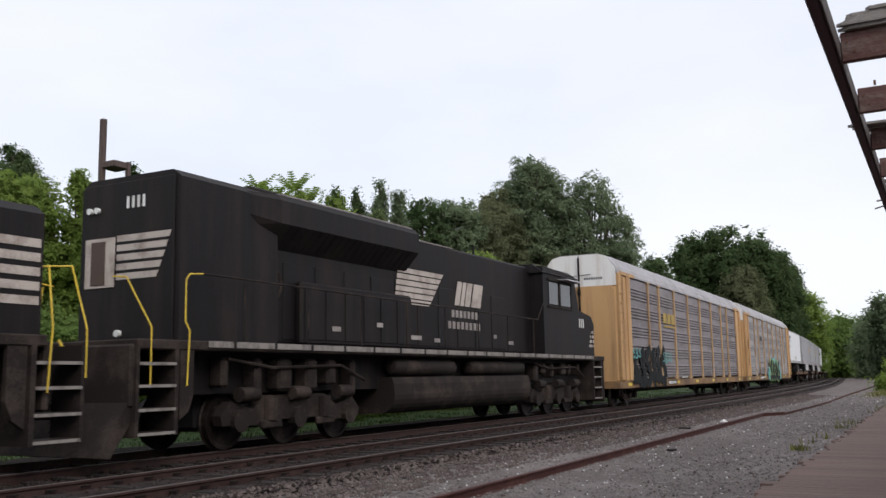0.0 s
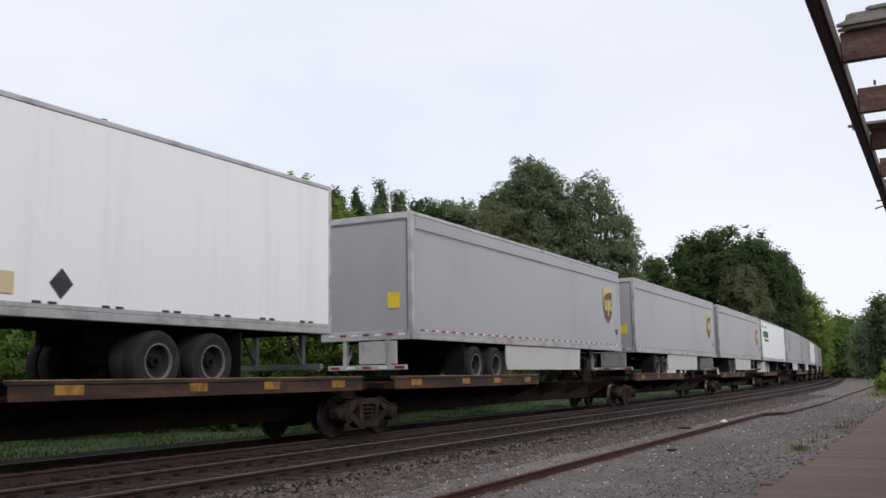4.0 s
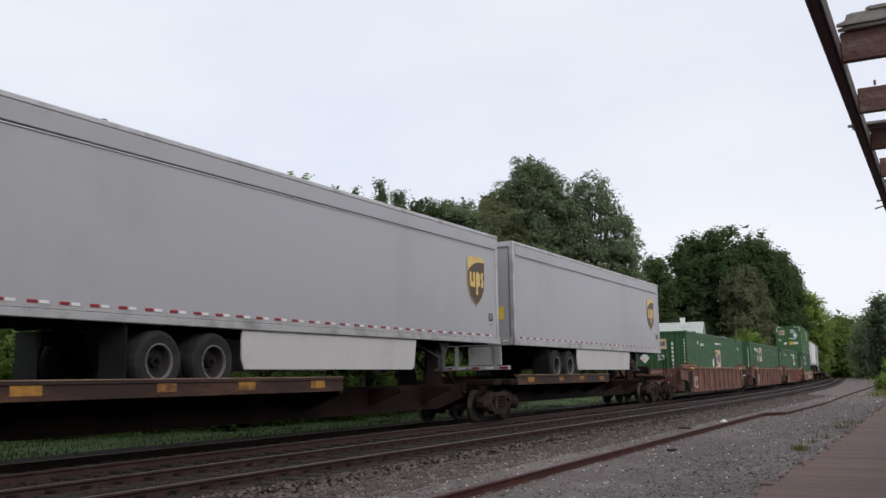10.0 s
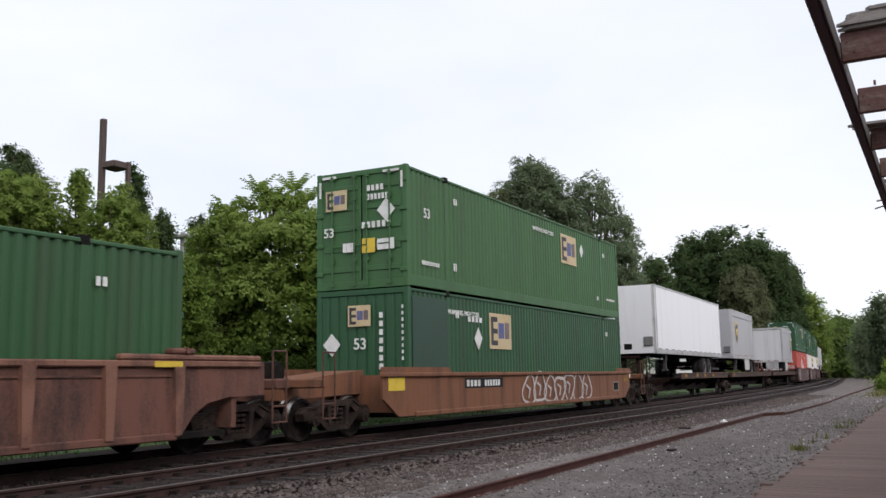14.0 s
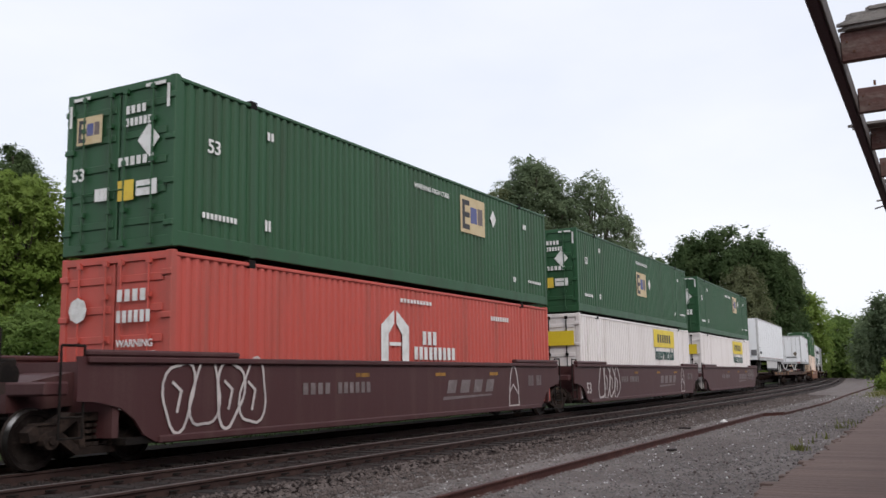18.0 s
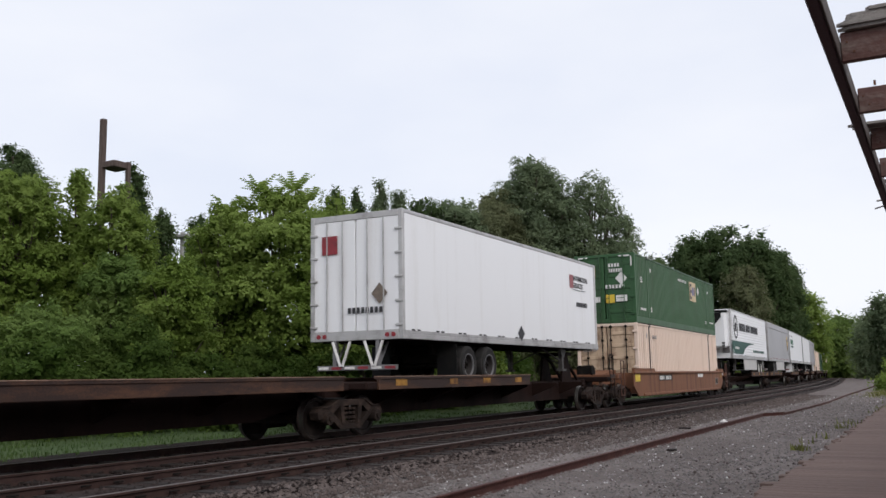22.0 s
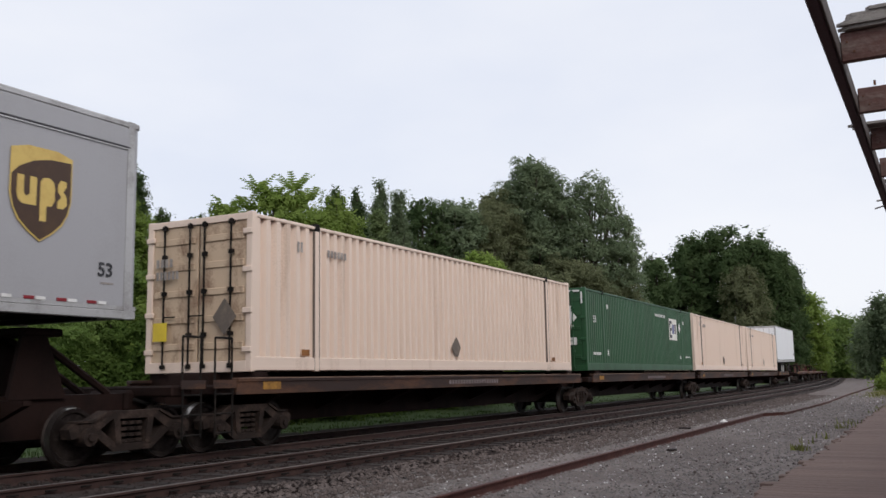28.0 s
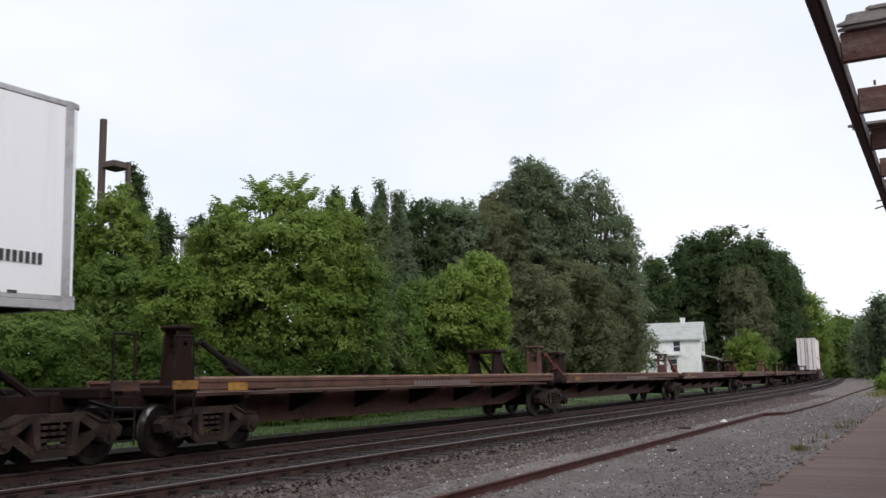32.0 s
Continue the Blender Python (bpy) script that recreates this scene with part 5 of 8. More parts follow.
def six_wheel_bogie(parent, x):
    def frame_mesh():
        s = Shape()
        for sy in (-1.02, 1.02):
            s.prism([(-2.15, 0.62), (-1.9, 0.86), (-1.3, 0.72), (-0.9, 0.95), (0.9, 0.95), (1.3, 0.72), (1.9, 0.86), (2.15, 0.62), (2.1, 0.45), (1.2, 0.42), (0.6, 0.5), (-0.6, 0.5), (-1.2, 0.42), (-2.1, 0.45)], "y", sy - 0.1, sy + 0.1)
            for a in (-1.7, 0, 1.7):
                s.cyl("y", (a, 0.52), 0.2, sy - 0.2 if sy < 0 else sy + 0.2, sy, 12)
            for a in (-0.85, 0.85):
                s.cyl("z", (a, sy * 1.12), 0.14, 0.5, 0.9, 10)
                s.box(a - 0.3, a + 0.3, sy * 1.1, sy * 1.2, 0.35, 0.5, 0.03)
        s.box(-2.0, 2.0, -0.9, 0.9, 0.6, 0.8, 0.05)
        return s.mesh("bogie")

    def wheel():
        prof = [(0.06, 0.05), (0.1, 0.02), (0.42, 0.03), (0.44, 0.0), (0.5, 0.0), (0.51, 0.10), (0.54, 0.12), (0.53, 0.14), (0.42, 0.14), (0.4, 0.08), (0.06, 0.09)]
        return Shape().turned("y", (0, 0), prof, 24).mesh("wheel")
    b = part("bogie", shared("loco_bogie", frame_mesh), LOCO_GREY, parent)
    b.location = (x, 0, 0)
    for a in (-1.7, 0, 1.7):
        for sy in (-1, 1):
            o = part("wheel", shared("loco_wheel", wheel), WHEEL, b, "", True)
            o.matrix_local = pose(a, sy * 0.83, 0.52, 0, 0, 0 if sy < 0 else 180)


def locomotive(long_hood=False):
    """A six-axle road diesel. Its long hood end is at x = -9.9, its cab nose at x = 10.4."""
    g = thing("locomotive", "black six-axle diesel locomotive with white stripes and yellow handrails", "locomotive", "locomotives")
    hw = 0.95
    part("hood", Shape().box(-8.2, 5.4, -hw, hw, 1.9, 4.6, 0.06), LOCO_BLACK, g)
    xe, we, ze = (-10.6, 1.2, 3.72) if long_hood else (-9.95, 1.18, 4.78)
    part("hood_tail", Shape().prism([(-we, 1.9), (we, 1.9), (we, ze - 0.14), (we - 0.2, ze), (-we + 0.2, ze), (-we, ze - 0.14)], "x", xe, -7.4), LOCO_BLACK, g)
    dx, dz = xe + 9.93, ze - 4.78
    part("hood_roof", Shape().box(-8.0, -2.3, -1.0, 1.0, 4.7, 4.84, 0.03), LOCO_BLACK, g)
    e = part("hood_end", Shape().box(xe, xe - 0.03, -we + 0.12, we - 0.12, 1.9, ze - 0.1, 0.01), LOCO_BLACK, g)
    ex = xe + 9.9
    for k in range(5):
        z = 2.97 + dz + 0.165 * k
        part("white_stripe", Shape().prism([(-0.68 - 0.07 * k, z), (0.26, z), (0.26, z + 0.11), (-0.73 - 0.07 * k, z + 0.11)], "x", xe - 0.032, xe - 0.038), LOCO_WHITE, e, "white warning stripe")
    part("door_surround", Shape().box(xe - 0.032, xe - 0.05, 0.3, 1.02, 2.85 + dz, 3.72 + dz, 0.005), LOCO_WHITE, e)
    part("end_door", Shape().box(xe - 0.045, xe - 0.065, 0.52, 0.86, 2.9 + dz, 3.66 + dz, 0.005), BROWN, e)
    part("number_mark", bars(Shape(), xe - 0.032, 0.05, 4.2 + dz, 0.5, 0.21, 4, "end", 0.55), WHITE_MARK, e, "pale painted number as bars")
    for y in (0.92, 0.74):
        part("headlight", Shape().cyl("x", (y, 4.22 + dz), 0.055, xe - 0.03, xe - 0.09, 12), LAMP_GLASS, e)
    part("ditch_light", Shape().cyl("x", (0.15, 2.05), 0.06, xe - 0.03, xe - 0.1, 12), LAMP_GLASS, e)
    if long_hood:
        for k in range(5):
            z = 2.3 + 0.2 * k
            part("white_stripe", Shape().prism([(xe + 0.05, z), (xe + 0.85 + 0.17 * k, z), (xe + 0.95 + 0.17 * k, z + 0.12), (xe + 0.05, z + 0.12)], "y", we + 0.004, we + 0.01), LOCO_WHITE, g, "white slanted stripe")
    # flared radiators
    for sy in (-1, 1):
        wing = Shape().prism([(sy * hw, 3.72), (sy * 1.36, 4.16), (sy * 1.36, 4.6), (sy * 1.26, 4.72), (sy * hw, 4.78)], "x", -7.5, -2.3)
        near, far = [(sy * hw, 4.0), (sy * 1.09, 4.3), (sy * 1.09, 4.62), (sy * 1.07, 4.66), (sy * hw, 4.7)], [(sy * hw, 3.72), (sy * 1.36, 4.16), (sy * 1.36, 4.6), (sy * 1.26, 4.72), (sy * hw, 4.78)]
        wing.add([(-8.6, a, b) for a, b in near] + [(-7.5, a, b) for a, b in far], [(0, 1, 2, 3, 4)] + [(i, i + 1, i + 6, i + 5) for i in range(4)])
        rw = part("radiator_wing", wing, LOCO_BLACK, g)
        gr = Shape()
        for k in range(20):
            x = -7.45 + 0.25 * k
            gr.add([(x, sy * 1.0, 3.76), (x + 0.1, sy * 1.0, 3.76), (x + 0.1, sy * 1.37, 4.16), (x, sy * 1.37, 4.16), (x, sy * 1.0, 3.748), (x + 0.1, sy * 1.0, 3.748), (x + 0.1, sy * 1.37, 4.148), (x, sy * 1.37, 4.148)],
                   [(0, 1, 2, 3), (4, 7, 6, 5), (0, 4, 5, 1), (1, 5, 6, 2), (2, 6, 7, 3), (3, 7, 4, 0)])
        part("radiator_grille", gr, LOCO_BLACK, rw)
    for k in range(11):
        x = -8.0 + 1.05 * k
        part("hood_door", Shape().box(x, x + 0.92, -hw - 0.02, -hw + 0.01, 2.0, 3.5, 0.01), LOCO_BLACK, g)
    fan = Shape().turned("y", (-7.35, 3.05), [(0.28, -hw - 0.03), (0.34, -hw - 0.05), (0.34, -hw), (0.28, -hw)], 20)
    part("air_intake", fan, LOCO_GREY, g)
    part("side_box", Shape().box(-6.6, -2.3, -1.15, -hw, 1.9, 3.15, 0.05), LOCO_BLACK, g)
    for k in range(6):
        part("box_panel", Shape().box(-6.5 + 0.7 * k, -5.86 + 0.7 * k, -1.17, -1.15, 2.0, 3.05, 0.008), LOCO_BLACK, g)
    part("roof_grating", Shape().box(-7.4, -2.4, -1.25, -1.1, 4.72, 4.76, 0.01), LOCO_EDGE, g, "pale worn radiator roof edge")
    part("roof_edge", Shape().box(-2.1, 0.2, -0.95, -0.8, 4.57, 4.61, 0.01), LOCO_EDGE, g)
    for k in range(6):
        z = 2.98 + 0.148 * k
        part("white_stripe", Shape().prism([(-2.82 + 0.03 * k, z), (-1.15 + 0.13 * k, z), (-1.03 + 0.13 * k, z + 0.118), (-2.79 + 0.03 * k, z + 0.118)], "y", -hw - 0.022, -hw - 0.028), LOCO_WHITE, g, "white slanted stripe")
    for x, z, l in ((-5.6, 2.2, 0.3), (-3.9, 2.35, 0.25), (-2.4, 2.12, 0.5), (-0.9, 2.1, 0.3), (2.6, 2.3, 0.2), (3.6, 2.15, 0.35)):
        part("scuff_mark", Shape().box(x, x + l, -1.176 if x < -2.35 else -hw - 0.022, -1.18 if x < -2.35 else -hw - 0.026, z, z + 0.1), GREY_MARK, g, "pale scuffed label")
    y0, y1 = -hw - 0.022, -hw - 0.03
    for a, b in ((0.28, 0.26), (0.6, 0.2), (0.86, 0.3), (1.25, 0.56)):
        part("emblem_shape", Shape().prism([(a - 0.06, 3.1), (a + b - 0.06, 3.1), (a + b + 0.14, 3.74), (a + 0.14, 3.74)], "y", y0, y1), LOCO_WHITE, g, "white slanted emblem shape")
    signs("name_mark", g, GREY_MARK, 0.05, y0, 2.78, 1.6, 0.19, 7, 0.35)
    signs("name_mark", g, GREY_MARK, -0.15, y0, 2.48, 1.95, 0.19, 8, 0.35)
    # cab and nose
    cab = Shape().prism([(5.3, 1.9), (8.4, 1.9), (8.4, 3.5), (8.05, 4.5), (5.3, 4.62)], "y", -1.42, 1.42)
    part("cab", cab, LOCO_BLACK, g)
    part("cab_roof", Shape().prism([(-1.48, 4.4), (-1.1, 4.68), (1.1, 4.68), (1.48, 4.4)], "x", 5.2, 8.35), LOCO_BLACK, g)
    part("cab_window", Shape().box(5.75, 6.5, -1.425, -1.44, 3.45, 4.15, 0.01).box(6.75, 7.6, -1.425, -1.44, 3.45, 4.15, 0.01), GLASS_DARK, g)
    part("window_frame", Shape().box(6.6, 6.68, -1.43, -1.46, 3.35, 4.25).box(7.65, 7.72, -1.43, -1.46, 3.35, 4.25).box(5.65, 7.72, -1.43, -1.46, 4.2, 4.27).box(5.65, 7.72, -1.43, -1.46, 3.35, 3.41), LOCO_GREY, g)
    part("windscreen", Shape().add([(8.41, -1.2, 3.5), (8.41, 1.2, 3.5), (8.13, 1.2, 4.3), (8.13, -1.2, 4.3)], [(0, 1, 2, 3)]), GLASS_DARK, g)
    part("sun_visor", Shape().box(6.5, 7.9, -1.42, -1.75, 4.25, 4.29), ALU, g)
    nose = Shape().prism([(8.4, 1.9), (10.35, 1.9), (10.4, 3.0), (10.1, 3.28), (8.4, 3.5)], "y", -1.25, 1.25)
    part("nose", nose, LOCO_BLACK, g)
    part("nose_mark", bars(Shape(), 8.7, -1.255, 2.85, 0.72, 0.3, 4, "side", 0.5), WHITE_MARK, g)
    for k in range(4):
        part("nose_stripe", Shape().prism([(9.82 + 0.06 * k, 2.2 + 0.16 * k), (10.34, 2.2 + 0.16 * k), (10.34, 2.29 + 0.16 * k), (9.86 + 0.06 * k, 2.29 + 0.16 * k)], "y", -1.256, -1.262), LOCO_WHITE, g, "white slanted stripe")
    # deck, steps, tank
    xw = -10.5 if long_hood else -11.1
    part("walkway", Shape().box(xw, 10.7, -1.5, 1.5, 1.72, 1.88, 0.02), LOCO_GREY, g)
    edge = part("walkway_edge", Shape().box(-9.6, 9.5, -1.51, -1.53, 1.775, 1.88), LOCO_EDGE, g, "pale worn walkway edge")
    for k in range(17):
        part("edge_gap", Shape().box(-9.0 + 1.1 * k, -8.93 + 1.1 * k, -1.532, -1.536, 1.765, 1.89), LOCO_BLACK, edge)
    part("end_plate", Shape().box(xw, xw - 0.1, -1.45, 1.45, 0.85, 1.8, 0.03), LOCO_GREY, g)
    if not long_hood:
        part("plow", Shape().prism([(-11.15, 1.0), (-11.7, 0.15), (-11.5, 0.12), (-11.05, 0.7)], "y", -1.4, 1.4), LOCO_GREY, g)
    part("pilot", Shape().box(10.6, 10.75, -1.45, 1.45, 0.3, 1.8, 0.03), LOCO_GREY, g)
    for x in (-10.75, 9.85):
        for sy in (-1, 1):
            part("step_cheek", Shape().box(x - 0.38, x - 0.32, sy * 1.5, sy * 0.9, 0.4, 1.75), LOCO_GREY, g)
            part("step_cheek", Shape().box(x + 0.42, x + 0.5, sy * 1.5, sy * 0.9, 0.4, 1.75), LOCO_GREY, g)
            for z in (0.42, 0.78, 1.14, 1.48):
                part("step", Shape().box(x - 0.33, x + 0.43, sy * 1.5, sy * 1.05, z, z + 0.05), LOCO_GREY, g)
                part("step_edge", Shape().box(x - 0.33, x + 0.43, sy * 1.52, sy * 1.505, z, z + 0.045), LOCO_EDGE, g, "pale worn step edge")
    for sy in (-1, 1):
        part("side_skirt", Shape().prism([(-10.2, 1.8), (-9.9, 1.8), (-9.9, 1.0), (-10.0, 0.75), (-10.2, 0.62)], "y", sy * 1.48, sy * 1.4), LOCO_GREY, g)
    arc = [(-1.38 + 0.42 * (1 - math.cos(a)), 0.86 - 0.42 * math.sin(a)) for a in (0, 0.26, 0.52, 0.78, 1.05, 1.31, 1.57)]
    tank = [(-1.3, 1.25), (-1.36, 1.1)] + arc + [(-a, b) for a, b in arc[::-1]] + [(1.36, 1.1), (1.3, 1.25)]
    part("fuel_tank", Shape().prism(tank, "x", -3.5, 4.2), LOCO_GREY, g)
    for a, b in ((-3.4, -0.4), (0.4, 3.9)):
        part("air_reservoir", Shape().turned("x", (-1.2, 1.47), [(0.001, a), (0.14, a + 0.03), (0.19, a + 0.14), (0.19, b - 0.14), (0.14, b - 0.03), (0.001, b)], 16), LOCO_GREY, g, "", True)
    part("underbody", Shape().box(-9.6, 9.4, -0.95, 0.95, 1.0, 1.75), LOCO_BLACK, g)
    part("traction_motor", Shape().box(-8.9, -4.5, -0.62, 0.62, 0.35, 1.05, 0.08), LOCO_BLACK, g)
    part("traction_motor", Shape().box(4.7, 9.1, -0.62, 0.62, 0.35, 1.05, 0.08), LOCO_BLACK, g)
    rng = random.Random(31)
    for x0 in (-8.9, 4.7):
        for k in range(6):
            x = x0 + 0.75 * k + rng.uniform(-0.1, 0.1)
            part("gear_box", Shape().box(x, x + rng.uniform(0.15, 0.5), -1.28, -0.94, rng.uniform(0.98, 1.3), 1.62, 0.05), LOCO_GREY, g)
        part("brake_pipe", Shape().rods([(x0, -1.3, 1.6), (x0 + 1.2, -1.32, 1.45), (x0 + 3.4, -1.32, 1.5), (x0 + 4.3, -1.3, 1.2)], 0.03), LOCO_GREY, g)
        for x in (x0 + 0.7, x0 + 2.2, x0 + 3.7):
            part("brake_cylinder", Shape().cyl("x", (-1.2, 0.98), 0.13, x - 0.28, x + 0.2, 12), LOCO_GREY, g, "", True)
    six_wheel_bogie(g, -6.7)
    six_wheel_bogie(g, 6.9)
    coupler(g, -11.0, -1)
    coupler(g, 10.7, 1)
    # handrails
    def rail(pts, mat=YELLOW, r=0.014):
        part("handrail", Shape().rods(pts, r), mat, g)
    rail([(-10.85, -1.5, 1.15), (-10.85, -1.5, 2.06), (-11.1, -1.2, 2.83), (-11.1, -0.9, 2.86)])
    rail([(-10.09, -1.52, 1.15), (-10.05, -1.52, 2.03), (-10.13, -1.5, 2.18), (-10.13, -1.5, 2.85), (-10.05, -1.5, 2.95), (-9.75, -1.5, 2.98)])
    rail([(-9.75, -1.5, 2.98), (4.6, -1.5, 2.9), (5.0, -1.5, 3.35), (5.3, -1.45, 3.5)], LOCO_GREY, 0.018)
    for k in range(8):
        x = -8.7 + 1.85 * k
        rail([(x, -1.5, 1.9), (x, -1.5, 2.92)], LOCO_GREY, 0.016)
    rail([(-11.16, 1.48, 1.3), (-11.16, 1.48, 1.98), (-11.22, 1.05, 2.92), (-10.62, 1.05, 2.86)])
    rail([(-10.5, 1.52, 1.1), (-10.55, 1.52, 1.98), (-10.62, 1.3, 2.86)])
    chain = Shape().rods([(-11.15, 0.9, 1.85), (-11.25, 1.0, 1.6), (-11.2, 0.95, 1.5), (-11.25, 0.8, 1.75)], 0.025)
    part("safety_chain", chain, YELLOW, g)
    rail([(9.6, -1.5, 0.9), (9.6, -1.5, 1.95), (9.6, -1.4, 2.9)], LOCO_GREY)
    for top in (Shape().box(-9.2, -9.0, -0.3, -0.2, 4.7, 4.92, 0.02), Shape().box(-8.0, -7.8, -0.2, 0.2, 4.7, 4.95, 0.03), Shape().box(3.0, 3.06, -0.2, -0.14, 4.5, 5.1, 0.01)):
        part("roof_fitting", top, BLACK, g)
    return g




# ---- the train, from its head; numbers are places along the track at 16 s ----
on_train(locomotive(), -338.7)
on_train(locomotive(True), -361.9, 0.0, True)

autorack(-326.5, -299.5, "yellow and galvanised autorack with black graffiti near its front", GALV_DIRTY)
autorack(-298.4, -270.8, "yellow and galvanised autorack with cyan and black graffiti", GALV)

# trailer spine cars
cuts = [-270.3, -252.6, -233.9, -216.1, -198.7, -180.5]
for k in range(5):
    spine_unit(cuts[k], cuts[k + 1], k != 0, "f" if k == 0 else ("r" if k == 4 else ""))
cuts = [-180.6, -162.4, -144.6, -127.4, -110.2, -92.7]
for k in range(5):
    spine_unit(cuts[k], cuts[k + 1], k != 0, "f" if k == 0 else ("r" if k == 4 else ""))
UPS = "grey road trailer with a brown and gold shield badge"
WHITE = "plain white road trailer riding on a spine car"
t1 = trailer(-268.85, 14.63, True, WHITE_TRAILER, "white road trailer with red and black company lettering", skirt=False)
trailer(-251.0, CL, False, GREY_TRAILER, UPS, 6.5)
trailer(-232.9, CL, False, GREY_TRAILER, UPS, 6.5)
trailer(-215.4, CL, False, GREY_TRAILER, UPS, 6.6)
p1 = trailer(-198.0, CL, False, WHITE_TRAILER, "white road trailer with green lettering", skirt=False, rim=RIM_WHITE, tape_kind="dark", axle_at=1.95, leg_at=3.8)
trailer(-179.2, CL, True, GREY_TRAILER, UPS, -6.4)
trailer(-161.4, CL, False, GREY_TRAILER, UPS, 6.6)
w4 = trailer(-144.1, CL, False, WHITE_TRAILER, WHITE, skirt=False, rim=RIM_WHITE)
trailer(-126.65, CL, False, GREY_TRAILER, UPS, 6.6)
trailer(-109.55, CL, False, GREY_TRAILER, UPS, 6.6)

# three ribbed wells with single green boxes
well_car(-92.5, -70.2, "ribbed", "f")
well_car(-70.2, -50.9, "ribbed")
well_car(-50.9, -30.0, "ribbed", "r")
GB = "deep green corrugated container with white markings"
green_box(-88.2, 0.44, GREEN_FADED, GB, False, -1.0, 1.1)
green_box(-68.6, 0.44, GREEN_FADED, GB, False, -3.8, 1.58)
green_box(-49.3, 0.44, GREEN_FADED, GB, False, 2.7, 1.48, WHITE_PANEL)
# an orange well with two green boxes
well_car(-30.0, -6.6, "orange", "fr")
green_box(-25.93, 0.44, GREEN, GB, False, -3.7, 1.54)
green_box(-25.93, 3.36, GREEN_PALE, "sun-bleached green corrugated container stacked on another", True, 2.0, 1.57)

cuts = [-6.6, 12.2, 31.85, 52.4]
for k in range(3):
    unit = spine_unit(cuts[k], cuts[k + 1], k != 0, ("f", "", "r")[k], deck_len=12, full_deck=k >= 1)
    if k == 2:
        raised_hitch(unit, 33.15 - (cuts[2] + cuts[3]) / 2, RED_STRUT)
trailer(-4.4, 14.63, True, WHITE_TRAILER, WHITE, skirt=False)
trailer(14.3, 8.53, True, GREY_TRAILER, "short grey road trailer with a single axle", -2.6, single=True, axle_at=1.2, roll_up=True)
trailer(41.7, 8.53, False, GREY_TRAILER, "short grey road trailer with a shield badge and one axle", 3.0, single=True, axle_at=1.2, roll_up=True)

# three maroon wells with stacked boxes
well_car(52.6, 72.6, "maroon", "f")
well_car(72.6, 92.2, "maroon")
well_car(92.2, 111.9, "maroon", "r")
container(55.3, 0.45, ORANGE_RED, "bright orange-red corrugated container with white lettering")
j2 = container(74.35, 0.45, WHITE_BOX, "off-white corrugated container with a yellow sign panel")
j3 = container(93.35, 0.45, WHITE_BOX, "off-white corrugated container with a yellow sign panel")
for s in (55.3, 74.35, 93.35):
    green_box(s, 3.41, GREEN, "deep green corrugated container stacked on another", True, {55.3: 2.2, 74.35: -0.8, 93.35: 2.3}[s], {55.3: 1.6, 74.35: 1.05, 93.35: 1.56}[s])

cuts = [111.9, 131.5, 149.2, 166.4]
for k in range(3):
    spine_unit(cuts[k], cuts[k + 1], k == 2, ("f", "", "r")[k], full_deck=k == 1)
m1 = trailer(114.1, CL, True, WHITE_TRAILER, "white road trailer with panel seams and white skirt", rim=RIM_WHITE, seams=1.22, axle_at=2.67, tape_kind="red")
n1 = trailer(151.05, 13.72, False, WHITE_TRAILER, "white road trailer with dark company lettering", skirt=False)

well_car(166.4, 188.6, "orange", "fr")
container(169.85, 0.44, CREAM, "cream corrugated container with rusty stains")
green_box(169.85, 3.33, GREEN_FADED, "faded green corrugated container stacked on a cream one", True, 1.95, 1.56)

cuts = [188.6, 207.4, 224.6, 241.9, 258.0, 275.4]
for k in range(5):
    spine_unit(cuts[k], cuts[k + 1], k != 0, "f" if k == 0 else ("r" if k == 4 else ""))
ffe = trailer(191.2, 15.8, True, WHITE_TRAILER, "white refrigerated trailer with black lettering and a green wave", ribs=True, rim=RIM_WHITE, tape_kind="dark")
trailer(208.1, CL, False, GREY_TRAILER, UPS, 6.6)
p2 = trailer(225.35, CL, False, WHITE_TRAILER, "white road trailer with green lettering", skirt=False, rim=RIM_WHITE, tape_kind="dark", axle_at=1.95, leg_at=3.8)
trailer(242.7, 14.63, False, WHITE_TRAILER, WHITE, skirt=False, rim=RIM_WHITE)
trailer(257.68, CL, False, GREY_TRAILER, UPS, 6.3, z0=2.17, z1=5.24)

# containers on spine cars
cuts = [275.4, 294.0, 311.2, 327.6, 344.2, 361.9]
for k in range(5):
    spine_unit(cuts[k], cuts[k + 1], True, "f" if k == 0 else ("r" if k == 4 else ""), full_deck=k < 4, low=k < 4)
TAN = "cream corrugated container with rusty stained doors"
container(276.55, 1.38, CREAM, TAN)
green_box(294.3, 1.38, GREEN, "deep green corrugated container with a white badge panel", True, 3.6, 1.4, WHITE_PANEL)
container(311.1, 1.38, CREAM, TAN)
container(327.9, 1.38, CREAM, TAN)
x1 = trailer(344.5, CL, False, WHITE_TRAILER, WHITE, skirt=False, rim=RIM_WHITE, z0=2.15, z1=5.18)
tilt(x1, -0.7)

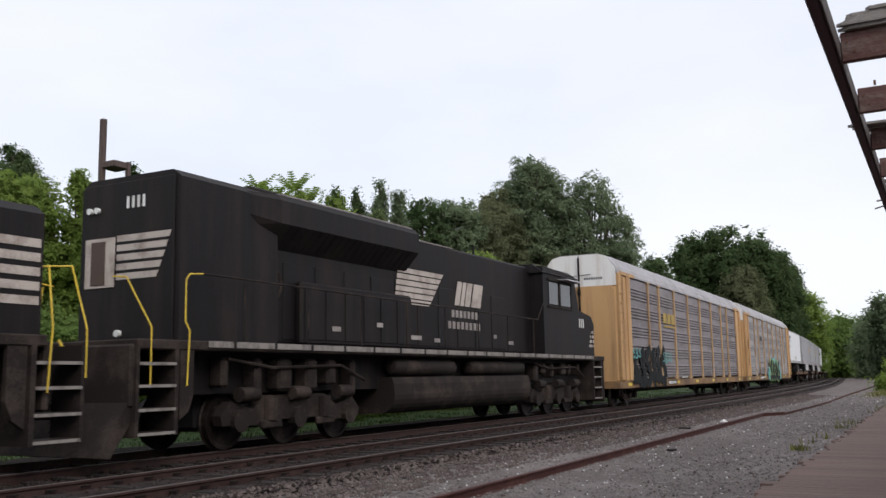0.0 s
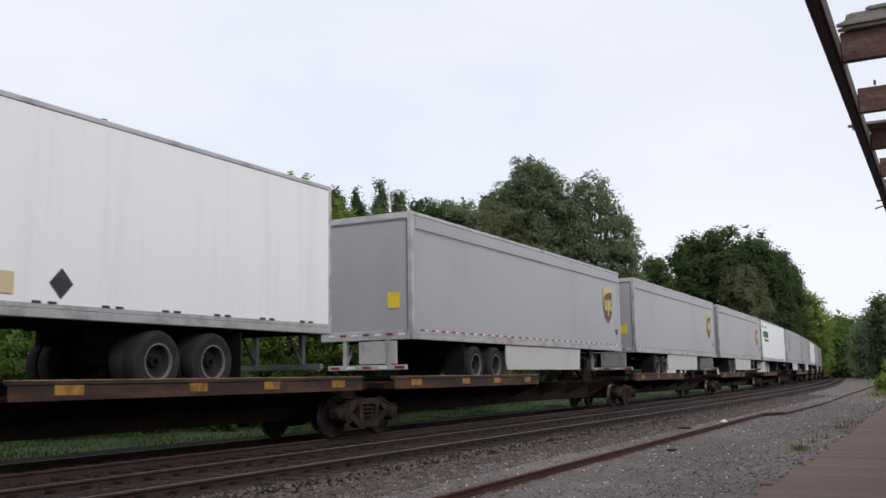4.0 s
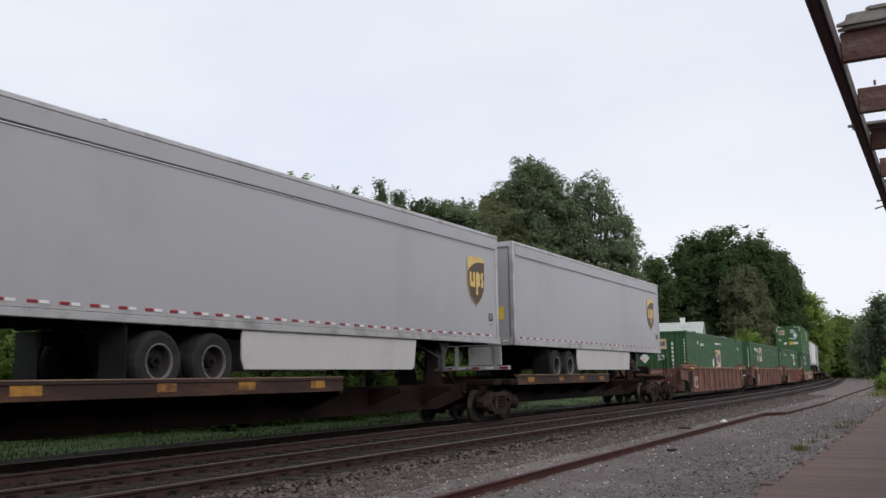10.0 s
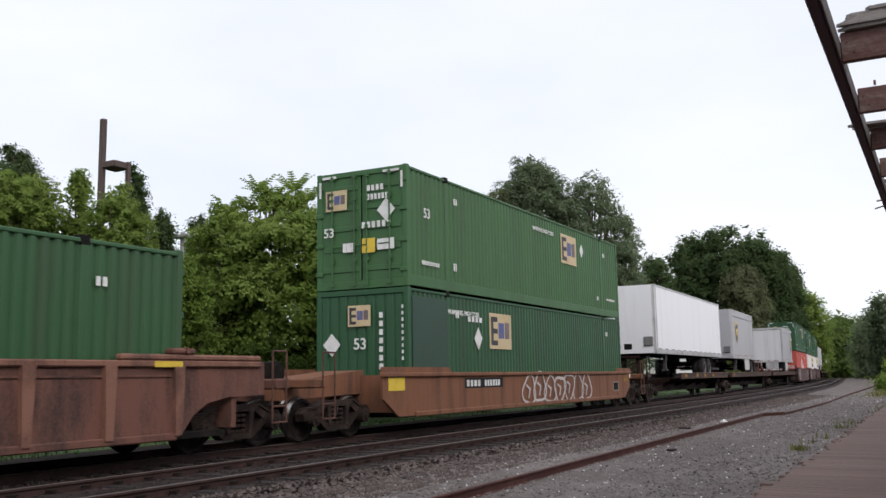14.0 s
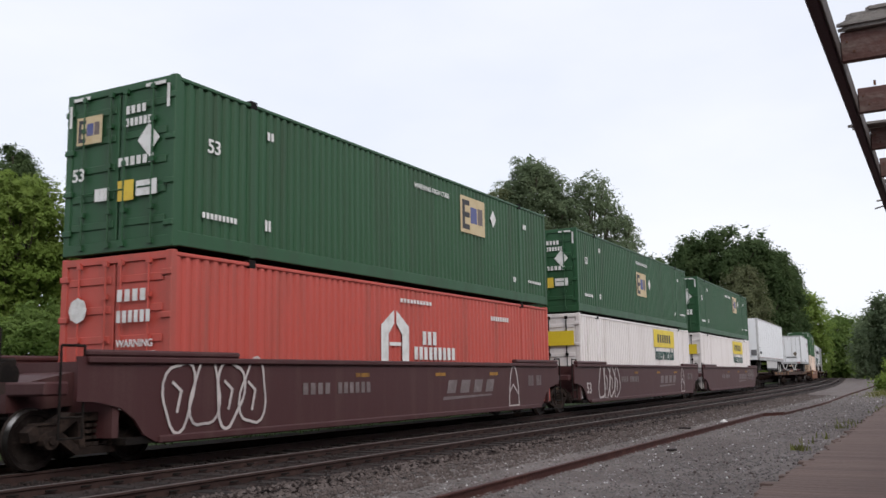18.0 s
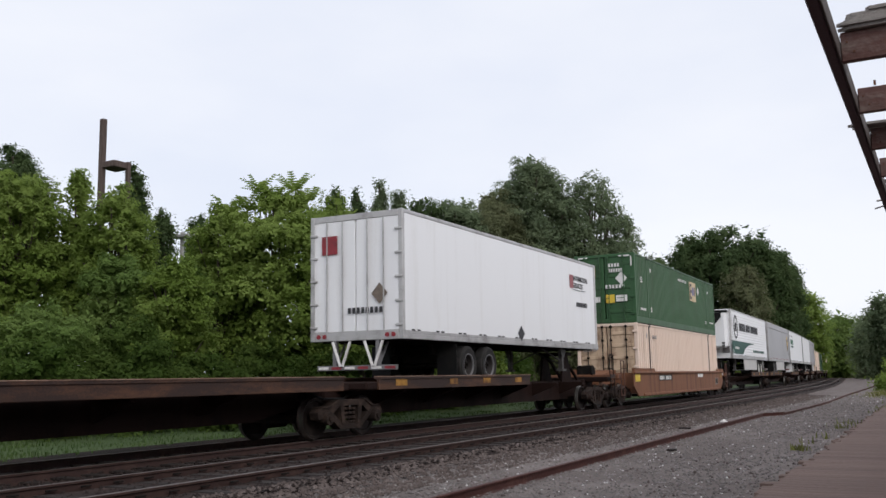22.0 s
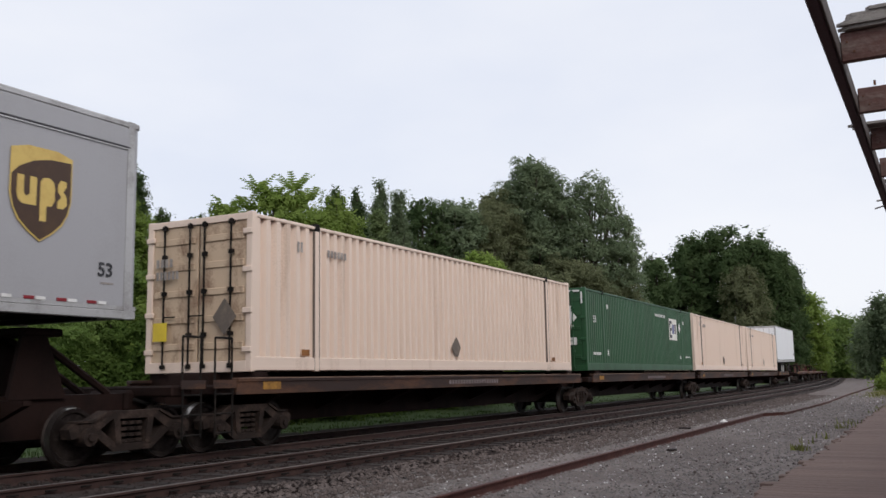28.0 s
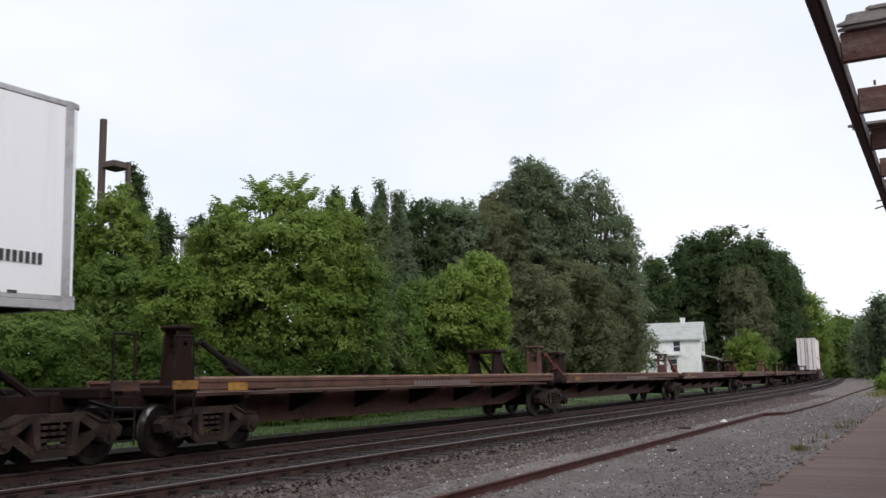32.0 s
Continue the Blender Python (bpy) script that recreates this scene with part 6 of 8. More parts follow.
# empty platforms
cuts = [362.4, 379.4, 395.6, 412.5, 429.8, 447.8]
for k in range(5):
    unit = spine_unit(cuts[k], cuts[k + 1], k % 2 == 0, "f" if k == 0 else ("r" if k == 4 else ""), full_deck=True, beam_mat=PRIMER)
    raised_hitch(unit, (364.0, 380.6, 397.4, 415.5, 431.5)[k] - (cuts[k] + cuts[k + 1]) / 2, STEEL_DARK if k == 0 else RED_STRUT)
cuts = [447.8, 463.8, 479.8, 495.8]
for k in range(3):
    spine_unit(cuts[k], cuts[k + 1], False, ("f", "", "r")[k], full_deck=True)
well_car(495.8, 518.3, "maroon", "fr")
container(498.8, 0.42, WHITE_BOX, "off-white corrugated container in a maroon well car")
container(498.8, 3.32, WHITE_BOX, "off-white corrugated container stacked on another")


# ---- paint and lettering on single cars ----
def strip(shape, pts, width, y, deep=0.004):
    """A flat painted stroke through (x, z) points on the near side."""
    for i, ((x0, z0), (x1, z1)) in enumerate(zip(pts, pts[1:])):
        y -= 0.0003
        d = math.hypot(x1 - x0, z1 - z0) or 1
        nx, nz = -(z1 - z0) / d * width / 2, (x1 - x0) / d * width / 2
        ex, ez = (x1 - x0) / d * width * 0.3, (z1 - z0) / d * width * 0.3
        shape.prism([(x0 - ex + nx, z0 - ez + nz), (x1 + ex + nx, z1 + ez + nz), (x1 + ex - nx, z1 + ez - nz), (x0 - ex - nx, z0 - ez - nz)], "y", y, y - deep)
    return shape


def spray(parent, x0, x1, z0, z1, y, line, fill, n, seed, label, width=0.06):
    """Sprayed bubble shapes: a cloudy field with looping strokes over it."""
    rng = random.Random(seed)
    w = (x1 - x0) / n
    for k in range(n):
        cx, cz = x0 + (k + 0.5) * w, (z0 + z1) / 2 + rng.uniform(-0.05, 0.05)
        rx, rz = w * 0.56, (z1 - z0) * rng.uniform(0.42, 0.5)
        ring = []
        ph = rng.uniform(0, 6)
        for i in range(23):
            a = 6.2832 * i / 22
            wob = 1 + 0.14 * math.sin(3 * a + ph)
            ring.append((cx + rx * wob * math.cos(a) + 0.1 * rz * math.sin(a), cz + rz * wob * math.sin(a)))
        if fill:
            part("spray_field", Shape().prism(ring[:-1], "y", y, y - 0.003 - 0.0006 * k), fill, parent, label)
        s = strip(Shape(), ring, width * rng.uniform(0.8, 1.3), y - 0.007)
        if rng.random() < 0.8:
            strip(s, [(cx - rx * 0.4, cz + rz * 0.35), (cx + rx * 0.15, cz + rz * 0.1), (cx - rx * 0.1, cz - rz * 0.5)], width, y - 0.007)
        part("spray_stroke", s, line, parent, label)


def wild(parent, x0, x1, z0, z1, y, mat, n, seed, label, width):
    """Angular sprayed strokes that hook into one another; no letters."""
    rng = random.Random(seed)
    w, hh = (x1 - x0) / n, z1 - z0
    for k in range(n):
        a, b = x0 + k * w, rng.uniform(-0.04, 0.04) * hh
        pts = [(a + w * rng.uniform(0.6, 1.0), z0 + hh * rng.uniform(0.75, 1.0) + b), (a + w * rng.uniform(0.05, 0.3), z0 + hh * rng.uniform(0.6, 0.85) + b),
               (a + w * rng.uniform(0.2, 0.5), z0 + hh * rng.uniform(0.4, 0.55) + b), (a + w * rng.uniform(0.75, 1.05), z0 + hh * rng.uniform(0.3, 0.45) + b),
               (a + w * rng.uniform(0.5, 0.8), z0 + hh * rng.uniform(0.02, 0.15) + b), (a - w * rng.uniform(0.0, 0.15), z0 + hh * rng.uniform(0.05, 0.25) + b)]
        soft = [pts[0]]
        for p, q in zip(pts, pts[1:]):
            m = ((p[0] + q[0]) / 2, (p[1] + q[1]) / 2)
            soft += [((p[0] + 3 * m[0]) / 4, (p[1] + 3 * m[1]) / 4), ((q[0] + m[0]) / 2, (q[1] + m[1]) / 2)]
        soft.append(pts[-1])
        s = Shape()
        for i, (p, q) in enumerate(zip(soft, soft[1:])):
            strip(s, [p, q], width * (0.55 + 0.6 * abs(math.sin(1.1 * i + k))), y - 0.0007 * i)
        if k % 2:
            strip(s, [(a + w * 0.55, z0 + hh * 0.95), (a + w * rng.uniform(0.4, 0.7), z0)], width * 0.9, y - 0.009)
        part("spray_stroke", s, mat, parent, label)


def cloud(parent, spots, y, mat, label):
    """Soft-edged sprayed patches."""
    for k, (x, z, r) in enumerate(spots):
        ring = [(x + r * 1.3 * (1 + 0.12 * math.sin(5 * a + k)) * math.cos(a), z + r * 0.7 * (1 + 0.15 * math.cos(4 * a + 2 * k)) * math.sin(a)) for a in [0.2618 * i for i in range(24)]]
        part("spray_patch", Shape().prism(ring, "y", y - 0.0004 * k, y - 0.003 - 0.0004 * k), mat, parent, label)


racks = [o for o, s, z, f in MOVERS if o.name.startswith("autorack")]
A, B = racks[0], racks[1]
YR = -1.506
signs("sign_mark", A, DULL_GOLD, -6.4, YR, 3.45, 2.2, 0.45, 3, 0.18, "yellow sign bar")
part("sign_mark", Shape().box(-6.3, -4.3, YR, YR - 0.005, 3.28, 3.36), DULL_GOLD, A)
wild(A, -11.5, -6.4, 0.8, 2.3, YR - 0.035, BLACK_SPRAY, 6, 3, "black sprayed graffiti", 0.36)
wild(A, -11.7, -10.5, 1.85, 2.3, YR - 0.05, CYAN_SPRAY, 3, 4, "cyan sprayed tag", 0.05)
wild(A, -7.0, -5.4, 1.7, 2.2, YR - 0.05, CYAN_SPRAY, 4, 5, "cyan sprayed tag", 0.05)
wild(A, 1.8, 5.5, 1.3, 1.9, YR - 0.03, GREY_MARK, 6, 14, "faint sprayed tag", 0.04)
part("number_plate", Shape().box(-6.0, -4.4, YR, YR - 0.004, 0.76, 0.96), BLACK, A)
part("plate_mark", bars(Shape(), -5.9, YR - 0.004, 0.8, 1.4, 0.12, 9), WHITE_MARK, A)
for x in (-6.5, -5.1):
    part("sign_bracket", strip(Shape(), [(x + (0.12 if x < -6 else -0.12), 3.95), (x, 3.95), (x, 3.3), (x + (0.12 if x < -6 else -0.12), 3.3)], 0.05, YR), DARK_MARK, B)
signs("sign_mark", B, DARK_MARK, -6.25, YR, 3.5, 1.0, 0.3, 3, 0.2, "dark sign bar")
part("number_plate", Shape().box(-7.1, -4.5, YR, YR - 0.004, 0.76, 0.98), BLACK, B)
part("plate_mark", bars(Shape(), -6.95, YR - 0.004, 0.81, 2.3, 0.13, 10), WHITE_MARK, B)
cloud(B, [(-2.3, 1.05, 0.5), (-1.9, 1.4, 0.4), (0.5, 2.05, 0.42), (1.2, 2.15, 0.4), (2.0, 2.0, 0.3), (3.5, 1.95, 0.35), (4.6, 1.1, 0.5), (5.0, 0.95, 0.4), (4.4, 1.6, 0.35)], YR - 0.034, CYAN_SPRAY, "cyan sprayed cloud")
cloud(B, [(-0.9, 1.0, 0.4), (0.6, 0.95, 0.35), (2.2, 0.95, 0.4)], YR - 0.038, LAVENDER, "lavender sprayed patches")
wild(B, -1.75, 4.3, 0.74, 2.1, YR - 0.042, LIME, 5, 23, "lime sprayed edge", 0.5)
wild(B, -1.65, 4.35, 0.72, 2.08, YR - 0.056, BLACK_SPRAY, 5, 23, "fat black sprayed shape", 0.36)
wild(B, 7.1, 9.0, 0.95, 2.1, YR - 0.035, PALE_SPRAY, 4, 9, "thin white sprayed graffiti", 0.05)
spray(B, -9.8, -8.7, 1.0, 2.3, YR - 0.03, PALE_SPRAY, None, 3, 10, "white sprayed figure", 0.04)
wild(B, -12.75, -12.1, 1.7, 2.4, YR - 0.01, BLACK_SPRAY, 2, 15, "black sprayed tag on the end panel", 0.035)
wild(B, -12.75, -12.1, 2.8, 3.4, YR - 0.01, BLACK_SPRAY, 2, 16, "black sprayed tag on the end panel", 0.05)
wild(B, -8.0, -4.6, 1.1, 1.7, YR - 0.03, DARK_MARK, 6, 11, "thin dark sprayed tag", 0.04)

YT = -1.305


def small_bars(t, x, z, length, height, n, mat=DARK_MARK, name="lettering_mark"):
    part(name, bars(Shape(), x, YT, z, length, height, n), mat, t)


# white trailer with a red and black sign
part("sign_plate", Shape().box(-6.2, -5.75, YT, YT - 0.004, 4.2, 4.65), GREY_MARK, t1, "grey and white sign square")
part("sign_disc", Shape().cyl("y", (-5.97, 4.43), 0.13, YT - 0.004, YT - 0.008, 16), WHITE_MARK, t1)
writing("lettering", "INTERMODAL", t1, DARK_MARK, -5.6, YT, 4.48, 0.17)
writing("lettering", "SERVICES", t1, DARK_MARK, -5.6, YT, 4.24, 0.17)
part("sign_line", Shape().box(-6.2, -4.4, YT, YT - 0.004, 4.08, 4.1), DARK_MARK, t1)
small_bars(t1, -6.25, 3.58, 1.0, 0.14, 10)
small_bars(t1, -0.6, 2.42, 0.9, 0.3, 1, BEIGE_MARK, "label_panel")
part("diamond_placard", Shape().prism([(0.55, 2.62), (0.75, 2.4), (0.95, 2.62), (0.75, 2.84)], "y", YT, YT - 0.005), DARK_MARK, t1)
E1 = -14.63 / 2
for t in (t1,):
    part("front_mark", bars(Shape(), E1 - 0.005, 0.6, 4.45, 1.5, 0.2, 10, "end"), DARK_MARK, t)
    part("front_mark", bars(Shape(), E1 - 0.005, 0.6, 4.18, 1.2, 0.2, 8, "end"), DARK_MARK, t)
    part("front_mark", bars(Shape(), E1 - 0.005, 0.4, 3.55, 1.1, 0.18, 9, "end"), DARK_MARK, t)
    part("front_sign", Shape().box(E1, E1 - 0.006, 1.1, 0.7, 4.15, 4.65), GREY_MARK, t)
# green-lettered trailers
for t in (p1, p2):
    signs("sign_mark", t, GREEN_MARK, -6.9, YT, 3.88, 3.0, 0.46, 7, 0.3, "green sign bar")
    small_bars(t, -6.4, 3.58, 2.5, 0.17, 13, TEAL_MARK)
    part("sign_arc", strip(Shape(), [(-6.2, 4.62), (-5.4, 4.68), (-4.6, 4.6), (-4.5, 4.5)], 0.06, YT), DARK_MARK, t)
    small_bars(t, -7.6, 4.6, 0.6, 0.12, 5)
writing("lettering", "AIR-RIDE EQUIPPED", w4, DARK_MARK, -6.3, YT, 2.82, 0.11)
part("sign_plate", Shape().box(5.6, 7.0, YT, YT - 0.003, 3.9, 4.3), WHITE_PANEL, w4)
small_bars(w4, 5.7, 4.12, 1.2, 0.12, 8)
part("door_mark", bars(Shape(), -CL / 2 - 0.012, 0.1, 4.68, 1.2, 0.15, 10, "end"), DARK_MARK, w4)
small_bars(w4, 5.8, 3.95, 0.9, 0.07, 9)
# the seamed white trailer
writing("length_number", "53", m1, DARK_MARK, -7.6, YT, 2.85, 0.22)
small_bars(m1, -7.65, 2.6, 1.2, 0.16, 10)
EM = -CL / 2
part("front_mark", bars(Shape(), EM - 0.005, 0.15, 3.95, 0.42, 0.15, 4, "end"), DARK_MARK, m1)
part("front_mark", bars(Shape(), EM - 0.005, 0.25, 3.75, 0.62, 0.15, 6, "end"), DARK_MARK, m1)
part("front_placard", Shape().box(EM - 0.004, EM - 0.012, 0.12, -0.02, 4.35, 4.6), DARK_MARK, m1)
# white trailer with dark lettering, doors leading
EN = -13.72 / 2
writing("lettering", "INTERMODAL", n1, DARK_MARK, 4.45, YT, 4.42, 0.17)
writing("lettering", "SERVICES", n1, DARK_MARK, 4.45, YT, 4.18, 0.17)
part("sign_line", Shape().box(4.45, 5.7, YT, YT - 0.004, 4.1, 4.12), DARK_MARK, n1)
small_bars(n1, 4.75, 3.55, 1.1, 0.15, 10)
part("sign_plate", Shape().box(4.15, 4.5, YT, YT - 0.004, 4.15, 4.6), RED_LENS, n1)
part("diamond_placard", Shape().prism([(-0.3, 2.47), (-0.05, 2.25), (0.2, 2.47), (-0.05, 2.7)], "y", YT, YT - 0.005), DARK_MARK, n1)
part("door_sign", Shape().box(EN - 0.02, EN - 0.026, 0.95, 0.5, 4.2, 4.65), RED_LENS, n1, "red sign on the door")
part("diamond_placard", Shape().prism([(-0.9, 3.2), (-0.68, 2.95), (-0.46, 3.2), (-0.68, 3.45)], "x", EN - 0.02, EN - 0.026), PLACARD, n1)
for yy in (-0.75, 0.15):
    part("bumper_bracket", Shape().bar((EN - 0.012, yy, 2.1), (EN - 0.012, yy + 0.22, 1.52), 0.035).bar((EN - 0.012, yy + 0.5, 2.1), (EN - 0.012, yy + 0.28, 1.52), 0.035), WHITE_MARK, n1, "white slanted bumper bracket")
part("door_mark", bars(Shape(), EN - 0.02, 0.2, 2.75, 1.0, 0.14, 8, "end"), DARK_MARK, n1)
# the refrigerated trailer
FC = 199.0
ring = Shape().turned("y", (192.63 - FC, 4.1), [(0.62, YT - 0.03), (0.74, YT - 0.03), (0.74, YT - 0.022), (0.62, YT - 0.022)], 32)
part("sign_ring", ring, DARK_MARK, ffe, "dark ring sign")
signs("sign_mark", ffe, DARK_MARK, 192.3 - FC, YT - 0.024, 3.85, 0.7, 0.5, 3, 0.3)
signs("lettering_mark", ffe, DARK_MARK, 194.1 - FC, YT - 0.024, 3.92, 2.4, 0.48, 6, 0.22)
signs("lettering_mark", ffe, DARK_MARK, 196.8 - FC, YT - 0.024, 3.92, 1.8, 0.48, 4, 0.22)
signs("lettering_mark", ffe, DARK_MARK, 198.9 - FC, YT - 0.024, 3.92, 3.4, 0.48, 7, 0.22)
part("wave", Shape().prism([(191.0 - FC, 3.22), (194.5 - FC, 3.22), (200.4 - FC, 3.2), (197.6 - FC, 3.05), (196.0 - FC, 2.8), (195.0 - FC, 2.42), (191.0 - FC, 2.42)], "y", YT - 0.02, YT - 0.028), TEAL_MARK, ffe, "dark green wave")
part("lettering_mark", bars(Shape(), 192.0 - FC, YT - 0.03, 2.72, 1.6, 0.14, 9), WHITE_MARK, ffe)
part("lettering_mark", bars(Shape(), 199.6 - FC, YT - 0.026, 2.62, 5.4, 0.14, 30), TEAL_MARK, ffe)
writing("length_number", "53", ffe, WHITE_MARK, 191.2 - FC, YT - 0.03, 2.46, 0.2)
x = -15.8 / 2
unit = part("cooling_unit", Shape().box(x - 0.66, x - 0.003, -1.1, 1.1, 2.75, 4.95, 0.12), WHITE_TRAILER, ffe, "white cooling unit with a black grille")
part("grille", Shape().prism([(1.06, 3.78), (-0.3, 3.78), (-0.36, 4.1), (-0.82, 4.62), (-0.82, 4.9), (1.06, 4.9)], "x", x - 0.72, x - 0.6), BLACK, unit, "black cooling grille with a slanted edge")
for k in range(9):
    edge = -0.3 if k < 3 else (-0.38 if k < 4 else min(-0.3, -0.42 - 0.08 * (k - 4)))
    part("grille_slat", Shape().box(x - 0.74, x - 0.71, edge + 0.04, 1.02, 3.84 + 0.115 * k, 3.87 + 0.115 * k), STEEL_DARK, unit)
part("unit_top", Shape().box(x - 0.72, x, -1.15, 1.15, 4.95, 5.05, 0.03), BLACK, unit)
for y, z in ((-0.9, 3.0), (-0.9, 2.85), (-0.2, 2.95)):
    part("unit_panel", Shape().box(x - 0.675, x - 0.65, y - 0.08, y + 0.08, z, z + 0.1), BLACK, unit)
# last white trailer
part("door_sign", Shape().box(-CL / 2 - 0.02, -CL / 2 - 0.026, -0.75, -1.15, 2.75, 3.2), YELLOW, x1, "yellow door sign")
part("door_mark", bars(Shape(), -CL / 2 - 0.02, 0.4, 3.0, 1.0, 0.16, 8, "end"), DARK_MARK, x1)
small_bars(x1, 6.6, 2.85, 0.9, 0.16, 9)

# off-white boxes with a yellow sign
for jb in (j2, j3):
    y = -CW - 0.007
    p = part("sign_plate", Shape().box(1.5, 5.1, y, y - 0.004, 1.95, 2.72), SIGN_YELLOW, jb, "yellow sign panel")
    signs("sign_mark", p, DARK_MARK, 2.1, y - 0.004, 2.15, 2.4, 0.36, 6, 0.38)
    writing("lettering", "Intermodal", jb, TEAL_MARK, 1.65, y, 1.42, 0.52)
    part("sign_plate", Shape().box(-CL / 2 - 0.06, -CL / 2 - 0.065, -0.1, -1.1, 1.8, 2.3), SIGN_YELLOW, jb)
hub = next(o for o, s, z, f in MOVERS if o.get("label", "").startswith("bright orange-red"))
y = -CW - 0.007
part("emblem_shape", Shape().prism([(-1.75, 0.95), (-1.45, 0.95), (-1.45, 1.75), (-1.2, 2.0), (-1.2, 2.3), (-1.75, 1.95)], "y", y, y - 0.005), WHITE_MARK, hub, "white emblem shape")
part("emblem_shape", Shape().prism([(-0.55, 0.95), (-0.85, 0.95), (-0.85, 1.75), (-1.1, 2.0), (-1.1, 2.3), (-0.55, 1.95)], "y", y, y - 0.005), WHITE_MARK, hub, "white emblem shape")
part("emblem_bar", Shape().box(-1.4, -0.9, y, y - 0.004, 1.5, 1.58), WHITE_MARK, hub)
part("lettering_mark", bars(Shape(), 0.1, y, 1.55, 0.75, 0.32, 3), WHITE_MARK, hub)
part("lettering_mark", bars(Shape(), -0.3, y, 1.2, 2.1, 0.3, 9), WHITE_MARK, hub)
part("marking_mark", bars(Shape(), -0.9, y, 2.5, 1.5, 0.09, 10), WHITE_MARK, hub)
part("marking_mark", bars(Shape(), 3.9, y, 2.3, 1.2, 0.12, 8), WHITE_MARK, hub)
part("marking_mark", bars(Shape(), -CL / 2 - 0.06, -0.15, 2.1, 0.7, 0.2, 4, "end"), WHITE_MARK, hub)
part("marking_mark", bars(Shape(), -CL / 2 - 0.06, -0.15, 1.75, 0.8, 0.2, 6, "end"), WHITE_MARK, hub)
writing("lettering", "WARNING", hub, WHITE_MARK, -CL / 2 - 0.06, -0.15, 1.35, 0.12, "end")
writing("lettering", "HIGH CUBE", hub, WHITE_MARK, -CL / 2 - 0.06, -0.15, 1.16, 0.12, "end")
part("marking_disc", Shape().cyl("x", (0.8, 2.0), 0.22, -CL / 2 - 0.05, -CL / 2 - 0.056, 8), WHITE_MARK, hub)
low_box = next(o for o, s, z, f in MOVERS if o.name.startswith("container") and abs(s + 25.93 - CL / 2) < 0.1 and z < 1)
mark(low_box, "painted_patch", GREEN_DULL, -7.9, 0.34, 1.72, 2.36, "dull grey-green repainted end of the side")
# cream boxes
for o, s, z, f in MOVERS:
    if o.get("label", "").startswith("cream"):
        y = -CW - 0.007
        part("marking_mark", bars(Shape(), -5.75, y, 2.3, 0.7, 0.14, 6), GREY_MARK, o)
        part("marking_mark", bars(Shape(), -6.75, y, 2.3, 0.2, 0.2, 2), GREY_MARK, o)
        part("lettering_mark", bars(Shape(), -CL / 2 - 0.05, 1.0, 2.0, 0.45, 0.16, 4, "end"), GREY_MARK, o)
        part("lettering_mark", bars(Shape(), -CL / 2 - 0.05, 1.0, 1.76, 0.6, 0.16, 6, "end"), GREY_MARK, o)
        for x in (-6.6, 6.35):
            part("label_plate", Shape().box(x, x + 0.25, y, y - 0.004, 0.3, 0.42), SPINE_ORANGE, o)
        if z > 1:
            part("diamond_placard", Shape().prism([(-0.42, 0.6), (-0.3, 0.42), (-0.12, 0.34), (-0.04, 0.4), (0.08, 0.6), (-0.02, 0.72), (-0.15, 0.86), (-0.24, 0.78)], "y", y, y - 0.005), PLACARD, o, "worn grey-brown placard")
            part("diamond_placard", Shape().prism([(-1.0, 1.0), (-0.72, 0.66), (-0.44, 1.0), (-0.72, 1.34)], "x", -CL / 2 - 0.06, -CL / 2 - 0.066), PLACARD, o)
            part("door_sign", Shape().box(-CL / 2 - 0.05, -CL / 2 - 0.056, 1.05, 0.7, 0.6, 0.95), SIGN_YELLOW, o, "peeling yellow sticker")

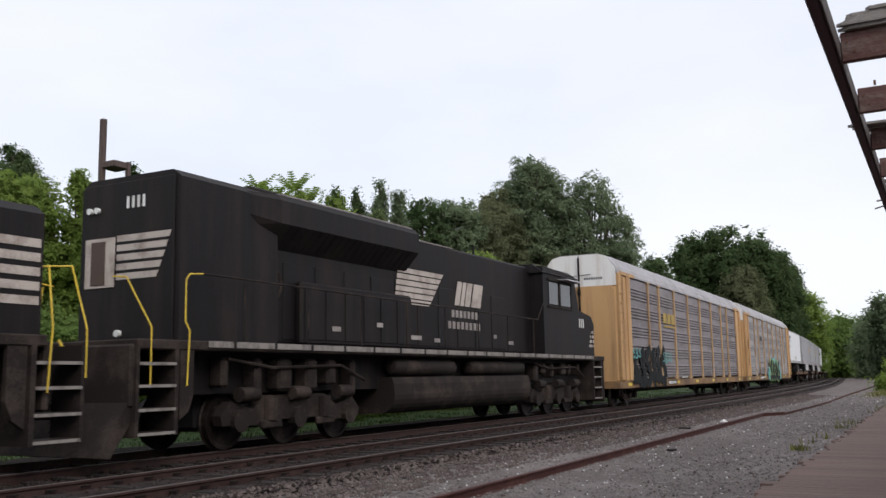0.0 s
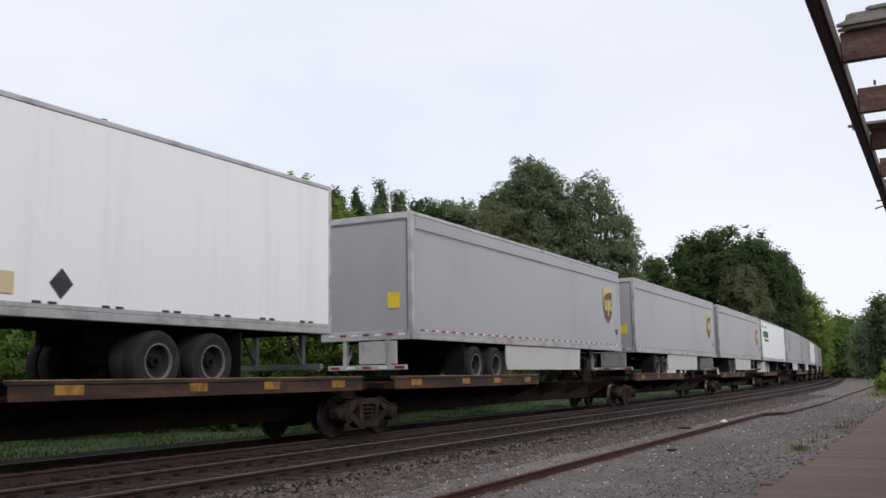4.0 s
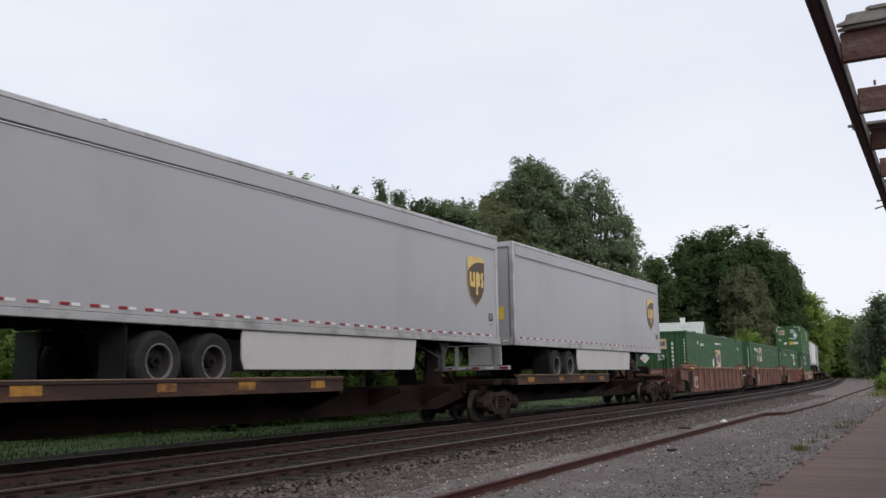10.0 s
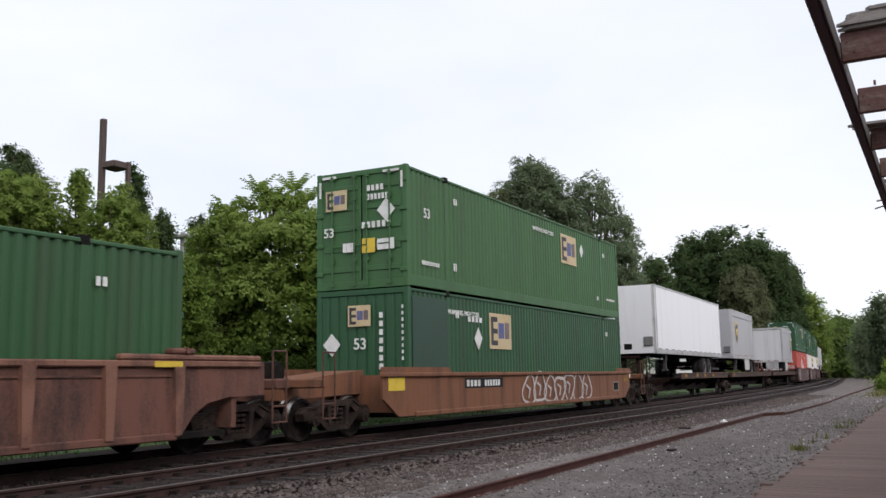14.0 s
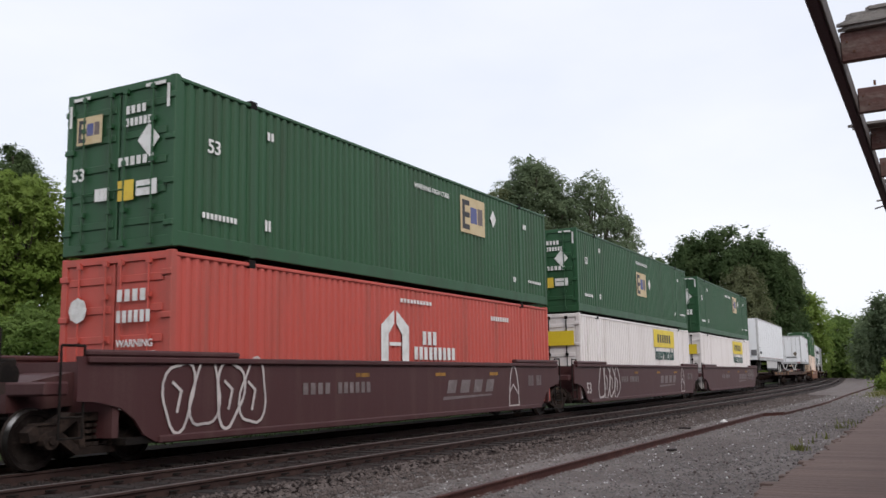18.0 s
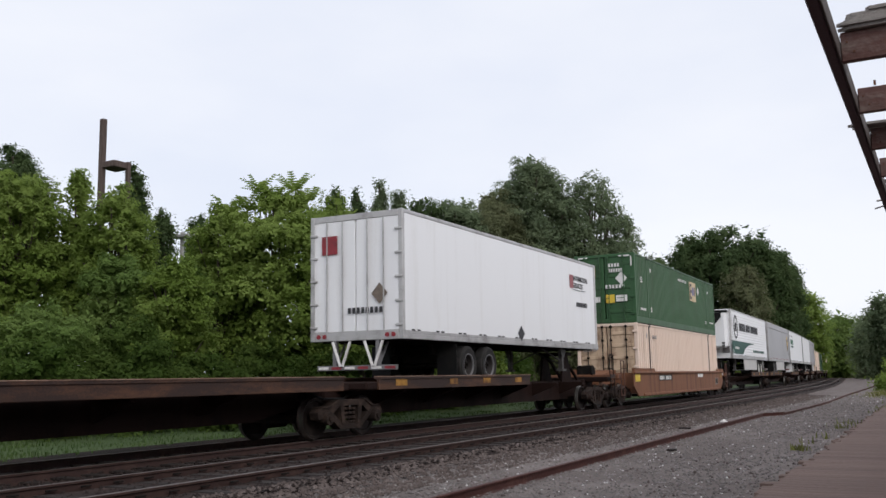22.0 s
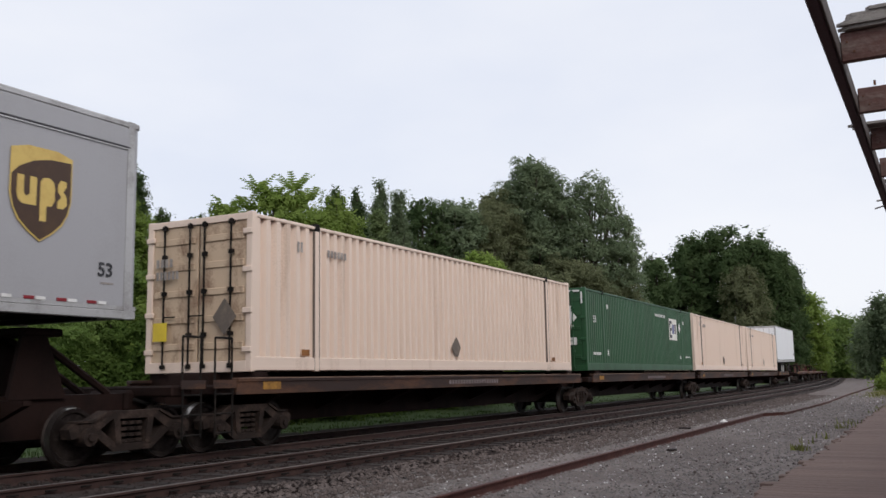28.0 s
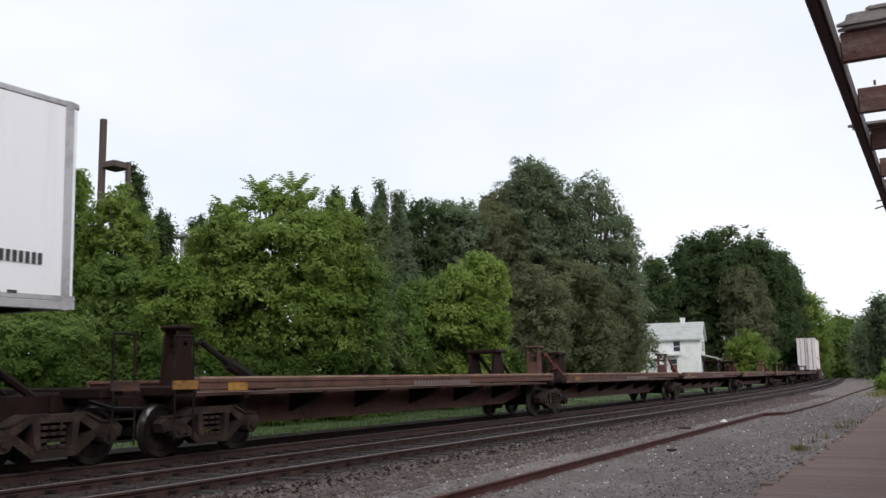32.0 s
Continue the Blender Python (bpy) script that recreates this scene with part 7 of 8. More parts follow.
# well cars
wells = [(o, s) for o, s, z, f in MOVERS if o.name.startswith("well_car")]
for o, s in wells:
    kind = o["label"].split()[0]
    y = -1.456
    if kind == "dark":
        part("number_mark", bars(Shape(), -4.0, y, 0.94, 0.95, 0.22, 4), GREY_DIM, o)
        part("number_mark", bars(Shape(), -2.85, y, 0.94, 1.25, 0.22, 6), GREY_DIM, o)
        for k, (a, b) in enumerate(((1.75, 0.6), (2.45, 0.65), (3.2, 0.6), (3.9, 0.6))):
            part("emblem_shape", Shape().prism([(a, 0.84), (a + b * 0.75, 0.84), (a + b * 0.75 + 0.12, 1.16), (a + 0.12, 1.16)], "y", y, y - 0.004), GREY_DIM, o, "grey slanted emblem shape")
        part("emblem_line", Shape().prism([(1.55, 0.68), (4.3, 0.74), (4.3, 0.78), (1.6, 0.76)], "y", y, y - 0.004), GREY_DIM, o)
        for x in (-2.2, 1.2, 4.2):
            part("reflector", Shape().box(x, x + 0.5, y, y - 0.004, 1.26, 1.34), PATCH, o)
        if s < 90:
            x0 = -7.55 if s < 70 else -6.7
            spray(o, x0, x0 + 2.4, 0.36, 1.6, y - 0.004, PALE_SPRAY, None, 4, int(s), "white sprayed bubble shapes", 0.05)
        if 70 < s < 90:
            writing("length_number", "53", o, PALE_SPRAY, -8.0, y, 0.62, 0.36)
        if s < 90:
            arch = [(5.75 + 0.33 * math.cos(a), 0.42 + 0.75 * math.sin(a) + 0.35 * max(math.sin(a), 0)) for a in [0.2244 * i for i in range(15)]]
            fig = strip(Shape(), arch + [arch[0]], 0.05, y - 0.004)
            strip(fig, [(5.45, 0.8), (5.7, 1.0), (6.0, 0.75)], 0.04, y - 0.008)
            part("spray_stroke", fig, PALE_SPRAY, o, "thin white sprayed outline")
        else:
            wild(o, 4.6, 7.4, 0.75, 1.45, y - 0.004, GREY_DIM, 7, int(s), "grey sprayed scrawl", 0.05)
            wild(o, 5.0, 7.2, 1.0, 1.5, y - 0.008, GREY_MARK, 6, int(s) + 2, "grey sprayed scrawl", 0.03)
        for x in (6.8, 7.4):
            part("marking_mark", bars(Shape(), x, y, 0.95, 0.4, 0.3, 3), GREY_DIM, o)
    elif kind == "dusty":
        part("number_plate", Shape().box(-5.1, -2.8, y, y - 0.003, 0.95, 1.2), BLACK, o)
        part("plate_mark", bars(Shape(), -5.0, y - 0.003, 0.99, 0.85, 0.16, 4), WHITE_MARK, o)
        part("plate_mark", bars(Shape(), -3.95, y - 0.003, 0.99, 1.0, 0.16, 6), WHITE_MARK, o)
        if s < 0:
            spray(o, -1.4, 4.4, 0.42, 1.28, y - 0.004, PALE_SPRAY, None, 7, 21, "pale sprayed bubble strokes", 0.07)
        else:
            part("painted_tag", bars(Shape(), 2.6, y, 1.05, 1.2, 0.17, 3, "side", 0.1), WHITE_MARK, o)
        part("yellow_patch", Shape().box(-8.8, -8.1, y, y - 0.004, 0.95, 1.25), YELLOW, o)
        part("yellow_patch", Shape().box(8.2, 8.75, y, y - 0.004, 0.98, 1.22), PATCH, o)
        part("white_square", Shape().box(8.95, 9.1, y, y - 0.004, 1.1, 1.28), WHITE_MARK, o)
        part("recess_panel", Shape().box(6.95, 7.5, y, y - 0.004, 0.68, 0.94), STEEL_DARK, o, "dark framed recess")
        part("recess_frame", Shape().rods([(6.93, y, 0.66), (7.52, y, 0.66), (7.52, y, 0.96), (6.93, y, 0.96), (6.93, y, 0.66)], 0.018), GREY_MARK, o)
    else:
        if s < -75:
            part("dark_panel", Shape().box(7.85, 9.1, y, y - 0.004, 0.98, 1.42), STEEL_DARK, o, "dark data panel")
            part("marking_mark", bars(Shape(), 8.1, y - 0.004, 1.05, 0.8, 0.05, 7), WHITE_MARK, o)
        part("dark_panel", Shape().box(-7.6, -6.9, y, y - 0.004, 0.5, 1.35), STEEL_DARK, o, "dark data panel")
        spray(o, -6.7, -5.4, 0.55, 1.1, y - 0.005, PALE_SPRAY, None, 3, int(s), "pale sprayed tag", 0.05)
        for x in (6.5, -7.3):
            part("reflector", Shape().box(x, x + 0.6, -1.525, -1.53, 1.45, 1.54), YELLOW, o)


# ---- trees ----
def leaves(rng, lobes, count, size, spread, corners, inside):
    """Leaf blades in flat sprays over the shells of many lobes, facing outwards and up, with larger ones inside."""
    lob = np.array(lobes)
    w = lob[:, 3] * lob[:, 4]
    per = 14
    k = max(int(count) // per, 4)
    pick = lob[rng.choice(len(lob), k, p=w / w.sum())]
    d = rng.normal(size=(k, 3))
    d /= np.linalg.norm(d, axis=1, keepdims=True)
    d[:, 2] = np.where(d[:, 2] < -0.4, -0.6 * d[:, 2], d[:, 2])
    rad = 0.86 + 0.2 * rng.random((k, 1)) ** 2
    c = pick[:, :3] + d * rad * pick[:, [3, 3, 4]]
    o = np.clip(rng.normal(size=(k, per, 3)), -1.7, 1.7) * (spread * (0.4 + 0.9 * rng.random((k, 1, 1))))
    o -= 0.65 * d[:, None, :] * (o * d[:, None, :]).sum(axis=2, keepdims=True)
    p = (c[:, None, :] + o * np.array((1, 1, 0.75))).reshape(-1, 3)
    face = np.repeat(d, per, axis=0)
    s = size * (0.6 + 0.8 * rng.random((len(p), 1)))
    m = max(int(count * inside), 10)
    pick = lob[rng.choice(len(lob), m, p=w / w.sum())]
    q = pick[:, :3] * np.array((0.8, 0.8, 1)) + rng.normal(size=(m, 3)) * 0.36 * pick[:, [3, 3, 4]]
    p = np.concatenate([p, q])
    face = np.concatenate([face, rng.normal(size=(m, 3)) * 0.4])
    s = np.concatenate([s, size * 2.4 * (0.6 + 0.8 * rng.random((m, 1)))])
    n = len(p)
    up = face * 0.8 + rng.normal(size=(n, 3)) * 0.24 + np.array((0, 0, 0.45))
    up /= np.linalg.norm(up, axis=1, keepdims=True) + 1e-6
    a = rng.normal(size=(n, 3))
    a -= up * (a * up).sum(axis=1, keepdims=True)
    a /= np.linalg.norm(a, axis=1, keepdims=True) + 1e-6
    b = np.cross(up, a) * s * 0.55
    a = a * s
    return np.stack([p - a, p + b, p + a, p - b] if corners == 4 else [p - a, p + 1.5 * b, p + a], 1)


def leaf_mesh(name, q):
    n, k = q.shape[:2]
    me = bpy.data.meshes.new(name)
    me.vertices.add(k * n)
    me.vertices.foreach_set("co", q.reshape(-1).astype(np.float32))
    me.loops.add(k * n)
    me.loops.foreach_set("vertex_index", np.arange(k * n, dtype=np.int32))
    me.polygons.add(n)
    me.polygons.foreach_set("loop_start", np.arange(0, k * n, k, dtype=np.int32))
    me.update(calc_edges=True)
    return me


def bulge(shape, f):
    """A crown's half width, from its foot (0) to its tip (1)."""
    if shape == "round":
        return max(1 - ((f - 0.42) / 0.62) ** 3.0, 0.06) ** 0.5 if f > 0.42 else 0.86 + 0.14 * f / 0.42
    if shape == "cone":
        return 1.04 - 0.92 * f
    return 0.9 if f < 0.75 else 0.9 * math.sqrt(max(1 - ((f - 0.75) / 0.28) ** 2, 0.05))


def tree(x, y, base, top, width, mat, label, seed=1, shape="round", low=0.2, cover=1.9, fine=1.0, inside=0.14, name="tree", trunk=True, group="trees"):
    """A tapered trunk with limbs and a crown of leaf sprays; x and y are its foot, width and top those of the crown."""
    rng = np.random.default_rng(seed)
    far = math.hypot(x, y)
    t = thing(name, label, name, group)
    t.location = (x, y, base)
    h = top - base
    size = max(0.0018 * far, 0.05) * fine * (0.9 if far > 45 else 1.0)
    lobes = []
    n = min(max(int(h * (1 - low) / max(width * 0.15, 0.5)), 5), 13)
    for k in range(n):
        f = k / (n - 1)
        half = width / 2 * bulge(shape, f) * (0.92 + 0.16 * rng.random())
        rz = h * (1 - low) / n * 0.8
        zc = h * low + rz * 0.6 + f * (h * (1 - low) - 1.5 * rz)
        m = min(max(int(6.2832 * half / max(width * 0.19, 0.4)), 3), 11)
        for j in range(m):
            a = (j + 0.7 * rng.random() + 0.5 * k) * 6.2832 / m
            r = half * (0.5 + 0.24 * rng.random())
            lobes.append((math.cos(a) * r, math.sin(a) * r, zc + 0.4 * rz * rng.normal(), max(half * (0.2 + 0.24 * rng.random() ** 1.5), 0.2), rz * (0.55 + 0.6 * rng.random())))
    lobes.append((0, 0, h * 0.9, max(width * (0.1 if shape == "cone" else 0.2), 0.2), 0.075 * h))
    if trunk:
        tr = Shape()
        r0 = max(0.02 * h, 0.05)
        pts = [Vector((0.02 * width * rng.normal() * (k > 0), 0.02 * width * rng.normal() * (k > 0), h * 0.8 * k / 5 - (0.3 if k == 0 else 0))) for k in range(6)]
        for k in range(5):
            p, q = pts[k], pts[k + 1]
            ra, rb = r0 * (1 - 0.17 * k), r0 * (1 - 0.17 * (k + 1))
            v = [(p.x + ra * math.cos(0.785 * i), p.y + ra * math.sin(0.785 * i), p.z) for i in range(8)] + [(q.x + rb * math.cos(0.785 * i), q.y + rb * math.sin(0.785 * i), q.z) for i in range(8)]
            tr.add(v, [(i, (i + 1) % 8, (i + 1) % 8 + 8, i + 8) for i in range(8)])
        for lx, ly, lz, rx, rz in lobes[:: 3]:
            k = min(int(lz / (h * 0.8) * 5), 4)
            tr.bar(pts[max(k - 1, 0)], (lx, ly, lz), r0 * 0.2, 5)
        part("trunk", tr, BARK, t)
    corners = 4 if far < 45 else 3
    area = 2.67 * width * h * (1 - low)
    count = cover * area / ((1.1 if corners == 4 else 0.83) * size * size)
    part("crown", leaf_mesh("crown", leaves(rng, lobes, min(count, 90000), size, size * 2.6, corners, inside)), mat, t)
    return t


LOCUST = "bright green young tree at the edge of the grass"
SAP = "bright green leafy sapling beside the tracks"
DARKT = "dark green full-grown tree in the distance"
GREYT = "tall grey-green tree with a broad rounded crown"
# the near row, from the camera's side outwards
tree(17.9, 27.6, 1.0, 8.2, 4.4, LEAF_BRIGHT, LOCUST, 11, low=0.24)
tree(19.8, 26.4, 1.0, 8.4, 3.6, LEAF_BRIGHT, LOCUST, 10, low=0.24)
tree(21.2, 25.3, 0.9, 8.7, 2.9, LEAF_BRIGHT, LOCUST, 12, "cone")
tree(21.5, 23.8, 0.8, 7.8, 3.0, LEAF_BRIGHT, LOCUST, 13, low=0.24)
tree(20.2, 22.2, 0.8, 5.3, 2.9, LEAF_MID, SAP, 14, low=0.24)
tree(20.7, 20.4, 0.6, 5.1, 2.7, LEAF_BRIGHT, SAP, 24)
tree(16.9, 21.6, 0.6, 3.5, 3.2, LEAF_MID, SAP, 25, low=0.24)
tree(22.6, 22.0, 0.7, 5.4, 2.6, LEAF_MID, SAP, 26, low=0.24)
ail = tree(25.6, 20.1, 0.6, 8.1, 5.2, LEAF_BRIGHT, "bright green young tree with long feathery top fronds", 15)
tree(24.2, 21.6, 0.6, 7.4, 3.0, LEAF_BRIGHT, LOCUST, 27, low=0.24)
tree(27.1, 18.9, 0.6, 7.9, 2.8, LEAF_BRIGHT, LOCUST, 16)
tree(27.7, 18.2, 0.5, 6.2, 2.2, LEAF_MID, SAP, 28, low=0.24)
tree(30.4, 19.2, 0.55, 7.8, 2.5, LEAF_PALE, "pale green slender sapling between darker trees", 17, "cone")
tree(31.6, 19.0, 0.5, 5.0, 2.4, LEAF_MID, SAP, 18, low=0.24)
tree(35.4, 18.5, 0.5, 6.2, 4.6, LEAF_BRIGHT, SAP, 19)
tree(36.9, 17.9, 0.5, 7.1, 2.9, LEAF_BRIGHT, SAP, 20)
tree(33.7, 19.4, 0.5, 5.5, 2.6, LEAF_MID, SAP, 29)
tree(29.0, 26.0, 0.9, 6.2, 5.0, LEAF_DARK, DARKT, 21, cover=1.2)
tree(36.0, 24.0, 0.8, 7.2, 5.0, LEAF_DARK, DARKT, 22, cover=1.2)
tree(42.0, 22.0, 0.8, 6.6, 6.0, LEAF_DARK, DARKT, 23, cover=1.2)
# low growth under them, its leaf colour darkened for the shade there
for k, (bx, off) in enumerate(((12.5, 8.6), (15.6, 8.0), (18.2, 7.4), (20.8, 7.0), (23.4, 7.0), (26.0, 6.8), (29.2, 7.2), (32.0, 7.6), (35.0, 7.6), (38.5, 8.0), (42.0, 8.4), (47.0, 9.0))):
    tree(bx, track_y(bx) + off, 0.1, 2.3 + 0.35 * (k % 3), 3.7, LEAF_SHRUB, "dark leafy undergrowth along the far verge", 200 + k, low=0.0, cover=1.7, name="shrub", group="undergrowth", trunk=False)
# farther dark trees behind them
tree(36.9, 49.8, 1.3, 16.0, 5.3, LEAF_DARK, DARKT, 31)
tree(33.8, 49.6, 1.3, 14.6, 5.6, LEAF_DARK, DARKT, 32)
tree(41.0, 43.8, 1.2, 14.9, 1.9, LEAF_DARK, DARKT, 33, "column")
tree(42.2, 42.7, 1.2, 12.1, 2.2, LEAF_DARK, DARKT, 44, "column")
tree(52.4, 49.3, 1.2, 13.9, 3.0, LEAF_DARK, DARKT, 45)
tree(44.0, 41.0, 1.2, 9.4, 6.0, LEAF_MID, DARKT, 36, cover=1.2)
tree(54.9, 38.4, 1.1, 15.3, 2.6, LEAF_DARK, DARKT, 34, "column", cover=1.5)
tree(55.0, 36.5, 1.1, 14.8, 1.5, LEAF_DARK, DARKT, 35, "column", cover=1.5)
tree(55.5, 37.0, 1.1, 13.4, 6.0, LEAF_DARK, DARKT, 37, cover=1.3)
tree(54.2, 34.0, 1.1, 14.9, 5.0, LEAF_GREY, "tall grey-green conifer behind the young trees", 39, "cone")
tree(55.7, 33.4, 1.1, 14.6, 5.0, LEAF_GREY, "tall grey-green conifer behind the young trees", 40, "cone")
tree(59.3, 33.4, 1.1, 14.8, 6.0, LEAF_DARK, DARKT, 41, cover=1.5)
tree(61.0, 31.6, 1.1, 14.8, 6.0, LEAF_GREY, DARKT, 42, cover=1.5)
tree(63.1, 30.6, 1.1, 14.4, 4.5, LEAF_OLIVE, DARKT, 38, cover=1.5)
tree(62.0, 26.0, 0.9, 9.5, 6.5, LEAF_OLIVE, DARKT, 43, cover=1.4)
# the big rounded trees
tree(75.6, 31.3, 1.2, 20.9, 10.6, LEAF_GREY, GREYT, 51, low=0.02)
tree(78.5, 27.2, 1.1, 19.2, 9.0, LEAF_GREY, GREYT, 52, low=0.02, inside=0.03, cover=1.5)
tree(70.8, 32.9, 1.1, 17.0, 7.0, LEAF_OLIVE, GREYT, 53, low=0.02)
tree(80.3, 25.0, 1.0, 16.4, 5.0, LEAF_GREY, GREYT, 54, low=0.02, cover=1.2, inside=0.03)
tree(71.5, 26.8, 0.9, 11.2, 9.6, LEAF_OLIVE, GREYT, 55, low=0.02, cover=1.5)
tree(77.0, 25.0, 0.9, 9.8, 7.0, LEAF_OLIVE, GREYT, 56, low=0.02, cover=1.5)
tree(135.1, 36.9, 1.2, 18.8, 6.6, LEAF_DARK, DARKT, 58)
# round and behind the house
tree(153.0, 30.6, 1.2, 25.2, 17.0, LEAF_DARK, DARKT, 61, low=0.02)
tree(149.8, 35.2, 1.2, 23.6, 10.0, LEAF_DARK, DARKT, 62, low=0.02)
tree(155.9, 25.8, 1.2, 23.4, 10.4, LEAF_DARK, DARKT, 63, low=0.02)
tree(158.4, 22.8, 1.2, 21.2, 6.4, LEAF_DARK, DARKT, 57, low=0.02)
tree(164.6, 21.6, 1.2, 19.2, 4.6, LEAF_DARK, DARKT, 64, low=0.02)
tree(147.5, 26.6, 1.1, 18.0, 9.0, LEAF_OLIVE, DARKT, 65, low=0.02, cover=1.4)
tree(176.5, 21.6, 1.2, 16.0, 9.0, LEAF_BRIGHT, "bright green tree beside the far bend", 66, low=0.02)
tree(190.0, 27.0, 1.2, 13.0, 12, LEAF_MID, DARKT, 67, low=0.02, cover=1.4)
tree(127.0, 22.9, 0.9, 6.9, 5.6, LEAF_BRIGHT, "bright green bush in front of the house", 68, low=0.02, name="bush", group="bushes")
tree(130.5, 21.4, 0.9, 4.8, 4.0, LEAF_MID, "green bush in front of the house", 69, low=0.02, name="bush", group="bushes")
tree(110.5, 31.8, 1.0, 6.8, 5.0, LEAF_DARK, "small thin-leaved tree before the white house", 70, cover=0.35, inside=0.01)
tree(108.0, 33.4, 1.0, 5.6, 4.0, LEAF_DARK, "small thin-leaved tree before the white house", 71, cover=0.5, inside=0.02)
# where the train comes out from behind the woods
RIGHT = "grey-green trees that hide the far end of the line"
tree(214.0, 18.4, 0.2, 13.0, 11, LEAF_MID, RIGHT, 81, low=0.0, cover=1.5)
tree(188.0, 12.0, 0.1, 11.4, 8.0, LEAF_GREY, RIGHT, 82, low=0.0, cover=1.5)
tree(164.8, 8.6, 0.1, 13.4, 6.0, LEAF_GREY, RIGHT, 83, low=0.0)
tree(159.9, 4.6, 0.1, 14.2, 7.6, LEAF_GREY, RIGHT, 84, low=0.0)
tree(225.0, 21.0, 0.2, 13.6, 12, LEAF_MID, RIGHT, 85, low=0.0, cover=1.4)
tree(240.0, 14.0, 0.2, 14.4, 15, LEAF_MID, RIGHT, 86, low=0.0, cover=1.4)
tree(112.0, 3.0, 0.0, 4.6, 5.0, LEAF_BRIGHT, "light green bush beside the old siding", 87, low=0.0, name="bush", group="bushes")
tree(84.0, 3.0, 0.0, 2.6, 3.4, LEAF_BRIGHT, "light green bush beside the old siding", 88, low=0.0, name="bush", group="bushes")
tree(75.0, 3.6, 0.0, 1.0, 3.0, LEAF_BRIGHT, "low green weeds beside the old siding", 89, low=0.0, name="bush", group="bushes", trunk=False)


def fronds(parent, base):
    """Long feathery leaves that stand out of the young tree's top."""
    rng = random.Random(5)
    for fx, fy, top in base:
        sh = Shape()
        for k in range(12):
            a = 2.4 * k + rng.uniform(0, 0.3)
            rise = rng.uniform(-0.1, 1.6)
            p = Vector((fx, fy, top - 0.7))
            d = Vector((math.cos(a), math.sin(a), rise)).normalized()
            side = d.cross(Vector((0, 0, 1))).normalized()
            ln = rng.uniform(0.55, 0.95)
            for i in range(7):
                q = p + d * ln * (0.2 + 0.8 * i / 6) - Vector((0, 0, 0.08 * (i / 6) ** 2))
                for sgn in (-1, 1):
                    tip = q + side * sgn * 0.2 * (1.1 - 0.5 * i / 6) + d * 0.06 - Vector((0, 0, 0.04))
                    w = d * 0.035
                    sh.add([tuple(q - w), tuple(q + w), tuple(tip + w * 0.4), tuple(tip - w * 0.4)], [(0, 1, 2, 3)])
            sh.bar(p, p + d * ln * 0.9, 0.008, 4)
        sh.bar((fx, fy, top - 2.0), (fx, fy, top - 0.6), 0.02, 5)
        part("frond", sh, LEAF_BRIGHT, parent, "feathery compound leaves")


fronds(ail, [(-1.0, 1.6, 7.35), (-0.75, 1.3, 7.0), (-0.35, 0.75, 8.15), (-0.1, 0.5, 7.7), (0.35, -0.25, 8.2), (0.15, 0.2, 7.7), (0.6, -0.6, 7.8), (-0.6, 1.1, 7.5)])


# ---- poles, house, canopy ----
def poles():
    p = thing("pole", "weathered brown timber pole rising above the young trees", "pole", "poles")
    p.location = (30.7, 35.1, 0)
    part("post", Shape().box(-0.13, 0.13, -0.13, 0.13, 0.6, 14.2, 0.02), POLE, p)
    part("crossarm", Shape().box(-0.1, 0.95, -0.95, 0.1, 11.75, 12.05, 0.02), POLE, p)
    q = thing("pole", "shorter timber pole joined by a crossarm", "pole", "poles")
    q.location = (31.5, 34.2, 0)
    part("post", Shape().box(-0.1, 0.1, -0.1, 0.1, 0.6, 12.1, 0.02), POLE, q)
    t = thing("utility_pole", "pale grey utility pole with a crossarm", "pole", "poles")
    t.location = (44.2, 42.9, 0)
    part("post", Shape().cyl("z", (0, 0), 0.16, 0.8, 11.1, 12, 0.13), PALE_POLE, t)
    part("crossarm", Shape().box(-0.42, 0.42, -0.75, 0.75, 10.75, 10.9), PALE_POLE, t)
    for k in (-0.68, -0.3, 0.3, 0.68):
        part("insulator", Shape().cyl("z", (k * 0.55, -k), 0.05, 10.9, 11.08, 8), PALE_POLE, t)
    for x, y, top, r in ((62.2, 30.4, 12.2, 0.13), (59.6, 35.2, 12.0, 0.12), (144.9, 27.6, 10.0, 0.14)):
        u = thing("pole", "thin grey pole among the trees", "pole", "poles")
        u.location = (x, y, 0)
        part("post", Shape().cyl("z", (0, 0), r, 0.6, top, 10, r * 0.8), PALE_POLE, u)
    f = thing("post", "short pale marker post beside the bushes", "post", "poles")
    f.location = (92.0, 4.4, 0)
    part("shaft", Shape().box(-0.08, 0.08, -0.08, 0.08, -0.1, 1.9, 0.02), PALE_POLE, f)


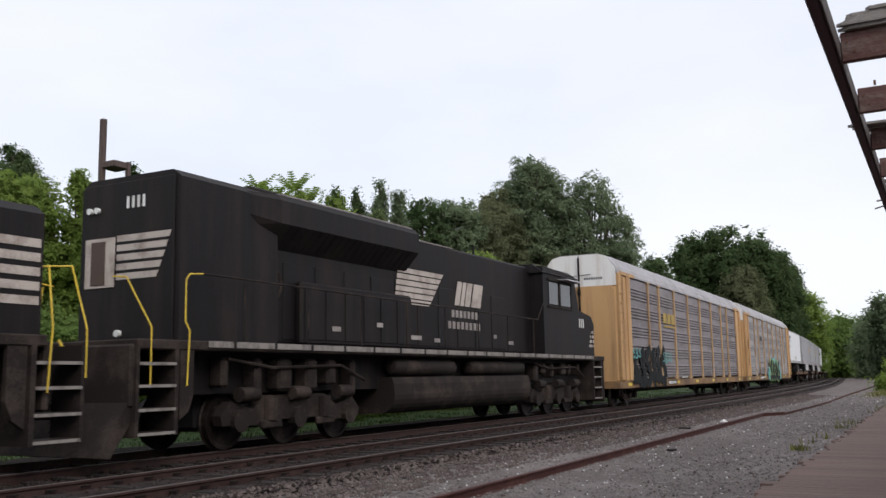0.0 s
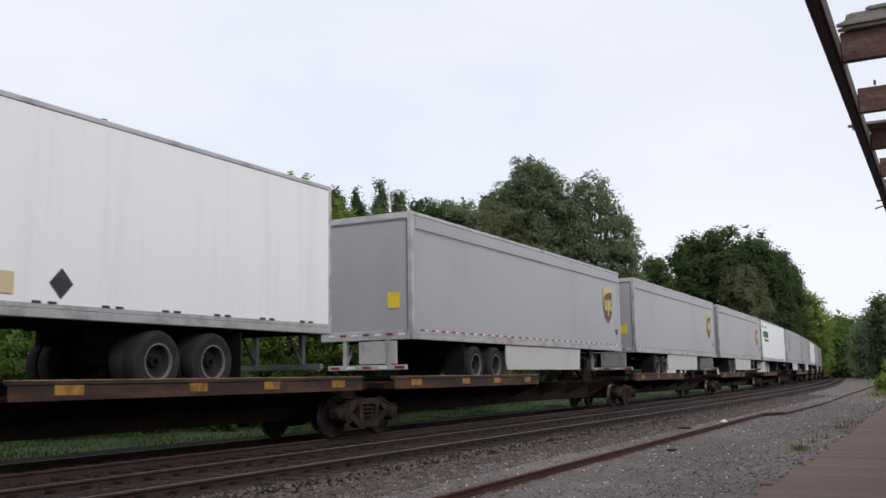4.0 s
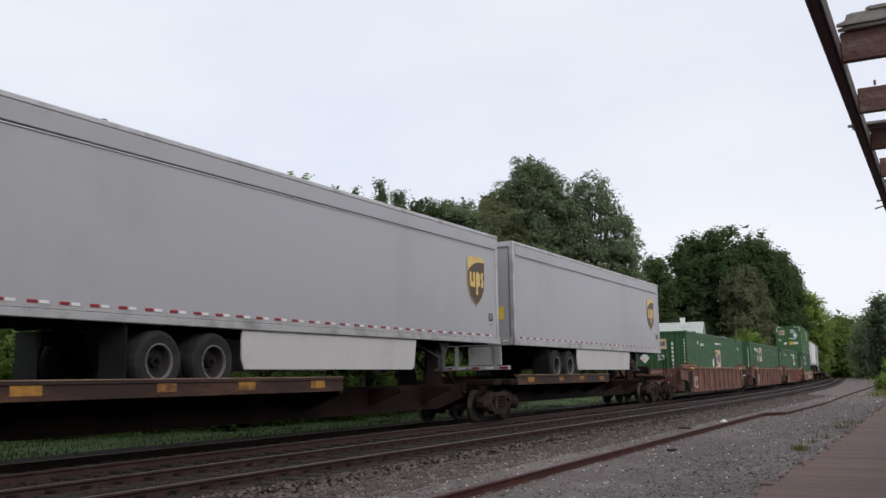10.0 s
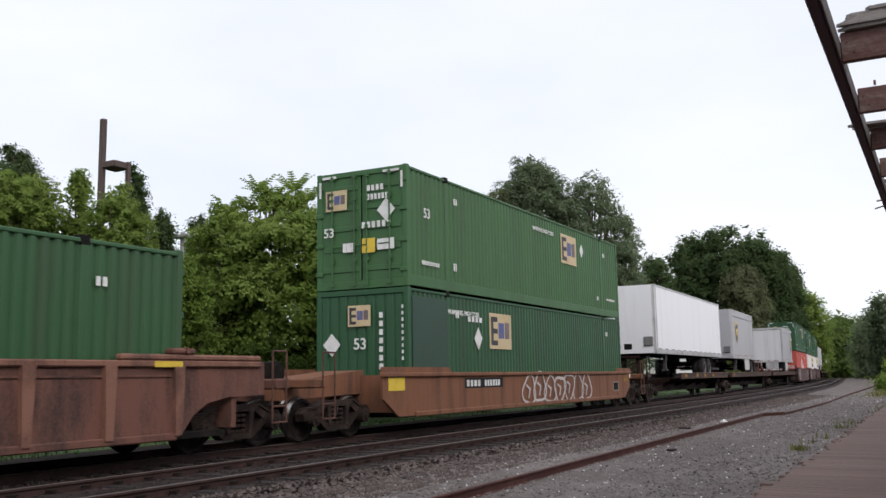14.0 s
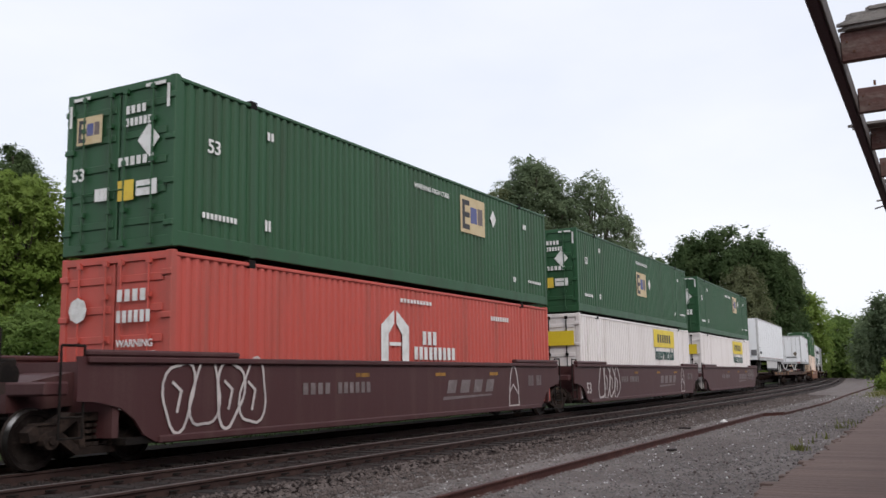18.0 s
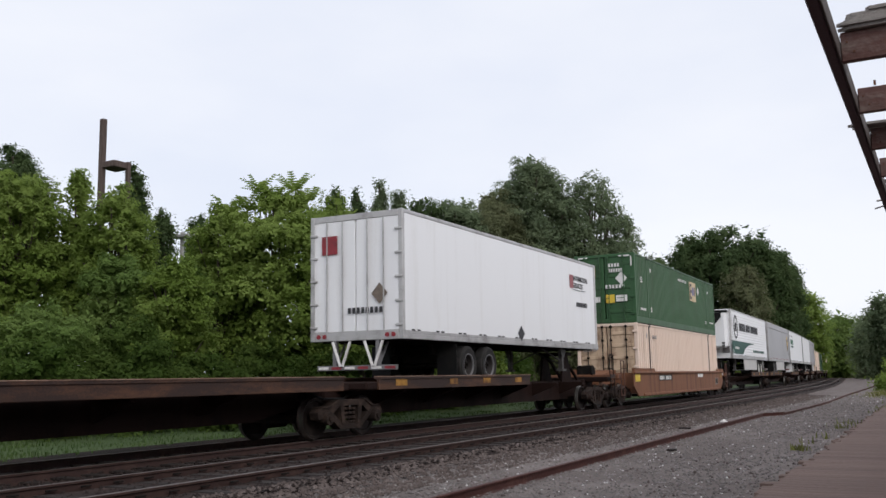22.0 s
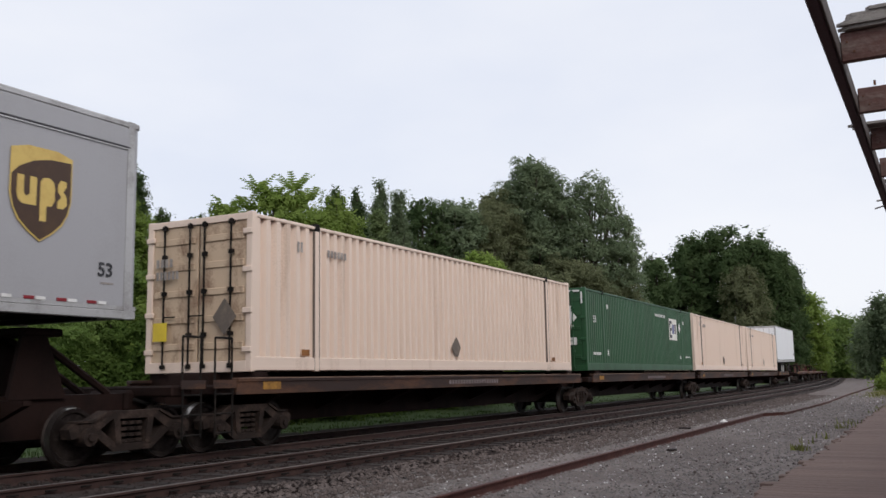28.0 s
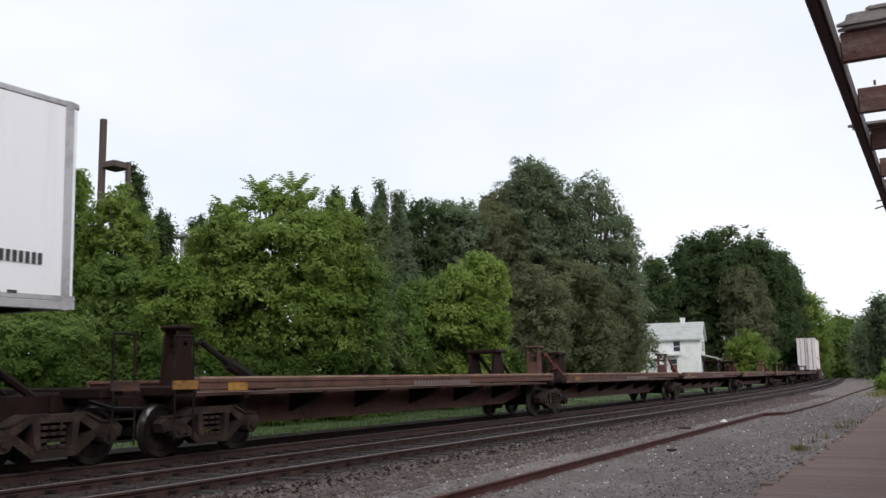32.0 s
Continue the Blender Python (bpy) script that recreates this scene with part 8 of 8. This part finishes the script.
def house():
    h = thing("house", "white two-storey house with a pale grey gabled roof", "house")
    h.matrix_world = pose(128.4, 33.6, 1.35, 0, 0, -82)
    w, d, e, r = 4.5, 3.3, 5.0, 7.2
    for sy in (-1, 1):
        wall = part("wall", Shape().box(-w, w, sy * d, sy * (d - 0.2), -0.8, e), SIDING, h)
        if sy < 0:
            for k in range(28):
                part("clapboard", Shape().prism([(-d - 0.002, 0.1 + 0.17 * k), (-d - 0.025, 0.1 + 0.17 * k), (-d - 0.002, 0.27 + 0.17 * k)], "x", -w, w), SIDING, wall)
    for sx in (-1, 1):
        part("gable_wall", Shape().prism([(-d + 0.2, -0.4), (d - 0.2, -0.4), (d - 0.2, e), (0, r - 0.25), (-d + 0.2, e)], "x", sx * w, sx * (w - 0.2)), SIDING, h)
    for sy in (-1, 1):
        s = Shape().prism([(sy * (d + 0.4), e - 0.25), (0, r), (0, r - 0.16), (sy * (d + 0.4), e - 0.42)], "x", -w - 0.35, w + 0.35)
        roof = part("roof", s, SHINGLE, h)
        for k in range(9):
            f = k / 9
            a, b = (d + 0.4) * (1 - f), e - 0.25 + (r - e + 0.25) * f
            part("shingle_course", Shape().box(-w - 0.35, w + 0.35, sy * a, sy * (a - 0.06), b, b + 0.05), SHINGLE, roof)
    ch = part("chimney", Shape().box(1.7, 2.3, -0.3, 0.3, r - 0.6, r + 0.55, 0.02).box(1.62, 2.38, -0.38, 0.38, r + 0.5, r + 0.62, 0.02), SIDING, h)
    for x, z in ((-2.6, 3.1), (1.4, 3.1), (-2.6, 0.7), (0.9, 0.7)):
        win = part("window", Shape().box(x - 0.52, x + 0.52, -d - 0.05, -d + 0.02, z, z + 1.45), SIDING, h)
        for a in (0.06, 0.75):
            part("pane", Shape().box(x - 0.42, x + 0.42, -d - 0.055, -d - 0.065, z + a, z + a + 0.62), PANE, win)
    for y, z in ((-1.2, 3.1), (1.2, 3.1), (-1.2, 0.7)):
        win = part("window", Shape().box(w - 0.02, w + 0.05, y - 0.5, y + 0.5, z, z + 1.45), SIDING, h)
        part("pane", Shape().box(w + 0.055, w + 0.065, y - 0.4, y + 0.4, z + 0.06, z + 1.38), PANE, win)
    part("wreath", Shape().turned("y", (-0.7, 1.9), [(0.36, -d - 0.03), (0.42, -d - 0.06), (0.48, -d - 0.03)], 18), DARK_MARK, h)
    part("porch_roof", Shape().prism([(w, 2.75), (w + 2.3, 2.15), (w + 2.3, 2.0), (w, 2.55)], "y", -d, d), SHINGLE, h)
    part("porch_roof", Shape().prism([(-0.6, 2.7), (1.9, 2.7), (1.9, 2.55), (-0.6, 2.55)], "y", -d - 1.6, -d), SHINGLE, h)
    for y in (-d + 0.15, 0.0, d - 0.15):
        part("porch_post", Shape().box(w + 2.0, w + 2.14, y - 0.07, y + 0.07, -0.3, 2.15), SIDING, h)
    for x in (-0.45, 1.75):
        part("porch_post", Shape().box(x - 0.06, x + 0.06, -d - 1.5, -d - 1.38, -0.3, 2.56), SIDING, h)
    part("porch_floor", Shape().box(w, w + 2.3, -d, d, -0.5, -0.15), PLATFORM, h)
    part("porch_floor", Shape().box(-0.6, 1.9, -d - 1.6, -d, -0.5, -0.15), PLATFORM, h)
    s = thing("shed", "small white shed half hidden at the end of the line", "shed")
    s.matrix_world = pose(215.0, 25.2, 1.0, 0, 0, -85)
    part("wall", Shape().box(-1.8, 1.8, -1.8, 1.8, -0.4, 3.0), SIDING, s)
    part("roof", Shape().prism([(-2.1, 2.95), (2.1, 2.95), (0, 4.2)], "x", -2.0, 2.0), SIDING, s)
    k = thing("outbuilding", "low white outbuilding beside the house", "shed")
    k.matrix_world = pose(116.0, 33.6, 1.0, 0, 0, -84)
    part("wall", Shape().box(-2.6, 2.6, -1.5, 1.5, -0.3, 1.5), SIDING, k)
    part("roof", Shape().prism([(-1.8, 1.45), (1.8, 1.45), (0, 2.3)], "x", -2.8, 2.8), SHINGLE, k)


def canopy():
    """The bare frame of an old platform roof: an edge beam, rafters and a few rotten boards."""
    c = thing("canopy", "derelict platform canopy frame of dark maroon timber without its roof", "canopy")
    z = 3.42
    beam = part("edge_beam", Shape().box(-6, 40, 0.455, 0.518, z, z + 0.16, 0.008), BEAM, c)
    part("beam_lining", Shape().box(-6, 40, 0.44, 0.452, z + 0.012, z + 0.15, 0.004), BEAM_GREY, beam)
    k = 0
    x = 6.4 - 1.37 * 8
    while x < 39:
        r = part("rafter", Shape().box(x - 0.03, x + 0.03, -3.1, 0.438, z + 0.002, z + 0.2, 0.006), RAFTER, c)
        for yy in (0.40, 0.36):
            part("nail", Shape().cyl("x", (yy, z + 0.13 if yy > 0.38 else z + 0.06), 0.008, x - 0.03, x - 0.037, 6), NAIL, r)
        x += 1.37
        k += 1
    part("back_beam", Shape().box(-6, 40, -3.2, -3.1, z - 0.1, z + 0.2, 0.01), BEAM, c)
    rng = random.Random(8)

    def board(x0, y0, y1, w, zz, tilt=0.0):
        n = 6
        pts = [(x0 + (w * (0.2 + 0.8 * rng.random()) if i else 0), y0 - (0.0 if i else 0) - 0.02 * i) for i in range(2)]
        s = Shape()
        ragged = [(x0, y0), (x0 + w * 0.3, y0 + rng.uniform(0.02, 0.07)), (x0 + w * 0.55, y0 - rng.uniform(0.0, 0.04)), (x0 + w, y0 + rng.uniform(-0.02, 0.05)), (x0 + w, y1), (x0, y1)]
        s.prism(ragged, "z", zz, zz + 0.022)
        part("roof_board", s, BOARD, c, "grey rotten roof board")
    for x0, y0, w, up in ((6.33, 0.38, 0.12, 0.0), (6.31, 0.42, 0.1, 0.024), (6.33, 0.37, 0.11, 0.048), (6.35, 0.33, 0.1, 0.072), (6.37, 0.36, 0.07, 0.096), (6.36, 0.25, 0.09, 0.12), (6.46, 0.4, 0.12, 0.0), (8.95, 0.56, 0.17, 0.0), (9.14, 0.5, 0.14, 0.0), (11.8, 0.42, 0.15, 0.0), (13.2, 0.54, 0.1, 0.0), (13.32, 0.38, 0.14, 0.0)):
        board(x0, y0, -2.6, w, z + 0.203 + up)
    part("splinter", Shape().bar((13.1, 0.62, z + 0.19), (13.2, 0.4, z + 0.21), 0.012, 5).bar((13.3, 0.66, z + 0.12), (13.3, 0.5, z + 0.16), 0.01, 5), BOARD, c)
    part("bolt_head", Shape().cyl("z", (7.72, 0.31), 0.009, z + 0.2, z + 0.24, 8), NAIL, c)
    wall = part("wall_depot", Shape().box(-8, 42, -3.5, -3.2, -0.1, 4.6), SIDING_OLD, None, "plain wall of an old depot behind the camera")
    tagged(wall, "", "wall", "", "structure")


SIDING_OLD = material("old_depot_boards", (0.2, 0.17, 0.15), (0.12, 0.1, 0.09), 1.5, 0.85, bump=0.2)
poles()
house()
canopy()


# ---- the ground's pieces: planks, ties, stones, grass ----
def rock(rng, size):
    v = [(1, 0, 0), (-1, 0, 0), (0, 1, 0), (0, -1, 0), (0, 0, 1), (0, 0, -0.6)]
    f = [(0, 2, 4), (2, 1, 4), (1, 3, 4), (3, 0, 4), (2, 0, 5), (1, 2, 5), (3, 1, 5), (0, 3, 5)]
    return [(a * size * rng.uniform(0.6, 1.2), b * size * rng.uniform(0.6, 1.2), c * size * rng.uniform(0.4, 0.9)) for a, b, c in v], f


def strew(name, label, mat, count, place, size, seed):
    """Loose stones lying on the ground, joined."""
    rng = random.Random(seed)
    sh = Shape()
    for k in range(count):
        x, y, z, s = place(rng)
        v, f = rock(rng, size * s)
        a = rng.uniform(0, 6.28)
        ca, sa = math.cos(a), math.sin(a)
        sh.add([(x + p * ca - q * sa, y + p * sa + q * ca, z + r + 0.2 * size * s) for p, q, r in v], f)
    me = bpy.data.meshes.new(name)
    me.from_pydata(sh.v, [], sh.f)
    return tagged(part(name, me, mat), label, "stones", "", "stuff")


def near_x(rng, a=5.0, b=60.0):
    return a * (b / a) ** rng.random()


def gravel_spot(rng):
    x = near_x(rng)
    return x, rng.uniform(2.2, 7.3) if rng.random() < 0.8 else rng.uniform(1.8, 7.3), 0.0, rng.uniform(0.5, 1.5) * (1 + x / 60)


def shoulder_spot(rng):
    x = near_x(rng, 4)
    y = rng.uniform(6.2, 7.75)
    return x, y, max(0.0, 0.08 - (7.6 - y) * 0.08), rng.uniform(0.6, 1.6) * (1 + x / 70)


def bed_spot(rng):
    x = near_x(rng, 4)
    d = rng.choice((0, NEAR_OFF))
    return x, track_y(x) + d + rng.uniform(-1.7, 1.7), 0.09, rng.uniform(0.6, 1.4) * (1 + x / 80)


strew("gravel_stones", "loose grey gravel stones strewn over the yard", STONE, 22000, gravel_spot, 0.018, 41)
strew("ballast_stones", "loose grey-brown ballast stones beside the rails", STONE_BROWN, 11000, shoulder_spot, 0.026, 42)
strew("ballast_stones", "dark ballast stones between the ties", STONE_DARK, 8000, bed_spot, 0.03, 43)
strew("pale_stones", "scattered pale stones on the gravel", STONE_PALE, 700, gravel_spot, 0.015, 45)
strew("mud_clods", "small dark clods on the gravel", STONE_BROWN, 1500, gravel_spot, 0.02, 46)

block = part("white_stone", Shape().add(*rock(random.Random(3), 0.11)), STONE_PALE)
block.location = (27.6, 5.75, 0.05)
tagged(block, "single white stone lying beside the siding rail", "stone")
for x, y, s in ((17.4, 4.6, 0.09), (24.5, 6.1, 0.16)):
    o = part("wood_scrap", Shape().box(-s, s, -0.05, 0.05, 0, 0.035, 0.01), TIE)
    o.matrix_world = pose(x, y, 0.02, 4, 0, x * 40)
    tagged(o, "splintered brown scrap of wood on the gravel", "wood scrap", "wood scraps")


def blades(name, label, mat, spots, height, seed, kind="stuff"):
    rng = random.Random(seed)
    sh = Shape()
    for x, y, z, n, r in spots:
        for k in range(n):
            px, py = x + rng.gauss(0, r), y + rng.gauss(0, r)
            h = height * rng.uniform(0.4, 1.2)
            a = rng.uniform(0, 6.28)
            w, lean = 0.008 + 0.012 * rng.random(), rng.uniform(0.1, 0.6) * h
            dx, dy = math.cos(a), math.sin(a)
            sh.add([(px - dy * w, py + dx * w, z), (px + dy * w, py - dx * w, z), (px + dx * lean * 0.5 + dy * w * 0.7, py + dy * lean * 0.5 - dx * w * 0.7, z + h * 0.65), (px + dx * lean, py + dy * lean, z + h)], [(0, 1, 2), (0, 2, 3)])
    me = bpy.data.meshes.new(name)
    me.from_pydata(sh.v, [], sh.f)
    return tagged(part(name, me, mat), label, "grass", "", kind)


rg = random.Random(77)
verge = []
for k in range(900):
    x = near_x(rg, 6, 90)
    d = 3.9 + 5.0 * rg.random() ** 1.3
    verge.append((x, track_y(x) + d, max(0.0, (d - 5) * 0.06), 14, 0.25))
blades("grass_verge", "short green grass beyond the tracks", GRASS, verge, 0.11, 51)
blades("weed_tuft", "yellow-green weed tuft growing at the platform edge", WEED, [(18.3, 2.5, 0, 70, 0.08)], 0.13, 52, "")
edge = [(rg.uniform(20, 60), 2.4 + rg.gauss(0, 0.12), 0, 6, 0.12) for k in range(26)]
edge += [(rg.uniform(55, 90), rg.uniform(2.6, 4.2), 0, 14, 0.3) for k in range(160)]
blades("edge_weeds", "thin weeds along the platform edge", WEED, edge, 0.16, 53)

# platform planks, running away from the track
plat = part("platform", Shape().box(-8, 62, -3.2, 1.9, -0.2, 0.015), PLATFORM, None, "worn brown plank platform with dirt over it")
tagged(plat, "", "platform", "", "structure")
rp = random.Random(12)
plank_meshes = [Shape().box(-0.1222, 0.1222, -3.15 + 0.02 * k, 2.05 + 0.06 * math.sin(3 * k), 0.0, 0.04 + 0.0004 * k).mesh("plank") for k in range(5)]
x = -7.8
while x < 62:
    o = part("plank", plank_meshes[rp.randrange(5)], PLATFORM, plat)
    o.location = (x, rp.gauss(0, 0.05) + 0.012 * max(x - 18, 0), rp.uniform(-0.0006, 0.0006))
    x += 0.245 if x < 40 else 0.49

# ties
beds = [o for o in scene.objects if o.name.startswith("ballast_bed")]
tie_mesh = Shape().box(-0.115, 0.115, -1.3, 1.3, -0.12, 0.045, 0.012).mesh("tie")
rt = random.Random(9)
far_ties = Shape()
for bed, off in zip(beds, (0.0, NEAR_OFF)):
    x = -6.0
    while x < 150:
        y = track_y(x) + off
        if 3.5 < x < 56:
            o = part("tie", tie_mesh, TIE, bed)
            o.matrix_local = pose(x, y + rt.gauss(0, 0.03), 0.06 + rt.uniform(-0.012, 0.008), 0, 0, track_turn(x) + rt.gauss(0, 0.8))
        else:
            far_ties.box(x - 0.11, x + 0.11, y - 1.3, y + 1.3, -0.04, 0.1)
        x += 0.53
tagged(part("far_ties", far_ties, TIE), "dark wooden ties farther down the line", "ties", "", "stuff")


# dark dashes on the nearer rails, put in for the shadowed gaps below them
shade_dash = Shape().box(-0.08, 0.08, -0.02, 0.0, 0.0, 0.022, 0.004).mesh("rail_anchor")
near_rails = [o for o in scene.objects if o.name.startswith("rail") and o.get("label", "").startswith("worn steel rail")]
for rail, side in zip(near_rails, (-0.755, 0.755)):
    x = 4.2
    while x < 36:
        o = part("rail_anchor", shade_dash, STEEL_DARK, rail)
        o.matrix_local = pose(x, track_y(x) + NEAR_OFF + side - 0.04, TOR - 0.085, 0, 0, track_turn(x))
        x += 0.53


# ---- motion ----
def motions():
    times = [float(k) for k in range(33)]
    for ob, s, z, flip in MOVERS:
        rows = []
        for t in times:
            x = s - gone(t)
            rows.append((t, pose(x, track_y(x), TOR + z, 0, 0, track_turn(x) + (180 if flip else 0))))
        walk(ob, rows)


motions()
